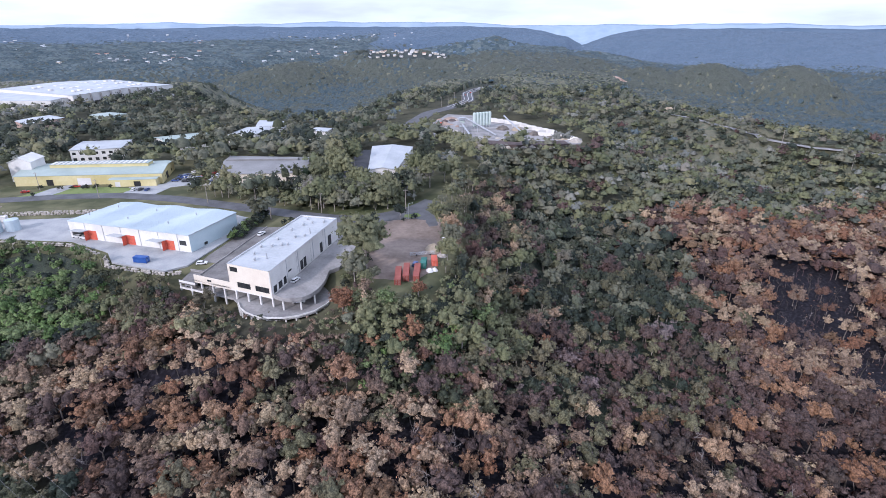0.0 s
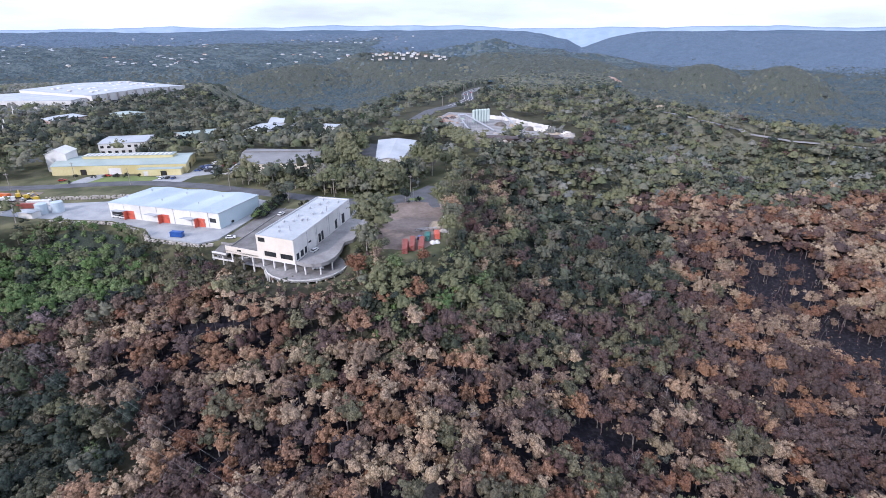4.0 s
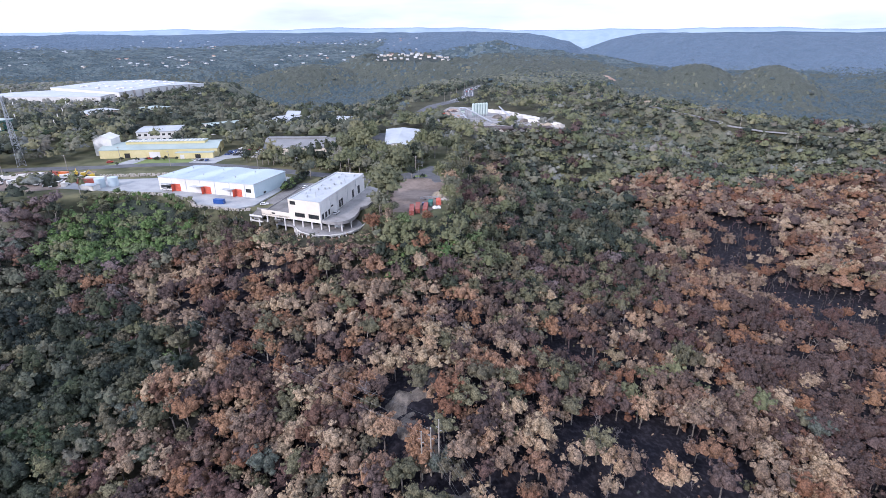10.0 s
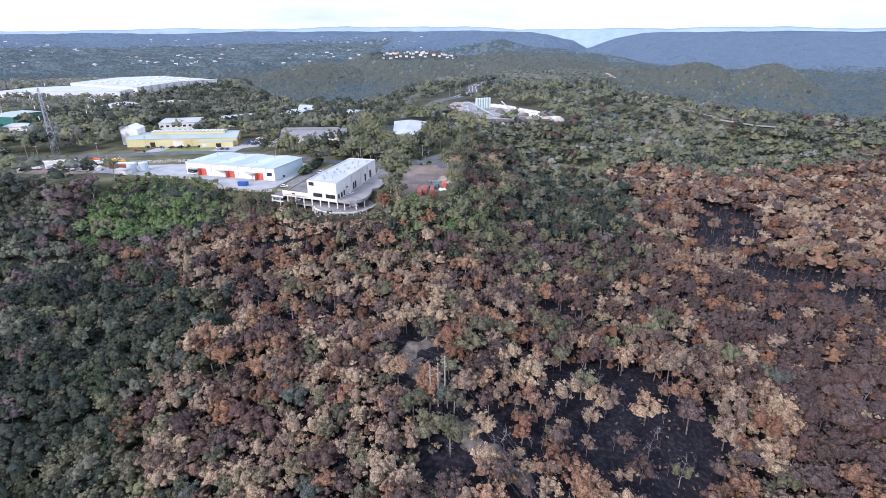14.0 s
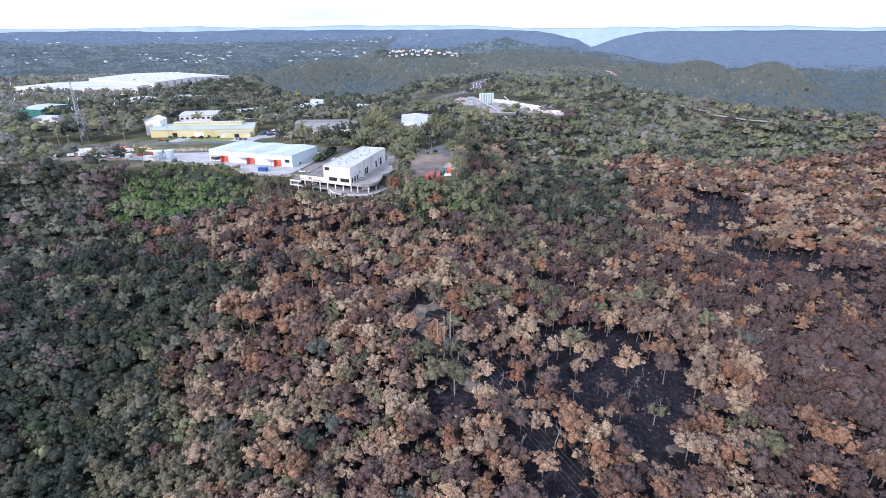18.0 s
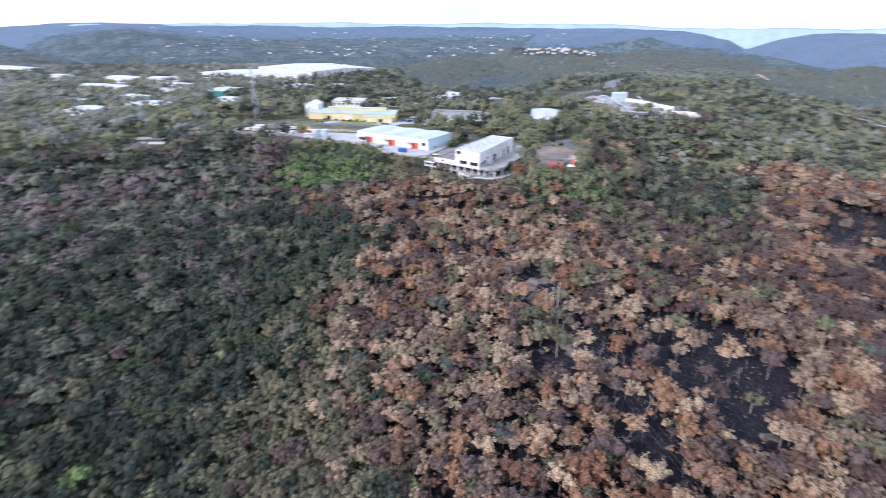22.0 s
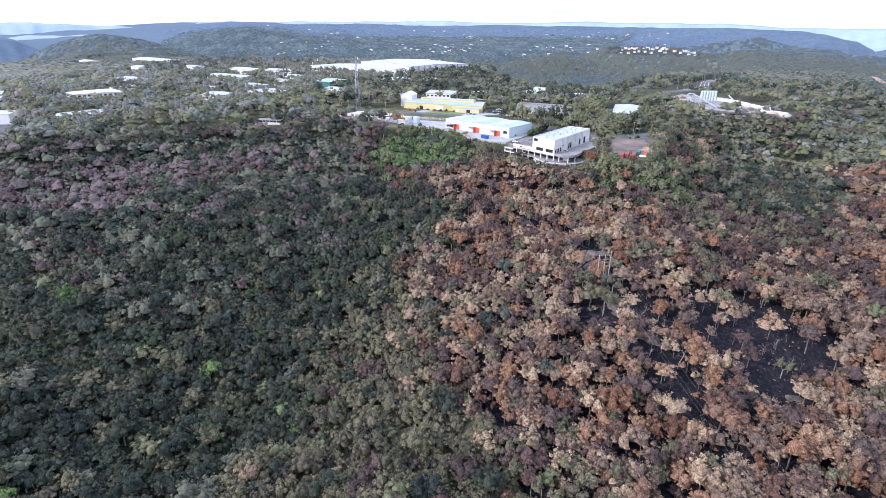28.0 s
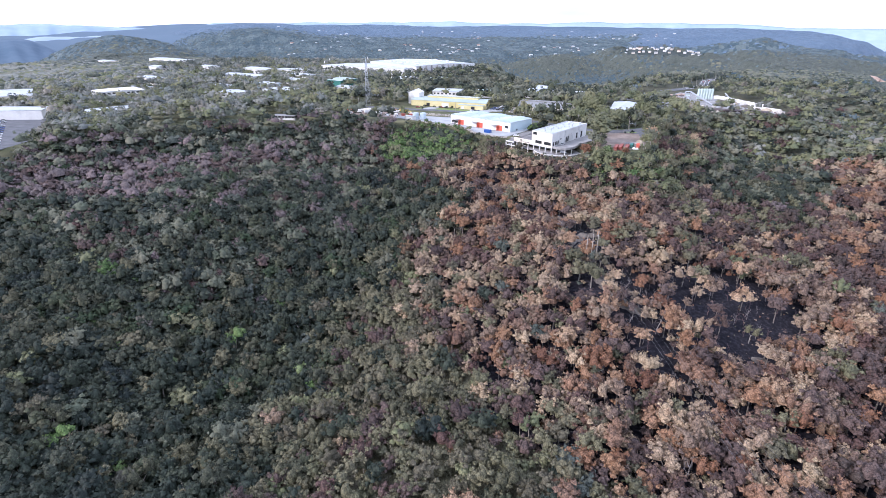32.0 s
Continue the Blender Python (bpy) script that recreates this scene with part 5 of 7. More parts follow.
# ---- vehicles ----
def car(colour, van=False):
    t = thing("van" if van else "car", ("white van with dark windows" if van else colour + " parked car with dark windows"), "van" if van else "car", "parked vehicles")
    bm = bmesh.new()
    prof = ([(-2.2, 0.35), (2.2, 0.35), (2.25, 0.75), (2.15, 0.95), (1.1, 1.02), (-1.7, 1.02), (-2.2, 0.95)] if not van else [(-2.5, 0.35), (2.4, 0.35), (2.45, 1.0), (1.9, 1.25), (-2.5, 1.25)])
    for y in (-0.88, 0.88):
        pass
    a = [bm.verts.new((x, -0.88, z)) for x, z in prof]
    b = [bm.verts.new((x, 0.88, z)) for x, z in prof]
    bm.faces.new(a)
    bm.faces.new(b[::-1])
    for i in range(len(prof)):
        j = (i + 1) % len(prof)
        bm.faces.new((a[j], a[i], b[i], b[j]))
    part("body", bm, PAINT[colour], t)
    x0, x1, x2, x3, top = (-2.0, -1.5, 0.35, 1.05, 1.48) if not van else (-2.5, -2.45, 1.3, 1.9, 2.1)
    low = 1.0 if not van else 1.24
    bm = bmesh.new()
    v = [bm.verts.new(p) for y in (-1, 1) for p in ((x0, y * 0.82, low), (x3, y * 0.82, low), (x2, y * 0.68, top - 0.06), (x1, y * 0.68, top - 0.06))]
    for f in ((0, 1, 2, 3), (7, 6, 5, 4), (1, 5, 6, 2), (4, 0, 3, 7), (3, 2, 6, 7)):
        bm.faces.new([v[i] for i in f])
    part("cabin_glass", bm, M_GLASS if not van else PAINT[colour], t)
    part("roof", box(pose((x1 + x2) / 2, 0, top - 0.06), x2 - x1 + 0.1, 1.42, 0.08), PAINT[colour], t)
    for x in (-1.4, 1.4):
        for y in (-0.8, 0.8):
            part("wheel", tube([(x, y - 0.11, 0.33), (x, y + 0.11, 0.33)], 0.33, 8), M_RUBBER, t)
    return t


CARS = {c: car(c) for c in ("white", "silver", "blue", "red", "black")}
VAN = car("white", True)
used = set()


def park(kind, x, y, turn, z=None):
    ob = VAN if kind == "van" else CARS[kind]
    if z is None:
        z = float(height(np.array([float(x)]), np.array([float(y)]))[0]) + 0.13
    m = pose(x, y, z, 0, 0, turn)
    if kind not in used:
        used.add(kind)
        ob.matrix_basis = m
        return ob
    return copy_thing(ob, m)


park("white", -57.5, 190.5, 70, 0.01)
park("white", -101.0, 207.5, 12, -0.5)
park("van", -54.5, 181.6, 12, LOW + 0.02)
park("silver", -101.5, 196.6, 15, LOW - 0.51)
park("white", -90.0, 194.5, 15, LOW - 0.51)
park("white", -86.0, 240.0, 70, 0.01)
park("white", -170.5, 229.0 + 7, 170, 0.13)
park("white", -166.2, 229.0 + 5.6, 172, 0.13)
r2 = random.Random(11)
for x, y, t in [(-168, 331, 5), (-167.5, 334, 5), (-168, 337.5, 5), (-168.6, 341, 5), (-161, 330, 5), (-160, 334, 5), (-161, 338, 5), (-184, 312, 90), (-180, 312.3, 90), (-176, 312, 95), (-222, 318, 5), (-216, 317, 5),
                (-148, 330, 40), (-145, 334, 60), (-143, 328, 20), (-150, 340, 10), (-146, 345, 70), (-141, 338, 30), (-152, 334, 80), (-245, 307, 20), (-40, 322, 30), (-46, 318, 80), (-160, 346, 10), (-155, 350, 60),
                (35, 705, 80), (30, 745, 85), (38, 770, 70), (44, 806, 60), (262, 622, 110)]:
    park(r2.choice(["white", "white", "silver", "blue", "black", "red"]), x, y, t)
for i in range(13):
    for j in range(8):
        x, y = -440 - i * 9.5 + j * 2.2, -4 + i * 5.6 - j * 9.0 + (j % 2) * 3
        if in_poly([(-570, 60), (-536, 86), (-436, 14), (-424, -10), (-470, -36), (-570, -56)], np.array([x]), np.array([y]))[0] and r2.random() < 0.92:
            park(r2.choice(["white", "white", "silver", "silver", "blue", "black"]), x, y, 35 + r2.uniform(-4, 4))


def container(label, material, x, y, turn, length=6.06, z=0.11, name="shipping_container"):
    t = thing(name, label, "container", "containers on the dirt lot", at=pose(x, y, z, 0, 0, turn))
    part("body", box(pose(0, 0, 0.12), 2.38, length - 0.1, 2.4), material, t)
    for sx in (-1, 1):
        for sy in (-1, 1):
            part("corner_post", box(pose(sx * 1.15, sy * (length / 2 - 0.08), 0), 0.16, 0.16, 2.59), material, t)
        ribs = bmesh.new()
        for k in range(int(length / 0.45)):
            bm_box(ribs, pose(sx * 1.2, -length / 2 + 0.3 + k * 0.45, 0.15), 0.06, 0.2, 2.3)
        part("corrugation", ribs, material, t)
    part("roof", box(pose(0, 0, 2.523), 2.4, length, 0.06), material, t)
    for sx in (-0.58, 0.58):
        d = part("door", box(pose(sx, -length / 2 - 0.03, 0.2), 1.1, 0.06, 2.25), material, t)
        for q in (-0.25, 0.25):
            part("lock_bar", tube([(sx + q, -length / 2 - 0.09, 0.25), (sx + q, -length / 2 - 0.09, 2.4)], 0.03, 5), M_STEEL, d)
    return t


container("rust-red shipping container on bare dirt", M_RUSTRED, -17.6, 192.5, 2, 12.2)
container("rust-red shipping container beside another one", M_RUSTRED, -14.6, 196.0, 1, 12.2)
container("rust-red shipping container at the lot's edge", M_RUSTRED, -10.4, 195.5, -1, 12.2)
container("dark green shipping container on the dirt lot", M_TEAL, -8.0, 204.5, -4)
container("bright red shipping container on the dirt lot", M_RED, -3.6, 207.0, 4)
container("dark blue skip bin at the yard's edge", M_BLUE, -126.5, 208.4, 80, 6.0, 0.13, "skip_bin")
for k, (x, y, r, h, lab) in enumerate(((-4.0, 221.5, 4.6, 2.6, "heap of pale brush and timber"), (-0.5, 215, 2.4, 1.2, "pile of pale scrap"), (-5.5, 199.5, 1.8, 1.4, "pile of bagged white refuse"), (-3.4, 200.5, 1.6, 1.1, "pile of bagged white refuse"))):
    heap("scrap_heap", lab, "scrap", x, y, r, h, (M_SAND, M_ROCK, M_WHITE, M_WHITE)[k], 80 + k, 12)
t = thing("crane_boom", "long pale lattice boom lying across the lot", "machine", at=pose(-9.5, 215.5, 0.12, 0, 0, 12))
for y_ in (-0.45, 0.45):
    for z_ in (0.5, 1.4):
        part("chord", tube([(-5, y_, z_), (6, y_, z_)], 0.09, 5), M_STEEL, t)
for k in range(10):
    part("lacing", tube([(-5 + k * 1.1, -0.45, 0.5 + 0.9 * (k % 2)), (-3.9 + k * 1.1, -0.45, 1.4 - 0.9 * (k % 2))], 0.06, 4), M_STEEL, t)
part("cradle", box(pose(-2, 0, 0), 0.5, 1.4, 0.5), M_DARK, t)
part("cradle", box(pose(4, 0, 0), 0.5, 1.4, 0.5), M_DARK, t)
park("blue", -11.6, 205.2, 80)
park("white", 0.5, 232, 95)
t = thing("concrete_mixer_truck", "red and white concrete truck parked at the works", "truck", at=pose(-4, 520, 0.12, 0, 0, 60))
part("chassis", box(pose(0, 0, 0.6), 8, 2.4, 0.5), M_DARK, t)
part("cab", box(pose(3.2, 0, 1.1), 1.9, 2.4, 2.2), M_RED, t)
part("drum", tube([(-3.6, 0, 3.4), (-1.0, 0, 2.8), (1.8, 0, 2.2)], [0.6, 1.5, 0.8], 12), M_RED, t)
for x in (-2.8, -1.6, 2.8):
    for y in (-1.1, 1.1):
        part("wheel", tube([(x, y - 0.15, 0.5), (x, y + 0.15, 0.5)], 0.5, 10), M_RUBBER, t)
# storage yard west of the factory
def tip_truck(label, colour, x, y, turn):
    t = thing("truck", label, "truck", "trucks in the storage yard", at=pose(x, y, 0.12, 0, 0, turn))
    part("chassis", box(pose(0, 0, 0.55), 8.0, 2.2, 0.4), M_DARK, t)
    cab = part("cab", box(pose(3.1, 0, 0.95), 1.8, 2.3, 2.1), colour, t)
    part("windscreen", box(pose(4.02, 0, 1.9), 0.06, 2.0, 0.9), M_GLASS, cab)
    part("load_body", box(pose(-1.1, 0, 0.96), 5.8, 2.4, 2.3), M_WHITE, t, "white load body")
    for x_ in (-3.0, -1.9, 2.9):
        for y_ in (-1.0, 1.0):
            part("wheel", tube([(x_, y_ - 0.14, 0.5), (x_, y_ + 0.14, 0.5)], 0.5, 10), M_RUBBER, t)


def digger(x, y, turn):
    t = thing("excavator", "yellow excavator parked in the dirt yard", "excavator", "machines in the yard", at=pose(x, y, 0.12, 0, 0, turn))
    for y_ in (-1.1, 1.1):
        part("track", box(pose(0, y_, 0), 3.6, 0.6, 0.8), M_RUBBER, t)
    cab = part("cab", box(pose(-0.3, 0, 0.82), 2.6, 2.3, 1.9), PAINT["yellow"], t)
    part("window", box(pose(0.99, 0.5, 1.6), 0.06, 0.9, 0.9), M_GLASS, cab)
    part("boom", tube([(1.0, 0, 1.6), (3.4, 0, 3.8), (5.4, 0, 1.2)], [0.3, 0.28, 0.2], 5), PAINT["yellow"], t)
    part("bucket", box(pose(5.4, 0, 0.5), 0.9, 1.1, 0.8), M_DARK, t)


for x, y, turn in ((-276, 262, 20), (-262, 250, 105), (-257, 248, 110), (-272, 249, 60), (-283, 247, 15), (-247, 262, 30)):
    tip_truck("white box truck parked on brown dirt", PAINT["white"], x, y, turn)
for x, y, turn in ((-240, 268, 40), (-232, 264, 200), (-247, 271, 120), (-252, 262, 300)):
    digger(x, y, turn)
for x, y, turn, ln, mt, lab in ((-291, 250, 95, 12.2, M_RED, "long red storage container in the dirt yard"), (-284, 262, 92, 12.2, M_WHITE, "long white site cabin in the dirt yard"), (-270, 268, 85, 6.06, M_WHITE, "white site cabin in the dirt yard"),
                                (-255, 271, 80, 6.06, PAINT["orange"], "orange storage container in the dirt yard"), (-262, 272, 75, 6.06, M_RUSTRED, "rust-red storage container in the dirt yard"), (-228, 252, 95, 12.2, M_RUSTRED, "rust-red storage container beside the tanks"),
                                (-226, 258, 95, 12.2, M_WHITE, "white storage container beside the tanks"), (-288, 241, 15, 6.06, M_WHITE, "white site cabin at the yard's edge"), (-238, 246, 10, 6.06, M_WHITE, "white site cabin at the yard's edge")):
    container(lab, mt, x, y, turn, ln, 0.12, "storage_container")
for k in range(26):
    x, y = r2.uniform(-294, -238), r2.uniform(242, 276)
    if k % 3:
        park(r2.choice(["white", "silver", "white", "van", "white"]), x, y, r2.uniform(0, 180))
    else:
        heap("earth_mound", "small heap of stored rubble", "heap", x, y, 2.2, 1.2, (M_ROCK, M_DARK, M_SAND)[k % 3], 100 + k, 9)
# wrecks and scrap beside the grey warehouse
for k in range(34):
    x, y = r2.uniform(-167, -141), r2.uniform(322, 362)
    if in_poly([(-154, 322), (-139, 322), (-150, 360), (-168, 364), (-167, 343)], np.array([x]), np.array([y]))[0]:
        park(r2.choice(["white", "white", "silver", "blue", "black", "red"]), x, y, r2.uniform(0, 180))
for k in range(9):
    heap("scrap_heap", "jumbled heap of pale scrap metal", "scrap", r2.uniform(-152, -142), r2.uniform(322, 342), 2.4, 1.7, (M_STEEL, M_WHITE, M_DARK)[k % 3], 140 + k, 9)
for k in range(10):
    park(r2.choice(["white", "white", "silver", "black"]), -128 + 9 * k + r2.uniform(-2, 2), 316 + r2.uniform(-3, 2), r2.uniform(70, 110))
tank = thing("water_tank", "pair of pale blue steel water tanks by the yard", "tank")
for x, y in ((-214, 243), (-207.5, 246)):
    part("tank", tube([(x, y, 0.12), (x, y, 5.5), (x, y, 6.1)], [3.0, 3.0, 0.5], 16), M_ROOFBLUE, tank)
hall_at("site_shed", "white site shed beside the water tanks", [(-222, 236), (-213, 234), (-211.5, 238.4), (-220.5, 240.6)], 3.0, M_WHITE, M_ROOF, 0.4, 0, 2.0)
# sandstone boulders that hold the yard's edges
BLOCK_RNG = random.Random(5)


def boulder_mesh(seed):
    rr = random.Random(seed)
    bm = bmesh.new()
    bmesh.ops.create_icosphere(bm, subdivisions=1, radius=0.6)
    for v in bm.verts:
        v.co = Vector((v.co.x * 1.2, v.co.y * 0.9, v.co.z * 0.75)) * rr.uniform(0.8, 1.2)
    return mesh_of("boulder", bm, M_ROCK)


BOULDERS = [boulder_mesh(k) for k in range(4)]
for lab, line, per, rows_ in (("sandstone boulder wall behind the factory", [(-228, 266), (-170, 272)], 1.5, 3), ("sandstone boulder edge of the yard", [(-205, 231), (-170, 228), (-147, 216), (-139, 205), (-113, 197.5), (-105, 199)], 1.6, 2)):
    wall = thing("boulder_wall", lab, "boulders")
    for a, b in zip(line, line[1:]):
        n = max(1, int(math.hypot(b[0] - a[0], b[1] - a[1]) / per))
        for i in range(n):
            for j in range(rows_):
                p = lerp2(a, b, (i + BLOCK_RNG.uniform(0.2, 0.8)) / n)
                s = 0.0 if per < 1.6 else -1.0
                o = part("boulder", BOULDERS[BLOCK_RNG.randrange(4)], None, wall)
                o.matrix_basis = pose(p[0] + BLOCK_RNG.uniform(-0.5, 0.5), p[1] + s * 0.4 * j + (0.5 * j if s == 0 else 0), 0.2 + (0.6 * j if s == 0 else -0.7 * j), 0, 0, BLOCK_RNG.uniform(0, 360)) @ Matrix.Scale(BLOCK_RNG.uniform(0.8, 1.4), 4)


# ---- the lattice mast and the poles ----
def lattice_mast(x, y, h, label):
    t = thing("lattice_mast", label, "mast", at=pose(x, y, 0.1))
    def corner(i, z):
        r = 2.6 * (1 - z / h) + 0.55
        a = math.tau * i / 3 + 0.4
        return Vector((r * math.cos(a), r * math.sin(a), z))
    n = 13
    for i in range(3):
        part("leg", tube([corner(i, h * k / n) for k in range(n + 1)], 0.17, 5), M_STEEL, t)
    for k in range(n):
        z0, z1 = h * k / n, h * (k + 1) / n
        for i in range(3):
            j = (i + 1) % 3
            part("brace", tube([corner(i, z0), corner(j, z1)], 0.09, 4), M_STEEL, t)
            part("brace", tube([corner(j, z0), corner(i, z1)], 0.09, 4), M_STEEL, t)
            part("girt", tube([corner(i, z1), corner(j, z1)], 0.08, 4), M_STEEL, t)
    for z in (h - 1.5, h - 9, h - 17):
        for i in range(6):
            a = math.tau * i / 6
            c = corner(0, z).length + 0.5
            part("antenna", box(pose(c * math.cos(a), c * math.sin(a), z - 1.2), 0.35, 0.35, 2.4), M_WHITE, t)
    part("whip", tube([(0, 0, h - 0.5), (0, 0, h + 3)], 0.06, 5), M_STEEL, t)
    return t


lattice_mast(-303, 297, 48.5, "tall galvanised lattice telecom mast with panel antennas")


def pole(label, x, y, h, arms=1, lean=0.0, name="power_pole"):
    z = float(height(np.array([float(x)]), np.array([float(y)]))[0])
    t = thing(name, label, "pole", at=pose(x, y, z, 0, lean))
    part("post", tube([(0, 0, -0.5), (0, 0, h)], [0.22, 0.14], 7), M_TIMBER, t)
    for k in range(arms):
        a = part("crossarm", box(pose(0, -0.2, h - 0.8 - 1.2 * k), 2.4, 0.14, 0.16), M_TIMBER, t)
        for s in (-1.0, 0.0, 1.0):
            part("insulator", tube([(s, -0.2, h - 0.64 - 1.2 * k), (s, -0.2, h - 0.35 - 1.2 * k)], 0.06, 6), M_WHITE, a)
    return t


for x, y in ((-130, 287), (-196, 297), (-262, 285), (-64, 272), (-20, 278), (-240, 312), (-300, 275), (14, 690), (22, 660), (6, 650), (-2, 642), (46, 735), (28, 780), (-318, 315), (-312, 280), (300, 480), (250, 600), (210, 700), (330, 430)):
    pole("weathered timber power pole beside the road", x, y, 11.0 if x < 200 else 14.0)
lamp = thing("street_lamp", "grey street lamp with an outreach arm beside the dirt lot", "street lamp", at=pose(-17.5, 262, 0.1))
part("post", tube([(0, 0, 0), (0, 0, 8)], [0.12, 0.08], 6), M_STEEL, lamp)
part("arm", tube([(0, 0, 8), (1.6, 0, 8.5)], 0.06, 5), M_STEEL, lamp)
part("lantern", box(pose(2.0, 0, 8.4), 0.8, 0.3, 0.15), M_WHITE, lamp)
# three tall poles of the power line on the burnt spur, with their stays and wires
TALL = [(-6.1, 38.5, 18.3), (-3.5, 39.6, 18.6), (-1.2, 40.6, 20.6)]
tops = []
for x, y, h in TALL:
    z = -31.2
    t = thing("power_pole", "tall pale timber transmission pole on the burnt spur", "pole", "poles of the power line", at=pose(x, y, z))
    part("post", tube([(0, 0, -2.5), (0, 0, h)], [0.26, 0.17], 8), M_TIMBER, t)
    for dz, s in ((-2.6, -1), (-4.0, 1)):
        arm = part("strut_insulator", tube([(0, 0, h + dz), (s * 0.75, -0.2, h + dz + 0.35)], [0.07, 0.10], 6), M_STEEL, t)
    part("pole_cap", tube([(0, 0, h - 0.02), (0, 0, h + 0.15)], [0.2, 0.1], 8), M_STEEL, t)
    tops.append((x, y, z + h))


def wire(a, b, sag):
    pts = []
    for k in range(13):
        s = k / 12
        p = Vector(a).lerp(Vector(b), s)
        pts.append((p.x, p.y, p.z - sag * 4 * s * (1 - s)))
    return tube(pts, 0.022, 3)


EAST_END, WEST_END = [(98, -166, -14), (103, -163, -14), (108, -160, -14)], [(-288, 210, 12), (-285, 214, 12), (-282, 218, 12)]
for k, (x, y, z) in enumerate(tops):
    for dz in (-0.3, -2.2):
        tagged(part("power_line", wire((x, y, z + dz), (EAST_END[k][0], EAST_END[k][1], EAST_END[k][2] + dz), 5.0), M_WIRE), "thin sagging power line cable over the burnt trees", "cable", "cables of the power line")
        if dz > -1:
            tagged(part("power_line", wire((x, y, z + dz), (WEST_END[k][0], WEST_END[k][1], WEST_END[k][2] + dz), 7.0), M_WIRE), "thin sagging power line cable over the green gully", "cable", "cables of the power line")
for k, (x, y, z) in enumerate(WEST_END + EAST_END):
    pole("timber power pole at the end of the span", x, y, z - float(height(np.array([float(x)]), np.array([float(y)]))[0]) + 0.3)
# rock shelves bared round the poles
def rock_patch(label, x, y, rx, ry, turn, h, material, seed, n=22):
    """Bare rock that breaks through the ground along a ragged edge, in ledges and cracks."""
    c, s = math.cos(turn), math.sin(turn)
    bm = bmesh.new()
    us = np.linspace(-1, 1, n)
    grid = []
    for v in us:
        row = []
        for u in us:
            px, py = x + u * rx * c - v * ry * s, y + u * rx * s + v * ry * c
            e = noise.fractal(Vector((px * 0.16 + seed, py * 0.16, seed)), 1.0, 2.0, 5)
            step = math.floor(noise.noise(Vector((px * 0.22, py * 0.22, seed + 9.0))) * 5) / 5
            row.append((px, py, h * (0.55 + 1.1 * e + 0.55 * step) - 1.5 * h * (u * u + v * v) ** 1.3))
        grid.append(row)
    zs = height(np.array([[p[0] for p in r_] for r_ in grid]), np.array([[p[1] for p in r_] for r_ in grid]))
    vs = [[bm.verts.new((p[0], p[1], float(zs[i][j]) + p[2])) for j, p in enumerate(row)] for i, row in enumerate(grid)]
    for i in range(n - 1):
        for j in range(n - 1):
            bm.faces.new((vs[i][j], vs[i][j + 1], vs[i + 1][j + 1], vs[i + 1][j]))
    return tagged(part("rock_shelf", bm, material), label, "rock")


for k, (x, y, r, h, q, tr) in enumerate(((-13, 68, 9, 1.4, 0.6, 0.5), (-8, 56, 8, 1.6, 0.7, -0.4), (-4, 46, 7, 1.2, 0.8, 0.3), (-16, 60, 6, 1.2, 0.6, 1.0), (12, 24, 9, 1.0, 0.55, -0.4), (4, 30, 6, 1.0, 0.7, 0.2), (20, 16, 6, 0.9, 0.6, -0.6), (-5, 80, 7, 1.1, 0.6, 0.8), (78, 8, 4, 0.9, 0.7, 0.2))):
    rock_patch("bare grey rock shelf on the burnt spur", x, y, r * 1.35, r * 1.35 * max(q, 0.6), tr, h, M_GREYROCK, 3.7 * k)

# ---- trees ----
TREE_RNG = np.random.default_rng(3)


OCT_V = np.array([(1, 0, -0.2), (0.31, 0.95, -0.2), (-0.81, 0.59, -0.2), (-0.81, -0.59, -0.2), (0.31, -0.95, -0.2), (0, 0, 1.0), (0, 0, -0.7)])
OCT_F = np.array([(0, 1, 5), (1, 2, 5), (2, 3, 5), (3, 4, 5), (4, 0, 5), (1, 0, 6), (3, 2, 6), (0, 4, 6)])


def turned(rng, V):
    a = rng.uniform(0, math.tau)
    c, s = math.cos(a), math.sin(a)
    return V @ np.array([(c, s, 0), (-s, c, 0), (0, 0, 1)])


CAP_V = np.array([(math.cos(a), math.sin(a), -0.35) for a in np.arange(5) * math.tau / 5] + [(0, 0, 0.9)])
CAP_F = np.array([(i, (i + 1) % 5, 5) for i in range(5)])


def sprays(rng, c, rad, per, leaf):
    """Loose leaves that stand out of a clump, as triangles."""
    d = rng.normal(size=(per, 3))
    d[:, 2] = np.abs(d[:, 2]) * 0.8 - 0.2
    d /= np.linalg.norm(d, axis=1)[:, None]
    m = c + d * rad * rng.uniform(0.55, 1.3, (per, 1)) * np.array([1, 1, 0.9])
    w = d + rng.normal(size=(per, 3)) * 0.55 + np.array([0, 0, 0.25])
    u = np.cross(w, rng.normal(size=(per, 3)))
    u /= np.linalg.norm(u, axis=1)[:, None] + 1e-9
    v = np.cross(w / np.linalg.norm(w, axis=1)[:, None], u)
    s = leaf * rng.uniform(0.55, 1.35, (per, 1))
    return np.stack([m - u * s, m + u * s * 0.8 - v * s * 0.55, m + v * s], 1).reshape(-1, 3)


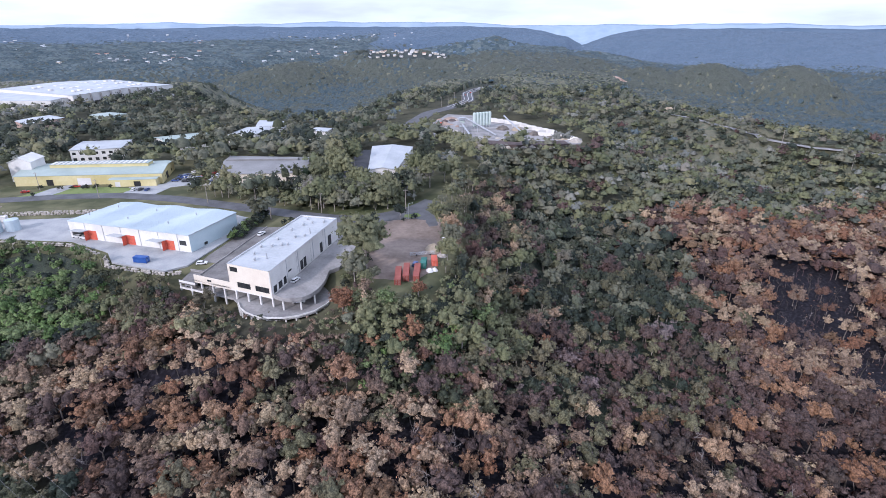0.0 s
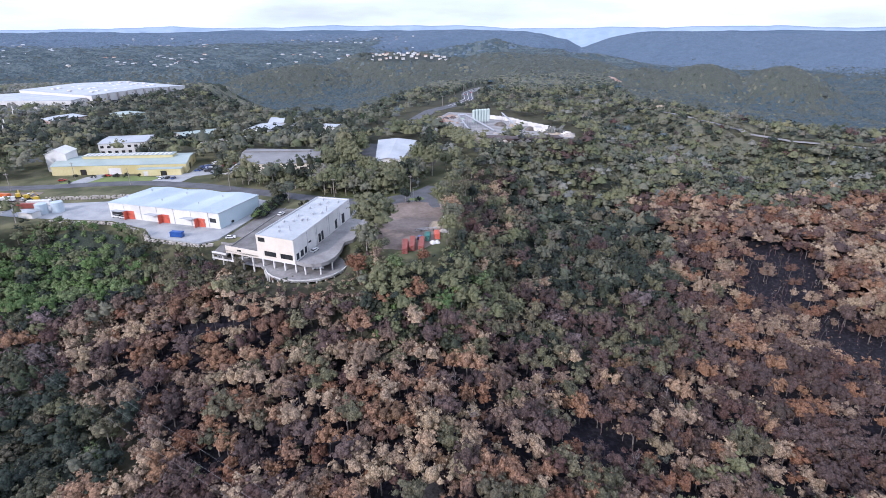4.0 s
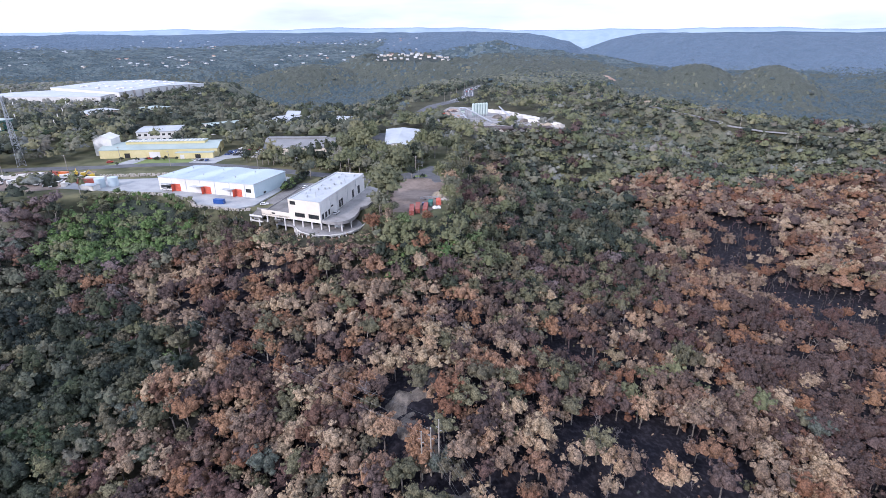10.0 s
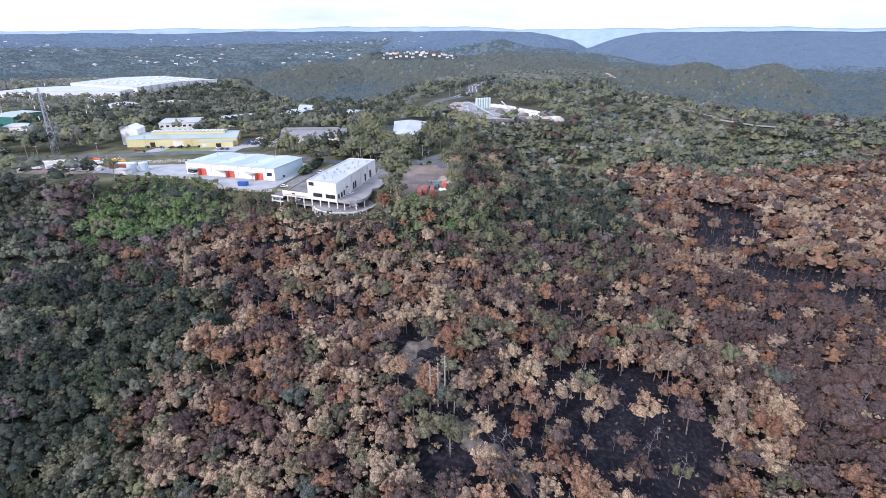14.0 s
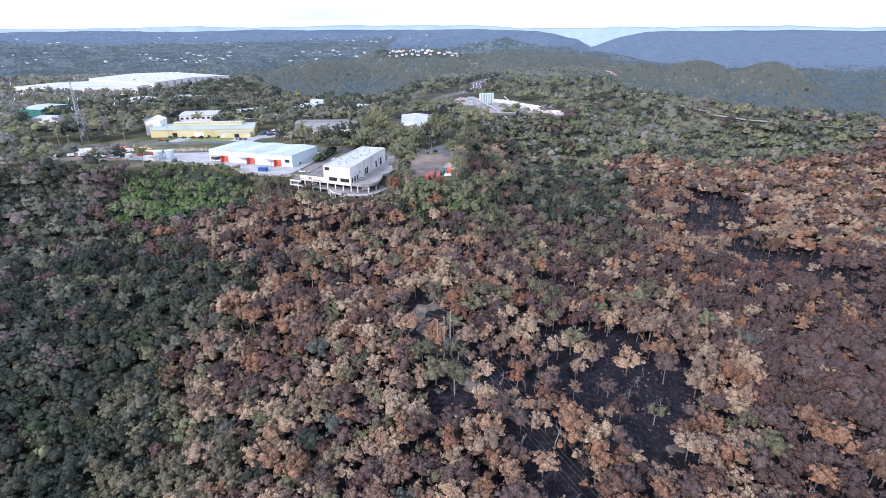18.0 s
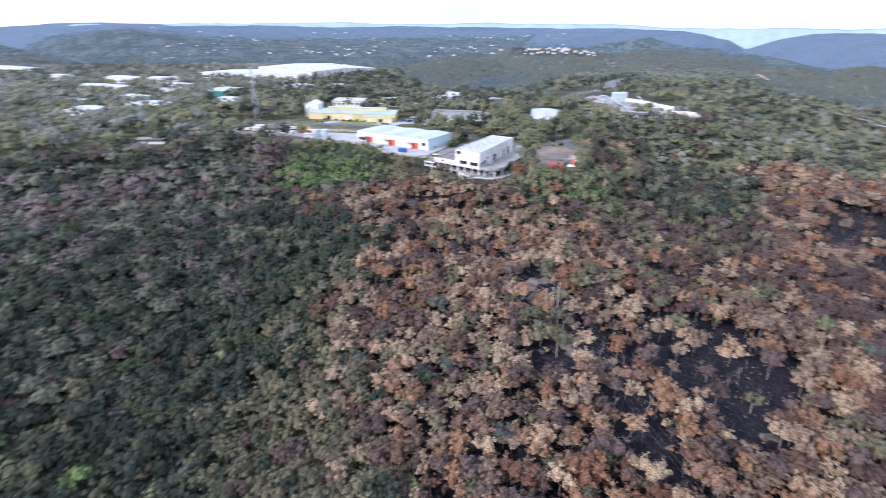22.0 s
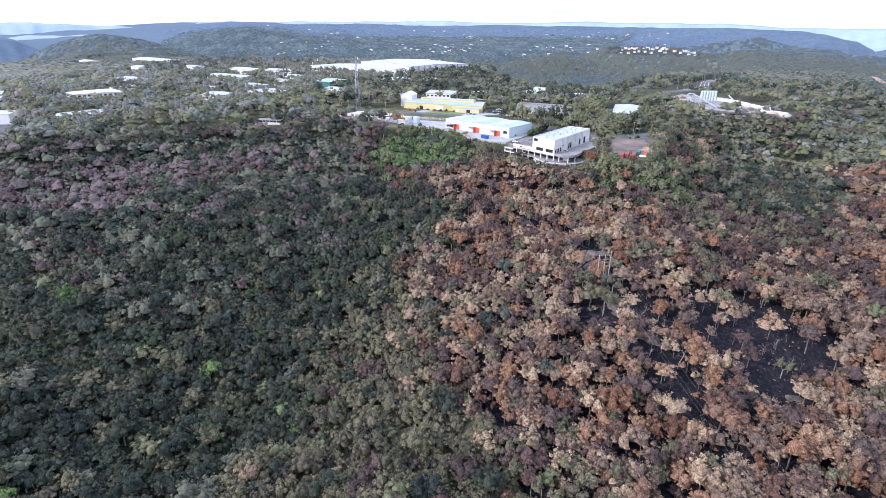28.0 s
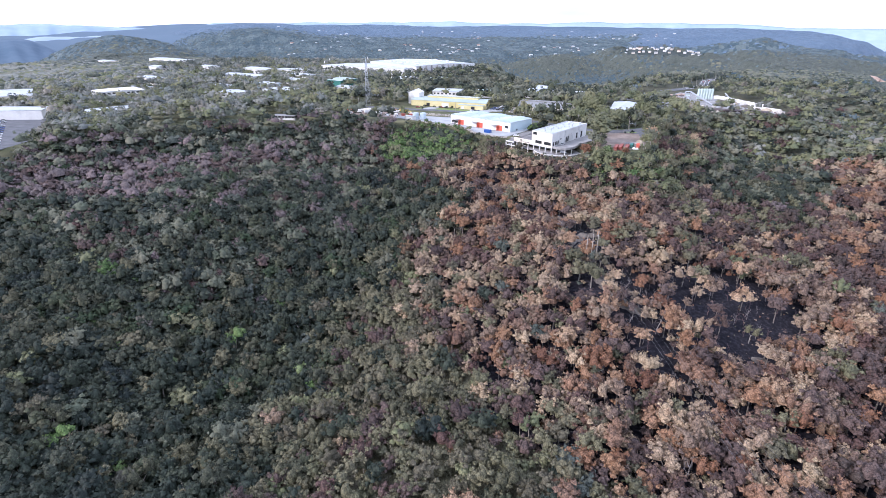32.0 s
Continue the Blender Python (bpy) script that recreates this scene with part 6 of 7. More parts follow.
def leaf_cloud(rng, clumps, per, leaf, R, H, low=0.2, base=(OCT_V, OCT_F), swell=1.0):
    """One crown as triangles: a ragged dome of leafy clumps round the limb ends, with loose sprays of leaves standing out of them."""
    V, F, centres, n = [], [], [], 0
    for k in range(clumps):
        a, q = rng.uniform(0, math.tau), math.sqrt((k + rng.uniform(0, 1)) / clumps)
        r = R * 0.80 * q
        z = H * (low + (0.86 - low) * (1 - 0.72 * q * q) * rng.uniform(0.62, 1.0))
        c = np.array((r * math.cos(a), r * math.sin(a), z))
        rad = R * rng.uniform(0.21, 0.34) * swell
        centres.append(tuple(c))
        P = turned(rng, base[0]) * rng.uniform(0.6, 1.25, (len(base[0]), 1)) * rad * (0.86 if per else 1.0) * np.array([1.0, 1.0, 0.74])
        V.append(P + c)
        F.append(base[1] + n)
        n += len(P)
        if per:
            V.append(sprays(rng, c, rad, per, leaf))
            F.append(np.arange(per * 3).reshape(-1, 3) + n)
            n += per * 3
    return np.concatenate(V), np.concatenate(F), centres


DOME_V = np.array([(math.cos(a), math.sin(a), -0.45) for a in np.arange(6) * math.tau / 6] + [(0.80 * math.cos(a + 0.5), 0.80 * math.sin(a + 0.5), 0.42) for a in np.arange(6) * math.tau / 6] + [(0, 0, 0.92)])
DOME_F = np.array([f for i in range(6) for f in ((i, (i + 1) % 6, 6 + i), ((i + 1) % 6, 6 + (i + 1) % 6, 6 + i), (6 + i, 6 + (i + 1) % 6, 12))])
DOME = (DOME_V, DOME_F)


def gum_crown(rng, boughs, clumps, per, leaf, R, H):
    """One crown as triangles: a few leafy boughs, each a dense rounded mound set with clumps and loose leaves."""
    V, F, centres, n = [], [], [], 0
    a0 = rng.uniform(0, math.tau)
    for j in range(boughs):
        a = a0 + j * 2.4 + rng.normal() * 0.3
        q = 0.0 if boughs == 1 else rng.uniform(0.34, 0.52)
        rb = R * (0.92 if boughs == 1 else rng.uniform(0.44, 0.64))
        b = np.array((R * q * math.cos(a), R * q * math.sin(a), H * rng.uniform(0.56, 0.78)))
        tall = H * rng.uniform(0.23, 0.33)
        centres.append(tuple(b))
        V.append(turned(rng, DOME_V) * rng.uniform(0.7, 1.08, (len(DOME_V), 1)) * np.array([rb * 0.74, rb * 0.74, tall * 0.92]) + b)
        F.append(DOME_F + n)
        n += len(DOME_V)
        for k in range(clumps):
            t, z = k * 2.4 + rng.uniform(0, 0.8), 1.0 - 1.30 * (k + rng.uniform(0.1, 0.9)) / clumps
            w = math.sqrt(max(0.0, 1 - z * z))
            c = b + np.array((rb * w * math.cos(t), rb * w * math.sin(t), tall * z)) * rng.uniform(0.70, 1.14)
            rad = rb * rng.uniform(0.26, 0.46)
            V.append(turned(rng, CAP_V) * rng.uniform(0.6, 1.15, (len(CAP_V), 1)) * rad * np.array([1, 1, 0.9]) + c)
            F.append(CAP_F + n)
            n += len(CAP_V)
            V.append(sprays(rng, c, rad * 1.15, per, leaf))
            F.append(np.arange(per * 3).reshape(-1, 3) + n)
            n += per * 3
    return np.concatenate(V), np.concatenate(F), centres


def wood_of(rng, H, centres, limbs, twigs=0, r0=0.24):
    """Trunk and limbs, as quads."""
    V, F = [], []

    def bar(p, q, ra, rb, sides):
        p, q = np.array(p, float), np.array(q, float)
        w = (q - p) / np.linalg.norm(q - p)
        u = np.cross(w, (0.3, 0.9, 0.2))
        u /= np.linalg.norm(u)
        v = np.cross(w, u)
        base = len(V)
        for c, r in ((p, ra), (q, rb)):
            for i in range(sides):
                a = math.tau * i / sides
                V.append(c + r * (math.cos(a) * u + math.sin(a) * v))
        for i in range(sides):
            j = (i + 1) % sides
            F.append((base + i, base + j, base + sides + j, base + sides + i))
    fork = np.array([rng.uniform(-0.4, 0.4), rng.uniform(-0.4, 0.4), H * 0.42])
    bar((0, 0, -1.2), fork, r0, r0 * 0.7, 5)
    order = sorted(centres, key=lambda c: -c[2])
    for c in order[:limbs]:
        c = np.array(c)
        mid = fork + (c - fork) * 0.5 + np.array([0, 0, -0.25])
        bar(fork, mid, r0 * 0.5, r0 * 0.32, 4)
        bar(mid, c, r0 * 0.32, r0 * 0.12, 3)
        for _ in range(twigs):
            e = c + rng.normal(size=3) * np.array([1.7, 1.7, 0.9]) + np.array([0, 0, 1.1])
            bar(mid + (c - mid) * rng.uniform(0.2, 0.9), e, r0 * 0.15, r0 * 0.05, 3)
    return np.array(V), np.array(F)


NO_WOOD = (np.zeros((0, 3)), np.zeros((0, 4), int))


def variants(seed, count, boughs, clumps, per, leaf, limbs, R=4.6, H=10.5):
    out = []
    for k in range(count):
        rng = np.random.default_rng(seed + k)
        V, F, centres = gum_crown(rng, boughs + k % 2, clumps, per, leaf, R * rng.uniform(0.88, 1.1), H)
        out.append(((V, F), wood_of(rng, H, centres, limbs, 2) if limbs else NO_WOOD))
    return out


def plain(seed, count, clumps, R, H, base, swell):
    return [(leaf_cloud(np.random.default_rng(seed + k), clumps, 0, 0.5, R, H, 0.1, base, swell)[:2], NO_WOOD) for k in range(count)]


NEAR = variants(10, 12, 2, 6, 9, 0.40, 3, R=4.4)
MID = variants(40, 8, 1, 5, 6, 0.58, 0, R=4.6)
SMALL = variants(50, 6, 1, 3, 5, 0.62, 0, R=4.4)
FARTWIN = plain(60, 7, 2, 4.6, 9.5, DOME, 2.5)
FARLEAF = [k for k in variants(80, 14, 1, 4, 4, 0.80, 0, R=4.4, H=10.0)[::2]]
SCRUB = plain(95, 5, 2, 4.6, 9.5, DOME, 2.0)


def sites(x0, x1, y0, y1, cell, rng):
    gx_, gy_ = np.meshgrid(np.arange(x0, x1, cell), np.arange(y0, y1, cell))
    x = (gx_ + rng.uniform(-0.42, 0.42, gx_.shape) * cell).ravel()
    y = (gy_ + rng.uniform(-0.42, 0.42, gy_.shape) * cell).ravel()
    return x, y


def clear(x, y):
    keep = np.ones(len(x), bool)
    for poly in KEEP_CLEAR:
        keep &= out_of(poly, x, y) > 2.5
    for foot in FOOTS:
        f = np.array(foot)
        grown = [tuple(q) for q in f]
        d = out_of(grown, x, y)
        keep &= d > (4.0 if f.mean(0)[0] > -400 else 2.5)
        cx, cy = f.mean(0)
        if cy > 600:
            continue
        keep &= ~((out_of(grown, x, y + 9.0) < 3.0) & (TREE_RNG.random(len(x)) < (0.8 if cx > -400 else 0.4)))
        keep &= ~((out_of(grown, x, y + 20.0) < 4.0) & (TREE_RNG.random(len(x)) < (0.7 if cx > -400 else 0.4)))
    for line, w in ((ROAD, 8.5), (HIGHWAY, 15), (EAST_ROAD, 8.5)):
        for a, b in zip(line, line[1:]):
            vx, vy = b[0] - a[0], b[1] - a[1]
            s = np.clip(((x - a[0]) * vx + (y - a[1]) * vy) / (vx * vx + vy * vy), 0, 1)
            keep &= np.hypot(x - a[0] - s * vx, y - a[1] - s * vy) > w
    return keep


BARE = [([(28, 48), (46, 67), (82, 71), (104, 56), (97, 36), (90, 20), (70, -4), (49, 2), (40, 28)], 0.76), ([(195, 299), (230, 290), (228, 252), (196, 232), (163, 220), (177, 258)], 0.90),
        ([(2, 50), (12, 46), (34, 26), (28, 8), (6, 22)], 0.60), ([(-24, 62), (-14, 84), (-2, 84), (2, 44), (-8, 34), (-16, 44)], 0.62), ([(186, 215), (220, 208), (262, 186), (240, 135), (205, 155), (182, 187)], 0.80),
        ([(38, 112), (56, 116), (60, 102), (42, 98)], 0.7), ([(12, 11), (35, 3), (48, -24), (40, -32), (22, -12)], 0.85), ([(-13, 16), (7, 25), (14, 12), (-5, 5)], 0.8), ([(195, 231), (217, 227), (193, 195), (184, 206)], 0.75)]
HOLLOW = [(10, 265), (44, 356), (90, 385), (130, 353), (150, 313), (126, 234), (92, 205), (57, 198), (24, 212)]
BELOW_LOT = [(-36, 166), (-17, 174), (6, 215), (22, 216), (24, 176), (-4, 146), (-32, 148)]
SINGED = [(14, 157), (71, 206), (131, 238), (116, 170), (60, 142)]
STRIP = [(-245, 204), (-211, 218), (-178, 172), (-140, 138), (-150, 128), (-190, 160), (-224, 174)]
DUSTED = [(-420, -30), (-372, 26), (-318, 72), (-292, 136), (-262, 120), (-276, 70), (-300, 0), (-375, -50)]


def stand_of(x, y, rng, patchy=False):
    """Which kind of leaves each tree carries. patchy: neighbours mostly share their kind."""
    n = len(x)
    r = rng.random(n)
    d, z0 = out_of(PLATEAU, x, y), height(x, y)
    xj, yj = x + rng.normal(size=n) * 7, y + rng.normal(size=n) * 7
    west = green_line(yj) + 9 * np.sin(y / 13.0) + rng.normal(size=n) * 5
    brown = brown_line(yj) + 9 * np.sin(y / 11.0 + 1) + rng.normal(size=n) * 9
    drift = waves(x * 1.9 + 30, y * 1.9)
    out = np.where(r < 0.56 + 0.2 * drift, "scorched", np.where(r < 0.76 + 0.1 * drift, "mauve", np.where(r < 0.92, "rust", "singed"))).astype(object)

    drifts = 0.5 + 0.42 * waves(x * 2.3 + 17, y * 2.3)

    def put(mask, *shares):
        edge, q = 0.0, np.clip(drifts + 0.13 * rng.normal(size=n), 0, 0.999) if patchy else rng.random(n)
        for k, s in shares:
            out[mask & (q >= edge) & (q < edge + s)] = k
            edge += s
    put((xj > 36) & (yj > 84), ("mauve", 0.52), ("scorched", 0.26), ("rust", 0.12), ("singed", 0.10))
    put((xj > 112 + 10 * np.sin(y / 30)) & (y < 190), ("mauve", 0.80), ("scorched", 0.08), ("rust", 0.12))
    put(in_poly([(60, 92), (112, 104), (122, 78), (84, 62), (62, 66)], xj, yj), ("scorched", 0.9), ("olive", 0.1))
    put((bell(x, y, -30, 20, 60, 30) > 0.5) | (bell(x, y, 0, 150, 60, 16) > 0.5), ("scorched", 0.52), ("singed", 0.22), ("mauve", 0.26))
    put((x < brown) & (y < 75), ("singed", 0.68), ("olive", 0.05), ("green", 0.12), ("mauve", 0.10), ("scorched", 0.05))
    put((xj > np.interp(y, [190, 225, 276, 343], [108, 128, 147, 146])) & (yj > 188), ("rust", 0.27), ("scorched", 0.53), ("mauve", 0.20))
    put(in_poly(SINGED, xj, yj), ("green", 0.14), ("mauve", 0.46), ("dusty", 0.10), ("singed", 0.30))
    put(in_poly(HOLLOW, xj, yj), ("green", 0.60), ("greygreen", 0.24), ("mauve", 0.09), ("singed", 0.07))
    put((d < 30 + 8 * np.sin(x / 17)) & (d > 0) & (x > -120) & (x < 45) & (y < 420), ("olive", 0.22), ("singed", 0.34), ("scorched", 0.22), ("mauve", 0.12), ("green", 0.10))
    put(in_poly(BELOW_LOT, xj, yj), ("olive", 0.66), ("green", 0.16), ("bright", 0.08), ("rust", 0.04), ("greygreen", 0.06))
    put((yj > 352 + 0.10 * (x - 100) + 9 * np.sin(x / 21)) & (x > 10), ("olive", 0.34), ("greygreen", 0.36), ("green", 0.18), ("hazel", 0.07), ("mauve", 0.05))
    put(x < west, ("green", 0.86), ("greygreen", 0.03), ("singed", 0.08), ("bright", 0.01), ("olive", 0.02))
    put((x < west) & (x + rng.normal(size=n) * 25 < -190) & (y > -60), ("greygreen", 0.26), ("green", 0.56), ("dusty", 0.09), ("mauve", 0.09))
    put(in_poly(DUSTED, xj, yj), ("dusty", 0.55), ("mauve", 0.15), ("greygreen", 0.2), ("green", 0.10))
    put(in_poly(STRIP, xj, yj), ("mauve", 0.45), ("dusty", 0.25), ("rust", 0.15), ("green", 0.15))
    put((x > -218) & (x < -128) & (y > 168) & (y < 230), ("bright", 0.58), ("green", 0.26), ("olive", 0.16))
    put(d <= 0, ("olive", 0.72), ("greygreen", 0.14), ("green", 0.08), ("hazel", 0.06))
    put((d <= 0) & (x + rng.normal(size=n) * 30 < -190), ("olive", 0.36), ("greygreen", 0.34), ("hazel", 0.16), ("green", 0.14))
    # Leaf tones turn bluer with reach: haze painted by distance.
    reach = np.hypot(x, y)
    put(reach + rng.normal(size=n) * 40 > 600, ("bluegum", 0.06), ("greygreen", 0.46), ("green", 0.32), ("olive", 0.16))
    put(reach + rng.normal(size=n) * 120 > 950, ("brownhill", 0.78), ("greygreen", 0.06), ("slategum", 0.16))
    put((x < -60) & (y + rng.normal(size=n) * 12 > 375) & (reach < 1000), ("green", 0.48), ("greygreen", 0.40), ("olive", 0.12))
    # Western trees are lightened by this palette in place of haze.
    put((x < -420) & (y > 60) & (d <= 0), ("hazel", 0.5), ("greygreen", 0.22), ("olive", 0.28))
    put(bell(x, y, -1400, 830, 600, 420) + rng.normal(size=n) * 0.12 > 0.3, ("brownhill", 0.8), ("greygreen", 0.2))
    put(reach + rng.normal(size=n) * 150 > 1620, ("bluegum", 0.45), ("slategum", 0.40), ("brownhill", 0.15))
    # Deep valleys take the slate tone as painted valley shade.
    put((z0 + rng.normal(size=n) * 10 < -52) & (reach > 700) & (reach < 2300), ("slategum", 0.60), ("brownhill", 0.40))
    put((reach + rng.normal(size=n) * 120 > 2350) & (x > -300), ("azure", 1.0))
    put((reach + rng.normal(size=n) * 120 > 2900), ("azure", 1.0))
    return out


def join(shapes, pick, x, y, z, turn, size, tall):
    """One mesh of many copies of the shapes (corners and quads)."""
    VV, FF, TT, base = [], [], [], 0
    for k, (V, F) in enumerate(shapes):
        ids = np.nonzero(pick == k)[0]
        if not len(ids) or not len(V):
            continue
        c, s = np.cos(turn[ids])[:, None], np.sin(turn[ids])[:, None]
        sc, st = size[ids][:, None], (size * tall)[ids][:, None]
        P = np.stack([(V[:, 0] * c - V[:, 1] * s) * sc + x[ids][:, None], (V[:, 0] * s + V[:, 1] * c) * sc + y[ids][:, None], V[:, 2] * st + z[ids][:, None]], -1)
        VV.append(P.reshape(-1, 3))
        FF.append((F[None] + (np.arange(len(ids)) * len(V))[:, None, None] + base).reshape(-1, F.shape[1]))
        TT.append(np.repeat(ids, len(F)))
        base += len(ids) * len(V)
    return np.concatenate(VV), np.concatenate(FF), np.concatenate(TT)


WORDS = dict(azure="hazy blue", singed="singed olive-brown", dusty="dusty pinkish-grey", scorched="scorched tan and brown", mauve="scorched mauve-brown", rust="rust-orange scorched", green="dark green", olive="olive green", greygreen="grey-green", bright="bright green", bluegum="hazed blue-green", slategum="hazed and shaded slate-blue", brownhill="dull brownish", hazel="pale grey-olive")


def plant(x, y, shapes, rng, singles=0, size=(0.85, 1.3), near=None, trunks=True, tag="woods"):
    """Trees at the places given: some that stand singly, the rest one wood for each kind of leaf."""
    kinds_ = stand_of(x, y, rng)
    z = height(x, y)
    n = len(x)
    d = out_of(PLATEAU, x, y)
    big_ = rng.uniform(*size, n) * np.where(rng.random(n) < 0.3, 0.62, 1.0)
    big_ = np.where((d <= 0) & (y < 480) & (x > -420), big_ * 1.22, big_)
    big_ = np.where((y < 90) & (d > 0), big_ * np.where(x < green_line(y), 1.18, 1.08), big_)
    below = (x > -84) & (x < -34) & (y > 138) & (y < 178)
    big_ = np.where(below, np.minimum(big_, np.clip((-4.6 - z) / 9.5, 0.30, 2.0)), big_)
    rim = (d < 26) & (d > 0) & (x > -215) & (x < 12) & (y < 232)
    big_ = np.where(rim, big_ * np.where(x > -34, np.clip(0.5 + d / 30, 0.5, 1.0), np.clip(0.45 + d / 55, 0.45, 1.0)), big_)
    tall, turn, pick, tint = rng.uniform(0.75, 1.08, n), rng.uniform(0, math.tau, n), rng.integers(0, len(shapes), n), rng.random(n)
    alone = np.zeros(n, bool)
    for kind in sorted(set(kinds_)):
        mine = kinds_ == kind
        if singles and near is not None:
            ids = np.nonzero(mine & near)[0]
            ids = rng.permutation(ids)[:singles]
            alone[ids] = True
            protos = {}
            for i in ids:
                k = int(pick[i])
                m = pose(x[i], y[i], z[i], 0, 0, math.degrees(turn[i])) @ Matrix.Diagonal((big_[i], big_[i], big_[i] * tall[i], 1))
                if k not in protos:
                    t = thing("gum_tree", WORDS[kind] + " gum tree with a thin pale trunk", "tree", WORDS[kind] + " gum trees")
                    part("trunk", raw_mesh("trunk", *shapes[k][1], M_BARK if kind in ("green", "olive", "greygreen", "bright", "singed") else M_LIMB), None, t)
                    part("crown", raw_mesh("crown", *shapes[k][0], LEAF[kind]), None, t)
                    t.matrix_basis = m
                    protos[k] = t
                else:
                    o = copy_thing(protos[k], m)
                    o.matrix_basis = m
        rest = mine & ~alone
        if rest.any():
            V, F, T = join([s[0] for s in shapes], pick[rest], x[rest], y[rest], z[rest], turn[rest], big_[rest], tall[rest])
            wood = tagged(new(tag, raw_mesh(tag, V, F, LEAFJ[kind], smooth=not any(shapes is k for k in (NEAR, MID, SMALL, FARLEAF)), tint=tint[rest][T])), WORDS[kind] + " gum woodland crowns on the slopes", "woods", kind="stuff")
            if trunks:
                V, F, T = join([s[1] for s in shapes], pick[rest], x[rest], y[rest], z[rest], turn[rest], big_[rest], tall[rest])
                tagged(part("trunks", raw_mesh("trunks", V, F, M_BARK if kind in ("green", "olive", "greygreen", "bright", "bluegum", "singed") else M_LIMB), None, wood), "thin tree trunks", kind="stuff")


rng1 = np.random.default_rng(21)


def in_reach(x, y):
    """The stretch of country that the walk looks over."""
    return (x > -165 - 1.9 * (y + 180)) & (x < 155 + 0.73 * (y + 20)) & (y > -190 + 0.48 * (x + 136))


# the near slopes
x, y = sites(-500, 330, -190, 80, 5.5, rng1)
d = out_of(PLATEAU, x, y)
keep = ((d > 3) | (x < -380)) & in_reach(x, y) & clear(x, y)
for poly, share in BARE:
    keep &= ~(in_poly(poly, x, y) & (rng1.random(len(x)) < share))
x, y = x[keep], y[keep]
fine = (x > -265 + 0.5 * np.minimum(y, 0)) & (x < 150)
plant(x[fine], y[fine], NEAR, rng1, singles=24, near=(y[fine] < 60) & (x[fine] > -150), size=(0.85, 1.3))
plant(x[~fine], y[~fine], MID, rng1, size=(0.85, 1.3), trunks=False)
# the slopes beyond, and the trees among the halls
x, y = sites(-700, 480, 80, 470, 6.1, rng1)
d = out_of(PLATEAU, x, y)
keep = clear(x, y) & in_reach(x, y) & ((d <= 0) | (d > 1))
keep &= ~((d <= 0) & (rng1.random(len(x)) < 0.58) & ~((x > -150) & (x < -20) & (y > 276) & (y < 324)))
for poly, share in BARE:
    keep &= ~(in_poly(poly, x, y) & (rng1.random(len(x)) < share))
x, y = x[keep], y[keep]
fine = (x > -225) & (x < np.where(y < 290, 232, 60)) & (y < 335)
plant(x[fine], y[fine], NEAR, rng1, singles=9, near=(x[fine] > -220) & (y[fine] > 120))
plant(x[~fine], y[~fine], MID, rng1, size=(1.0, 1.5), trunks=False)
# small scorched trees between the large ones
x, y = sites(-160, 300, -140, 330, 5.0, rng1)
keep = in_reach(x, y) & (x > green_line(y)) & (out_of(PLATEAU, x, y) > 18) & (rng1.random(len(x)) < 0.62)
for poly, share in BARE:
    keep &= ~in_poly(poly, x, y)
plant(x[keep], y[keep], SMALL, rng1, size=(0.34, 0.62), trunks=False)
# thick young growth below the yards
x, y = sites(-215, 26, 138, 232, 4.2, rng1)
d = out_of(PLATEAU, x, y)
keep = clear(x, y) & (d > 2) & (d < 46) & (x > green_line(y) - 40)
far_down = d > 14
plant(x[keep & ~far_down], y[keep & ~far_down], SMALL, rng1, size=(0.34, 0.58), trunks=False)
plant(x[keep & far_down], y[keep & far_down], MID, rng1, size=(0.5, 0.85), trunks=False)
x, y = sites(-112, 22, 140, 205, 2.6, rng1)
keep = clear(x, y) & (out_of(PLATEAU, x, y) > 1.5) & (out_of(PLATEAU, x, y) < 32)
plant(x[keep], y[keep], SMALL, rng1, size=(0.30, 0.50), trunks=False)
# a second storey of smaller trees in the green gully
x, y = sites(-420, -60, -190, 225, 5.4, rng1)
keep = in_reach(x, y) & clear(x, y) & (out_of(PLATEAU, x, y) > 4) & (x < np.maximum(green_line(y), np.where(y < 60, brown_line(y), -999)))
plant(x[keep], y[keep], SMALL, rng1, size=(0.55, 0.9), trunks=False)
# undergrowth between the street and the halls
x, y = sites(-152, -10, 266, 328, 4.2, rng1)
keep = clear(x, y)
plant(x[keep], y[keep], MID, rng1, size=(0.42, 0.75), trunks=False)
# scorched scrub on the charred clearings
for poly, _ in BARE:
    xs, ys = [p[0] for p in poly], [p[1] for p in poly]
    x, y = sites(min(xs), max(xs), min(ys), max(ys), 3.4, rng1)
    keep = in_poly(poly, x, y) & (rng1.random(len(x)) < 0.34)
    plant(x[keep], y[keep], SCRUB, rng1, size=(0.06, 0.17), trunks=False, tag="scrub")
# woods further off
def view_wedge(x, y):
    return (x < 0.86 * (y + 120)) & (x > 36 - 2.05 * (y + 231))


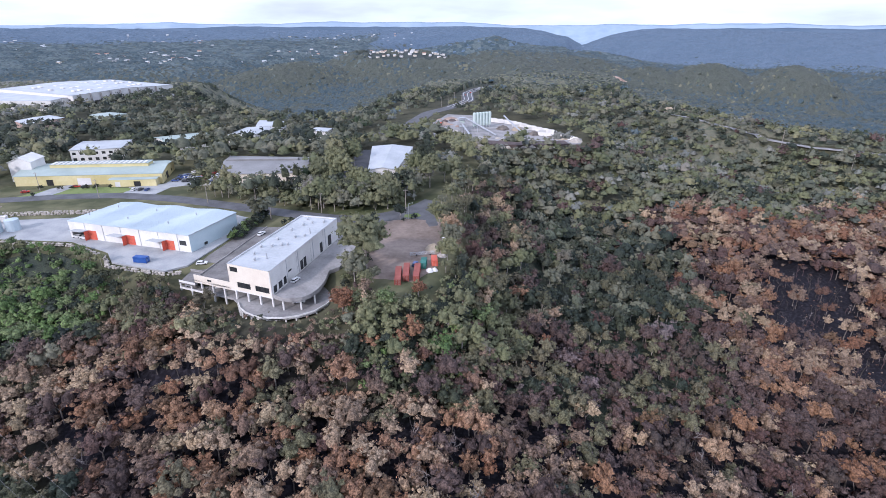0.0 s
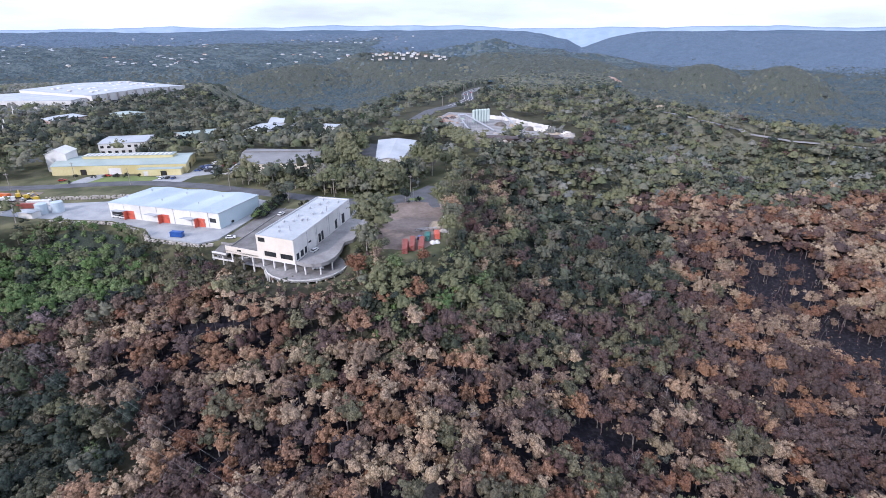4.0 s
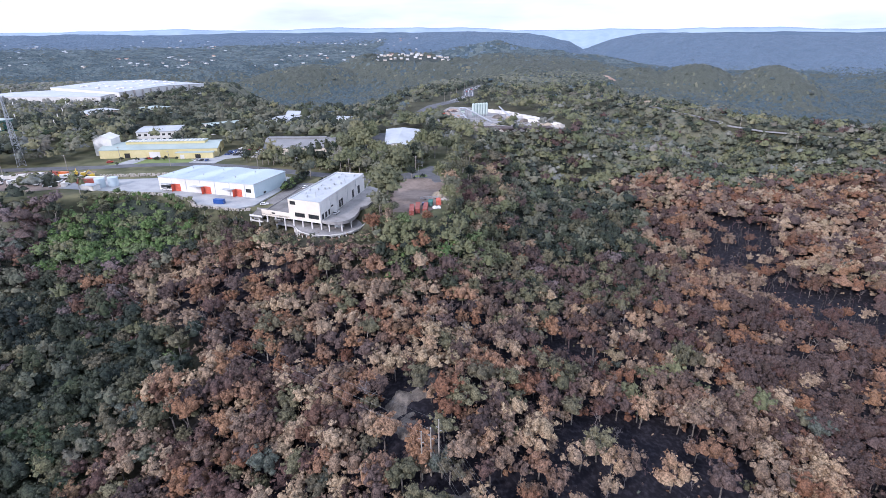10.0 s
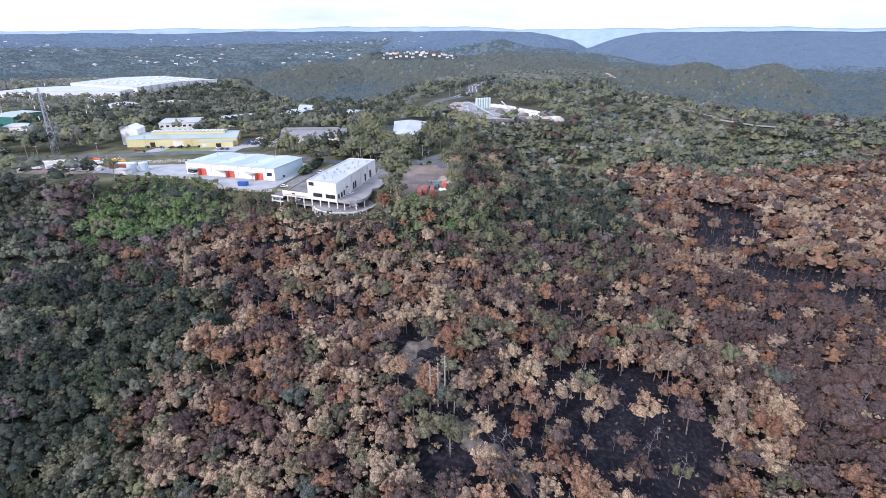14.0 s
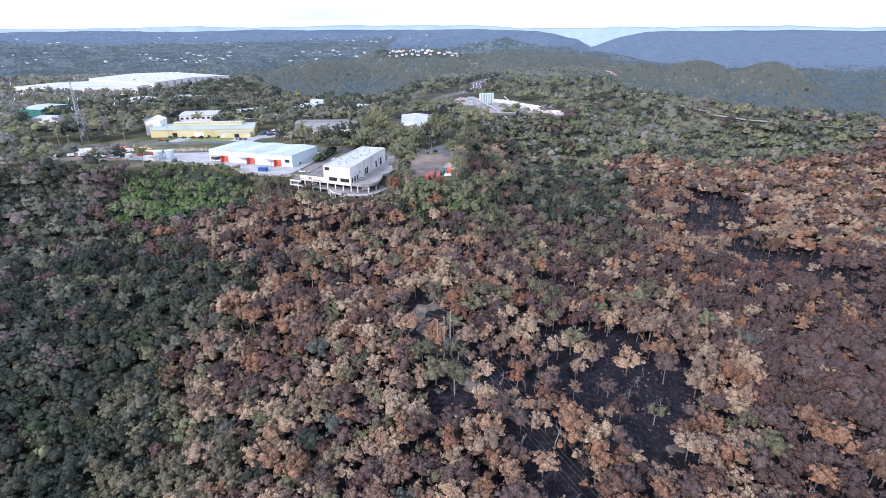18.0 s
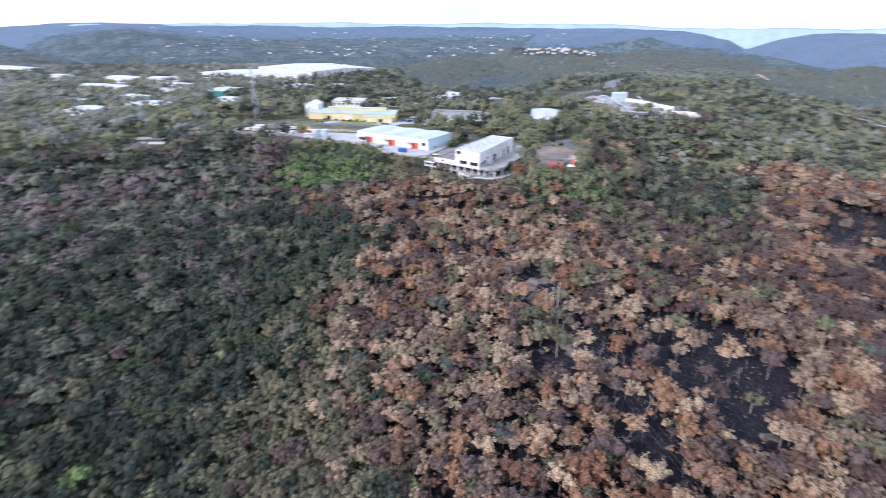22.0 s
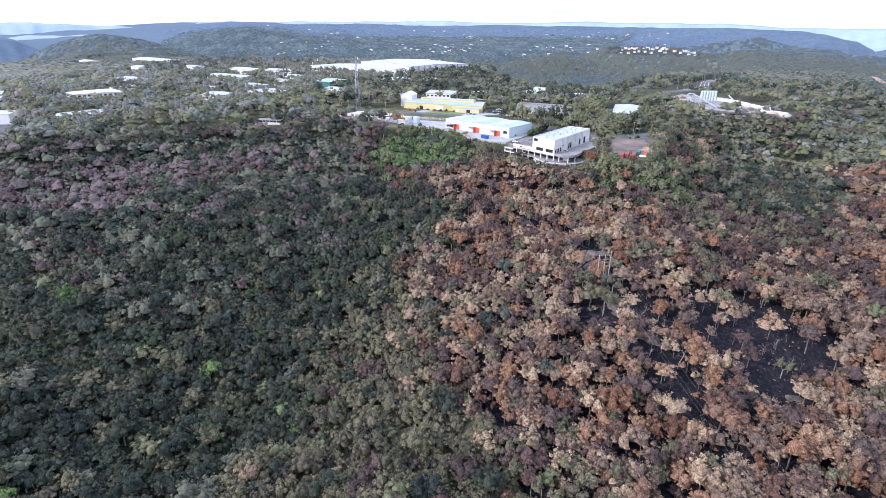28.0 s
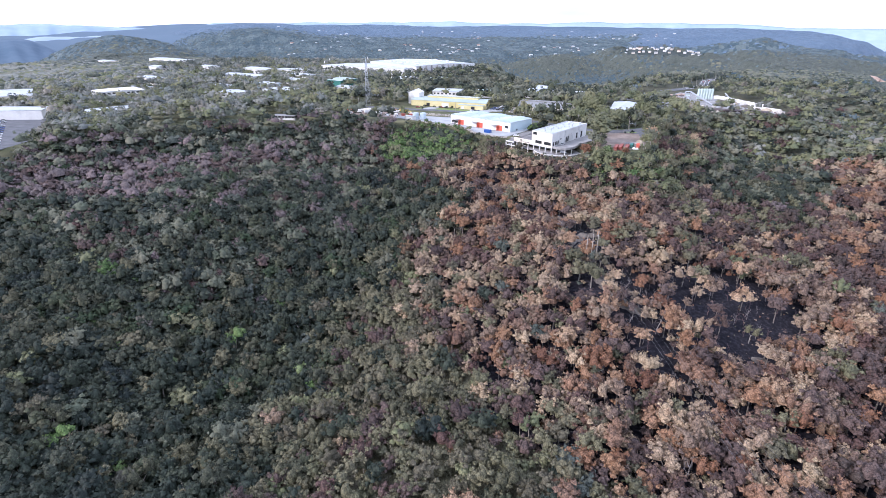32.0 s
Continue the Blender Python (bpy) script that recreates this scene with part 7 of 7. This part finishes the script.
def canopy(x0, x1, y0, y1, step, lift, rough, mask, only=None):
    """The closed roof of a far forest, or added understorey below nearer trees: one uneven leafy sheet for each kind of
    tree.
    """
    nx_, ny_ = int((x1 - x0) / step), int((y1 - y0) / step)
    X, Y = np.meshgrid(x0 + np.arange(nx_) * step, y0 + np.arange(ny_) * step)
    X, Y = X + rng1.uniform(-0.4, 0.4, X.shape) * step, Y + rng1.uniform(-0.4, 0.4, X.shape) * step
    Z = height(X, Y) + lift + rough * rng1.uniform(-1, 1, X.shape)
    P = np.stack([X, Y, Z], -1).reshape(-1, 3)
    ids = np.arange(nx_ * ny_).reshape(ny_, nx_)
    Q = np.stack([ids[:-1, :-1], ids[:-1, 1:], ids[1:, 1:], ids[1:, :-1]], -1).reshape(-1, 4)
    C = P[Q].mean(1)
    seen = mask(C[:, 0], C[:, 1])
    low_ = np.zeros(len(P), bool)
    low_[Q[~seen]] = True
    for rim in (ids[0], ids[-1], ids[:, 0], ids[:, -1]):
        low_[rim] = True
    P[low_, 2] -= lift + rough + 1.5
    Q, C = Q[seen], C[seen]
    kinds_ = stand_of(C[:, 0], C[:, 1], rng1, True) if only is None else np.full(len(C), only, object)
    for kind in sorted(set(kinds_)):
        mine = Q[kinds_ == kind]
        use, back = np.unique(mine, return_inverse=True)
        tagged(new("far_canopy", raw_mesh("far_canopy", P[use], back.reshape(-1, 4), LEAFJ[kind], smooth=step > 4.5, tint=np.clip(0.5 + 0.24 * waves(C[kinds_ == kind, 0] * 4, C[kinds_ == kind, 1] * 4) + rng1.uniform(-0.22, 0.22, len(mine)), 0.05, 0.95))), WORDS[kind] + " closed forest roof and understorey on the slopes", "woods", kind="stuff")


# Low sheets added as understorey, to fill gaps between the trees.
canopy(4, 470, 310, 476, 5.0, 1.8, 1.4, lambda x, y: clear(x, y) & in_reach(x, y) & (out_of(PLATEAU, x, y) > 3) & (y > 330 + 12 * np.sin(x / 19)) & (x > 4))
canopy(-500, -190, -190, 232, 3.2, 2.6, 1.9, lambda x, y: clear(x, y) & in_reach(x, y) & (out_of(PLATEAU, x, y) > 4) & (x < -190) & ~((x > -222) & (y > 165)), "greygreen")
canopy(-200, -70, -190, 232, 3.2, 2.6, 1.9, lambda x, y: (x > -190) & clear(x, y) & in_reach(x, y) & (out_of(PLATEAU, x, y) > 4) & (x < green_line(y) + 6) & ~((x > -222) & (y > 165)), "green")
canopy(-226, -124, 164, 234, 3.4, 1.9, 1.2, lambda x, y: clear(x, y) & (out_of(PLATEAU, x, y) > 2) & (x < green_line(y) + 26), "green")
canopy(-124, 90, -190, 70, 3.2, 2.0, 1.5, lambda x, y: in_reach(x, y) & (x > green_line(y) + 4) & (x < brown_line(y) + 4), "singed")
canopy(8, 150, 150, 356, 3.2, 1.6, 1.6, lambda x, y: in_poly(HOLLOW, x, y) | in_poly(SINGED, x, y), "green")
canopy(-40, 26, 146, 216, 2.8, 1.2, 1.3, lambda x, y: clear(x, y) & (out_of(PLATEAU, x, y) > 2) & in_poly(BELOW_LOT, x, y), "green")


canopy(-900, 640, 466, 800, 5.0, 3.0, 1.6, lambda x, y: clear(x, y) & view_wedge(x, y) & (out_of(PLATEAU, x, y) > 0), "greygreen")
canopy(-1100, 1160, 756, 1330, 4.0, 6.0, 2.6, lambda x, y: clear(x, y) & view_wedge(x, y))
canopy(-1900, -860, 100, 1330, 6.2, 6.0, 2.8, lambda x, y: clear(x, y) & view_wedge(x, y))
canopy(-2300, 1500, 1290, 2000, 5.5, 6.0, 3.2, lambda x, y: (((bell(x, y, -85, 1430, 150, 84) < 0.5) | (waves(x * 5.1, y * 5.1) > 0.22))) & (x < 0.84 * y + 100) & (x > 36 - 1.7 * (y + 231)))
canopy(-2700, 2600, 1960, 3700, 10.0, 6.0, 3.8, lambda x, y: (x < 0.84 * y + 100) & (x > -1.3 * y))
x, y = sites(-900, 700, 470, 780, 7.4, rng1)
keep = clear(x, y) & view_wedge(x, y)
keep &= ~((out_of(PLATEAU, x, y) <= 0) & (rng1.random(len(x)) < 0.45))
plant(x[keep], y[keep], FARLEAF, rng1, size=(0.9, 1.4), trunks=False, tag="far_woods")
x, y = sites(-1500, 1160, 100, 1420, 15.0, rng1)
keep = clear(x, y) & view_wedge(x, y) & (bell(x, y, -85, 1430, 150, 84) < 0.5) & ((y > 780) | ((x < -700) & (y < 470)) | (x < -900))
plant(x[keep], y[keep], FARTWIN, rng1, size=(0.75, 1.1), trunks=False, tag="far_woods")
x, y = sites(-1200, -690, 100, 780, 8.0, rng1)
keep = clear(x, y) & view_wedge(x, y) & ((y < 470) | (x < -900))
plant(x[keep], y[keep], FARTWIN, rng1, size=(0.8, 1.2), trunks=False, tag="far_woods")


# ---- single trees and hedges that stand by the halls ----
rng2 = np.random.default_rng(77)


def lone_tree(x, y, size, tall, kind, seed, name="gum_tree", label="", z=None):
    rng = np.random.default_rng(seed)
    V, F, centres = gum_crown(rng, 8, 8, 11, 0.40 / math.sqrt(size), 4.4, 10.5)
    t = thing(name, label or "broad " + WORDS[kind] + " gum tree with pale forking limbs", "tree")
    part("trunk", raw_mesh("trunk", *wood_of(rng, 10.5, centres, 8, 3, 0.3), M_BARK), None, t)
    part("crown", raw_mesh("crown", V, F, LEAF[kind]), None, t)
    z = float(height(np.array([float(x)]), np.array([float(y)]))[0]) if z is None else z
    t.matrix_basis = pose(x, y, z, 0, 0, rng.uniform(0, 360)) @ Matrix.Diagonal((size, size, size * tall, 1))
    return t


def shrub(x, y, size, kind, seed, label):
    rng = np.random.default_rng(seed)
    V, F, _ = leaf_cloud(rng, 10, 14, 0.26, 1.5, 2.6, 0.12, swell=1.25)
    t = tagged(new("shrub", raw_mesh("shrub", V, F, LEAF[kind])), label, "shrub")
    z = float(height(np.array([float(x)]), np.array([float(y)]))[0])
    t.matrix_basis = pose(x, y, z, 0, 0, rng.uniform(0, 360)) @ Matrix.Scale(size, 4)


for k, (x, y, s, h, kind) in enumerate(((-31.5, 201, 2.55, 0.86, "olive"), (-34.0, 211, 1.5, 1.0, "olive"), (-27, 189, 0.7, 0.9, "greygreen"), (-37, 246, 0.6, 1.1, "green"), (-34, 251, 0.55, 1.2, "green"), (-22, 262, 0.7, 1.0, "green"),
                                        (-2, 250, 1.0, 1.1, "olive"), (3, 236, 1.1, 1.0, "scorched"), (4, 222, 1.1, 1.0, "greygreen"), (2, 208, 1.0, 1.0, "olive"), (-29, 183, 0.7, 0.9, "olive"), (-9, 181, 0.6, 0.9, "rust"),
                                        (-36, 172, 1.1, 0.9, "rust"), (-32, 174, 0.8, 0.9, "olive"), (-20, 170, 0.9, 1.0, "bright"), (-60, 316, 1.5, 1.2, "olive"), (-72, 312, 1.5, 1.2, "olive"), (-50, 305, 1.4, 1.2, "olive"),
                                        (-18, 330, 1.5, 1.2, "olive"), (-12, 345, 1.6, 1.3, "green"), (-8, 318, 1.5, 1.3, "olive"), (-66, 330, 1.5, 1.3, "olive"), (-70, 350, 1.6, 1.4, "olive"), (-60, 360, 1.5, 1.3, "olive"))):
    lone_tree(x, y, s, h, kind, 300 + k)
for k in range(26):
    p = lerp2((-96.4, 232), (-91.2, 264), (k + 0.5) / 26)
    shrub(p[0] + rng2.uniform(-1, 1), p[1], rng2.uniform(1.8, 2.6), ("green", "bright")[k % 7 == 0], 400 + k, "dense dark green hedge shrub beside the drive")
for k, (x, y) in enumerate(((-79, 254), (-76, 256), (-73, 253), (-42, 246), (-41, 242), (-228, 312), (-222, 314), (-214, 314.5), (-208, 315), (-200, 316), (-240, 313), (-236, 300), (-20, 258), (-15, 262), (-66, 252))):
    shrub(x, y, rng2.uniform(0.9, 1.5), "green", 430 + k, "rounded green garden shrub on the grass")
for k in range(60):
    s = rng2.random() * 9
    i = int(s)
    line = [(-214, 230), (-190, 229), (-165, 225), (-150, 213), (-141, 202), (-125, 199), (-110, 194), (-106, 190), (-96, 184), (-84, 178)]
    p = lerp2(line[i], line[i + 1], s - i)
    shrub(p[0] + rng2.uniform(-2, 2), p[1] - rng2.uniform(1, 8), rng2.uniform(1.1, 2.1), ("bright", "green", "olive")[k % 3], 460 + k, "leafy green shrub on the yard's slope")

for k in range(34):
    s = rng2.random() * 3
    line = [(-37, 186), (-35, 200), (-33.5, 216), (-36, 240)]
    p = lerp2(line[int(s)], line[int(s) + 1], s - int(s))
    shrub(p[0] + rng2.uniform(-2.2, 2.5), p[1], rng2.uniform(1.0, 1.9), ("olive", "green", "olive", "greygreen")[k % 4], 560 + k, "leafy olive shrub below the deck's edge")

# ---- dead and burnt-out trees ----
def dead_mesh(seed, material, spread=1.0, limbs=8):
    """A crooked bare trunk with limbs that leave it at many heights, forking into thin twigs."""
    rng = np.random.default_rng(seed)
    bm = bmesh.new()
    H = 9.0
    trunk = [Vector((0, 0, -1.0))]
    for k in range(1, 6):
        trunk.append(Vector((rng.normal() * 0.28 * k ** 0.6, rng.normal() * 0.28 * k ** 0.6, H * k / 5 * 0.92)))
    tube(trunk, [0.22, 0.19, 0.15, 0.11, 0.07, 0.03], 5, bm)
    for _ in range(limbs):
        s = rng.uniform(1.6, 4.9)
        p = trunk[int(s)].lerp(trunk[int(s) + 1], s - int(s))
        a, reach = rng.uniform(0, math.tau), spread * rng.uniform(0.8, 2.6)
        q = p + Vector((math.cos(a) * reach * 0.55, math.sin(a) * reach * 0.55, rng.uniform(0.2, 1.0)))
        e = q + Vector((math.cos(a + rng.normal() * 0.5) * reach * 0.5, math.sin(a + rng.normal() * 0.5) * reach * 0.5, rng.uniform(0.2, 1.4)))
        tube([p, q, e], [0.085, 0.06, 0.02], 4, bm)
        for _ in range(3):
            m = q.lerp(e, rng.uniform(0, 0.9))
            tube([m, m + Vector(rng.normal(size=3) * 0.6) + Vector((0, 0, 0.35))], [0.035, 0.012], 3, bm)
    return mesh_of("dead_tree", bm, material)


M_GHOST = surface("bleached_dead_wood", (0.14, 0.122, 0.115), (0.27, 0.24, 0.225), 0.8, 0.9)
M_SCORCH = surface("scorched_dead_wood", (0.085, 0.055, 0.056), (0.16, 0.105, 0.10), 0.8, 0.9)
DEAD = [dead_mesh(500 + k, (M_GHOST, M_SCORCH)[k % 2]) for k in range(8)]
spots = []
CHARRED = [dead_mesh(540 + k, M_CHAR, 0.45, 5) for k in range(4)]
for k in range(110):
    q = (rng2.uniform(160, 250), rng2.uniform(140, 298))
    if any(in_poly(BARE[i][0], np.array([q[0]]), np.array([q[1]]))[0] for i in (1, 4, 8)):
        o = tagged(new("dead_tree", CHARRED[k % 4]), "slim charred black tree without leaves", "tree", "charred trees")
        o.matrix_basis = pose(q[0], q[1], float(height(np.array([q[0]]), np.array([q[1]]))[0]), 0, rng2.uniform(-6, 6), rng2.uniform(0, 360)) @ Matrix.Scale(rng2.uniform(0.7, 1.3), 4)
for poly, _ in BARE[:3] + BARE[4:]:
    xs, ys = [p[0] for p in poly], [p[1] for p in poly]
    for _ in range(int((max(xs) - min(xs)) * (max(ys) - min(ys)) / 110)):
        q = (rng2.uniform(min(xs), max(xs)), rng2.uniform(min(ys), max(ys)))
        if in_poly(poly, np.array([q[0]]), np.array([q[1]]))[0]:
            spots.append((q, 1))
for _ in range(90):
    q = (rng2.uniform(-260, 200), rng2.uniform(-110, 170))
    if in_reach(*q) and clear(np.array([q[0]]), np.array([q[1]]))[0]:
        spots.append((q, 0))
for k, ((x, y), burnt) in enumerate(spots):
    z = float(height(np.array([x]), np.array([y]))[0])
    o = tagged(new("dead_tree", DEAD[2 * int(rng2.integers(0, 4)) + (1 if burnt and rng2.random() < 0.6 else 0)]), "leafless burnt tree with bare branches" if burnt else "pale leafless dead tree standing among gums", "tree", "dead trees")
    s = rng2.uniform(0.45, 0.8) if burnt else rng2.uniform(0.8, 1.35)
    o.matrix_basis = pose(x, y, z, 0, 0, rng2.uniform(0, 360)) @ Matrix.Diagonal((s, s, s * rng2.uniform(0.9, 1.2), 1))
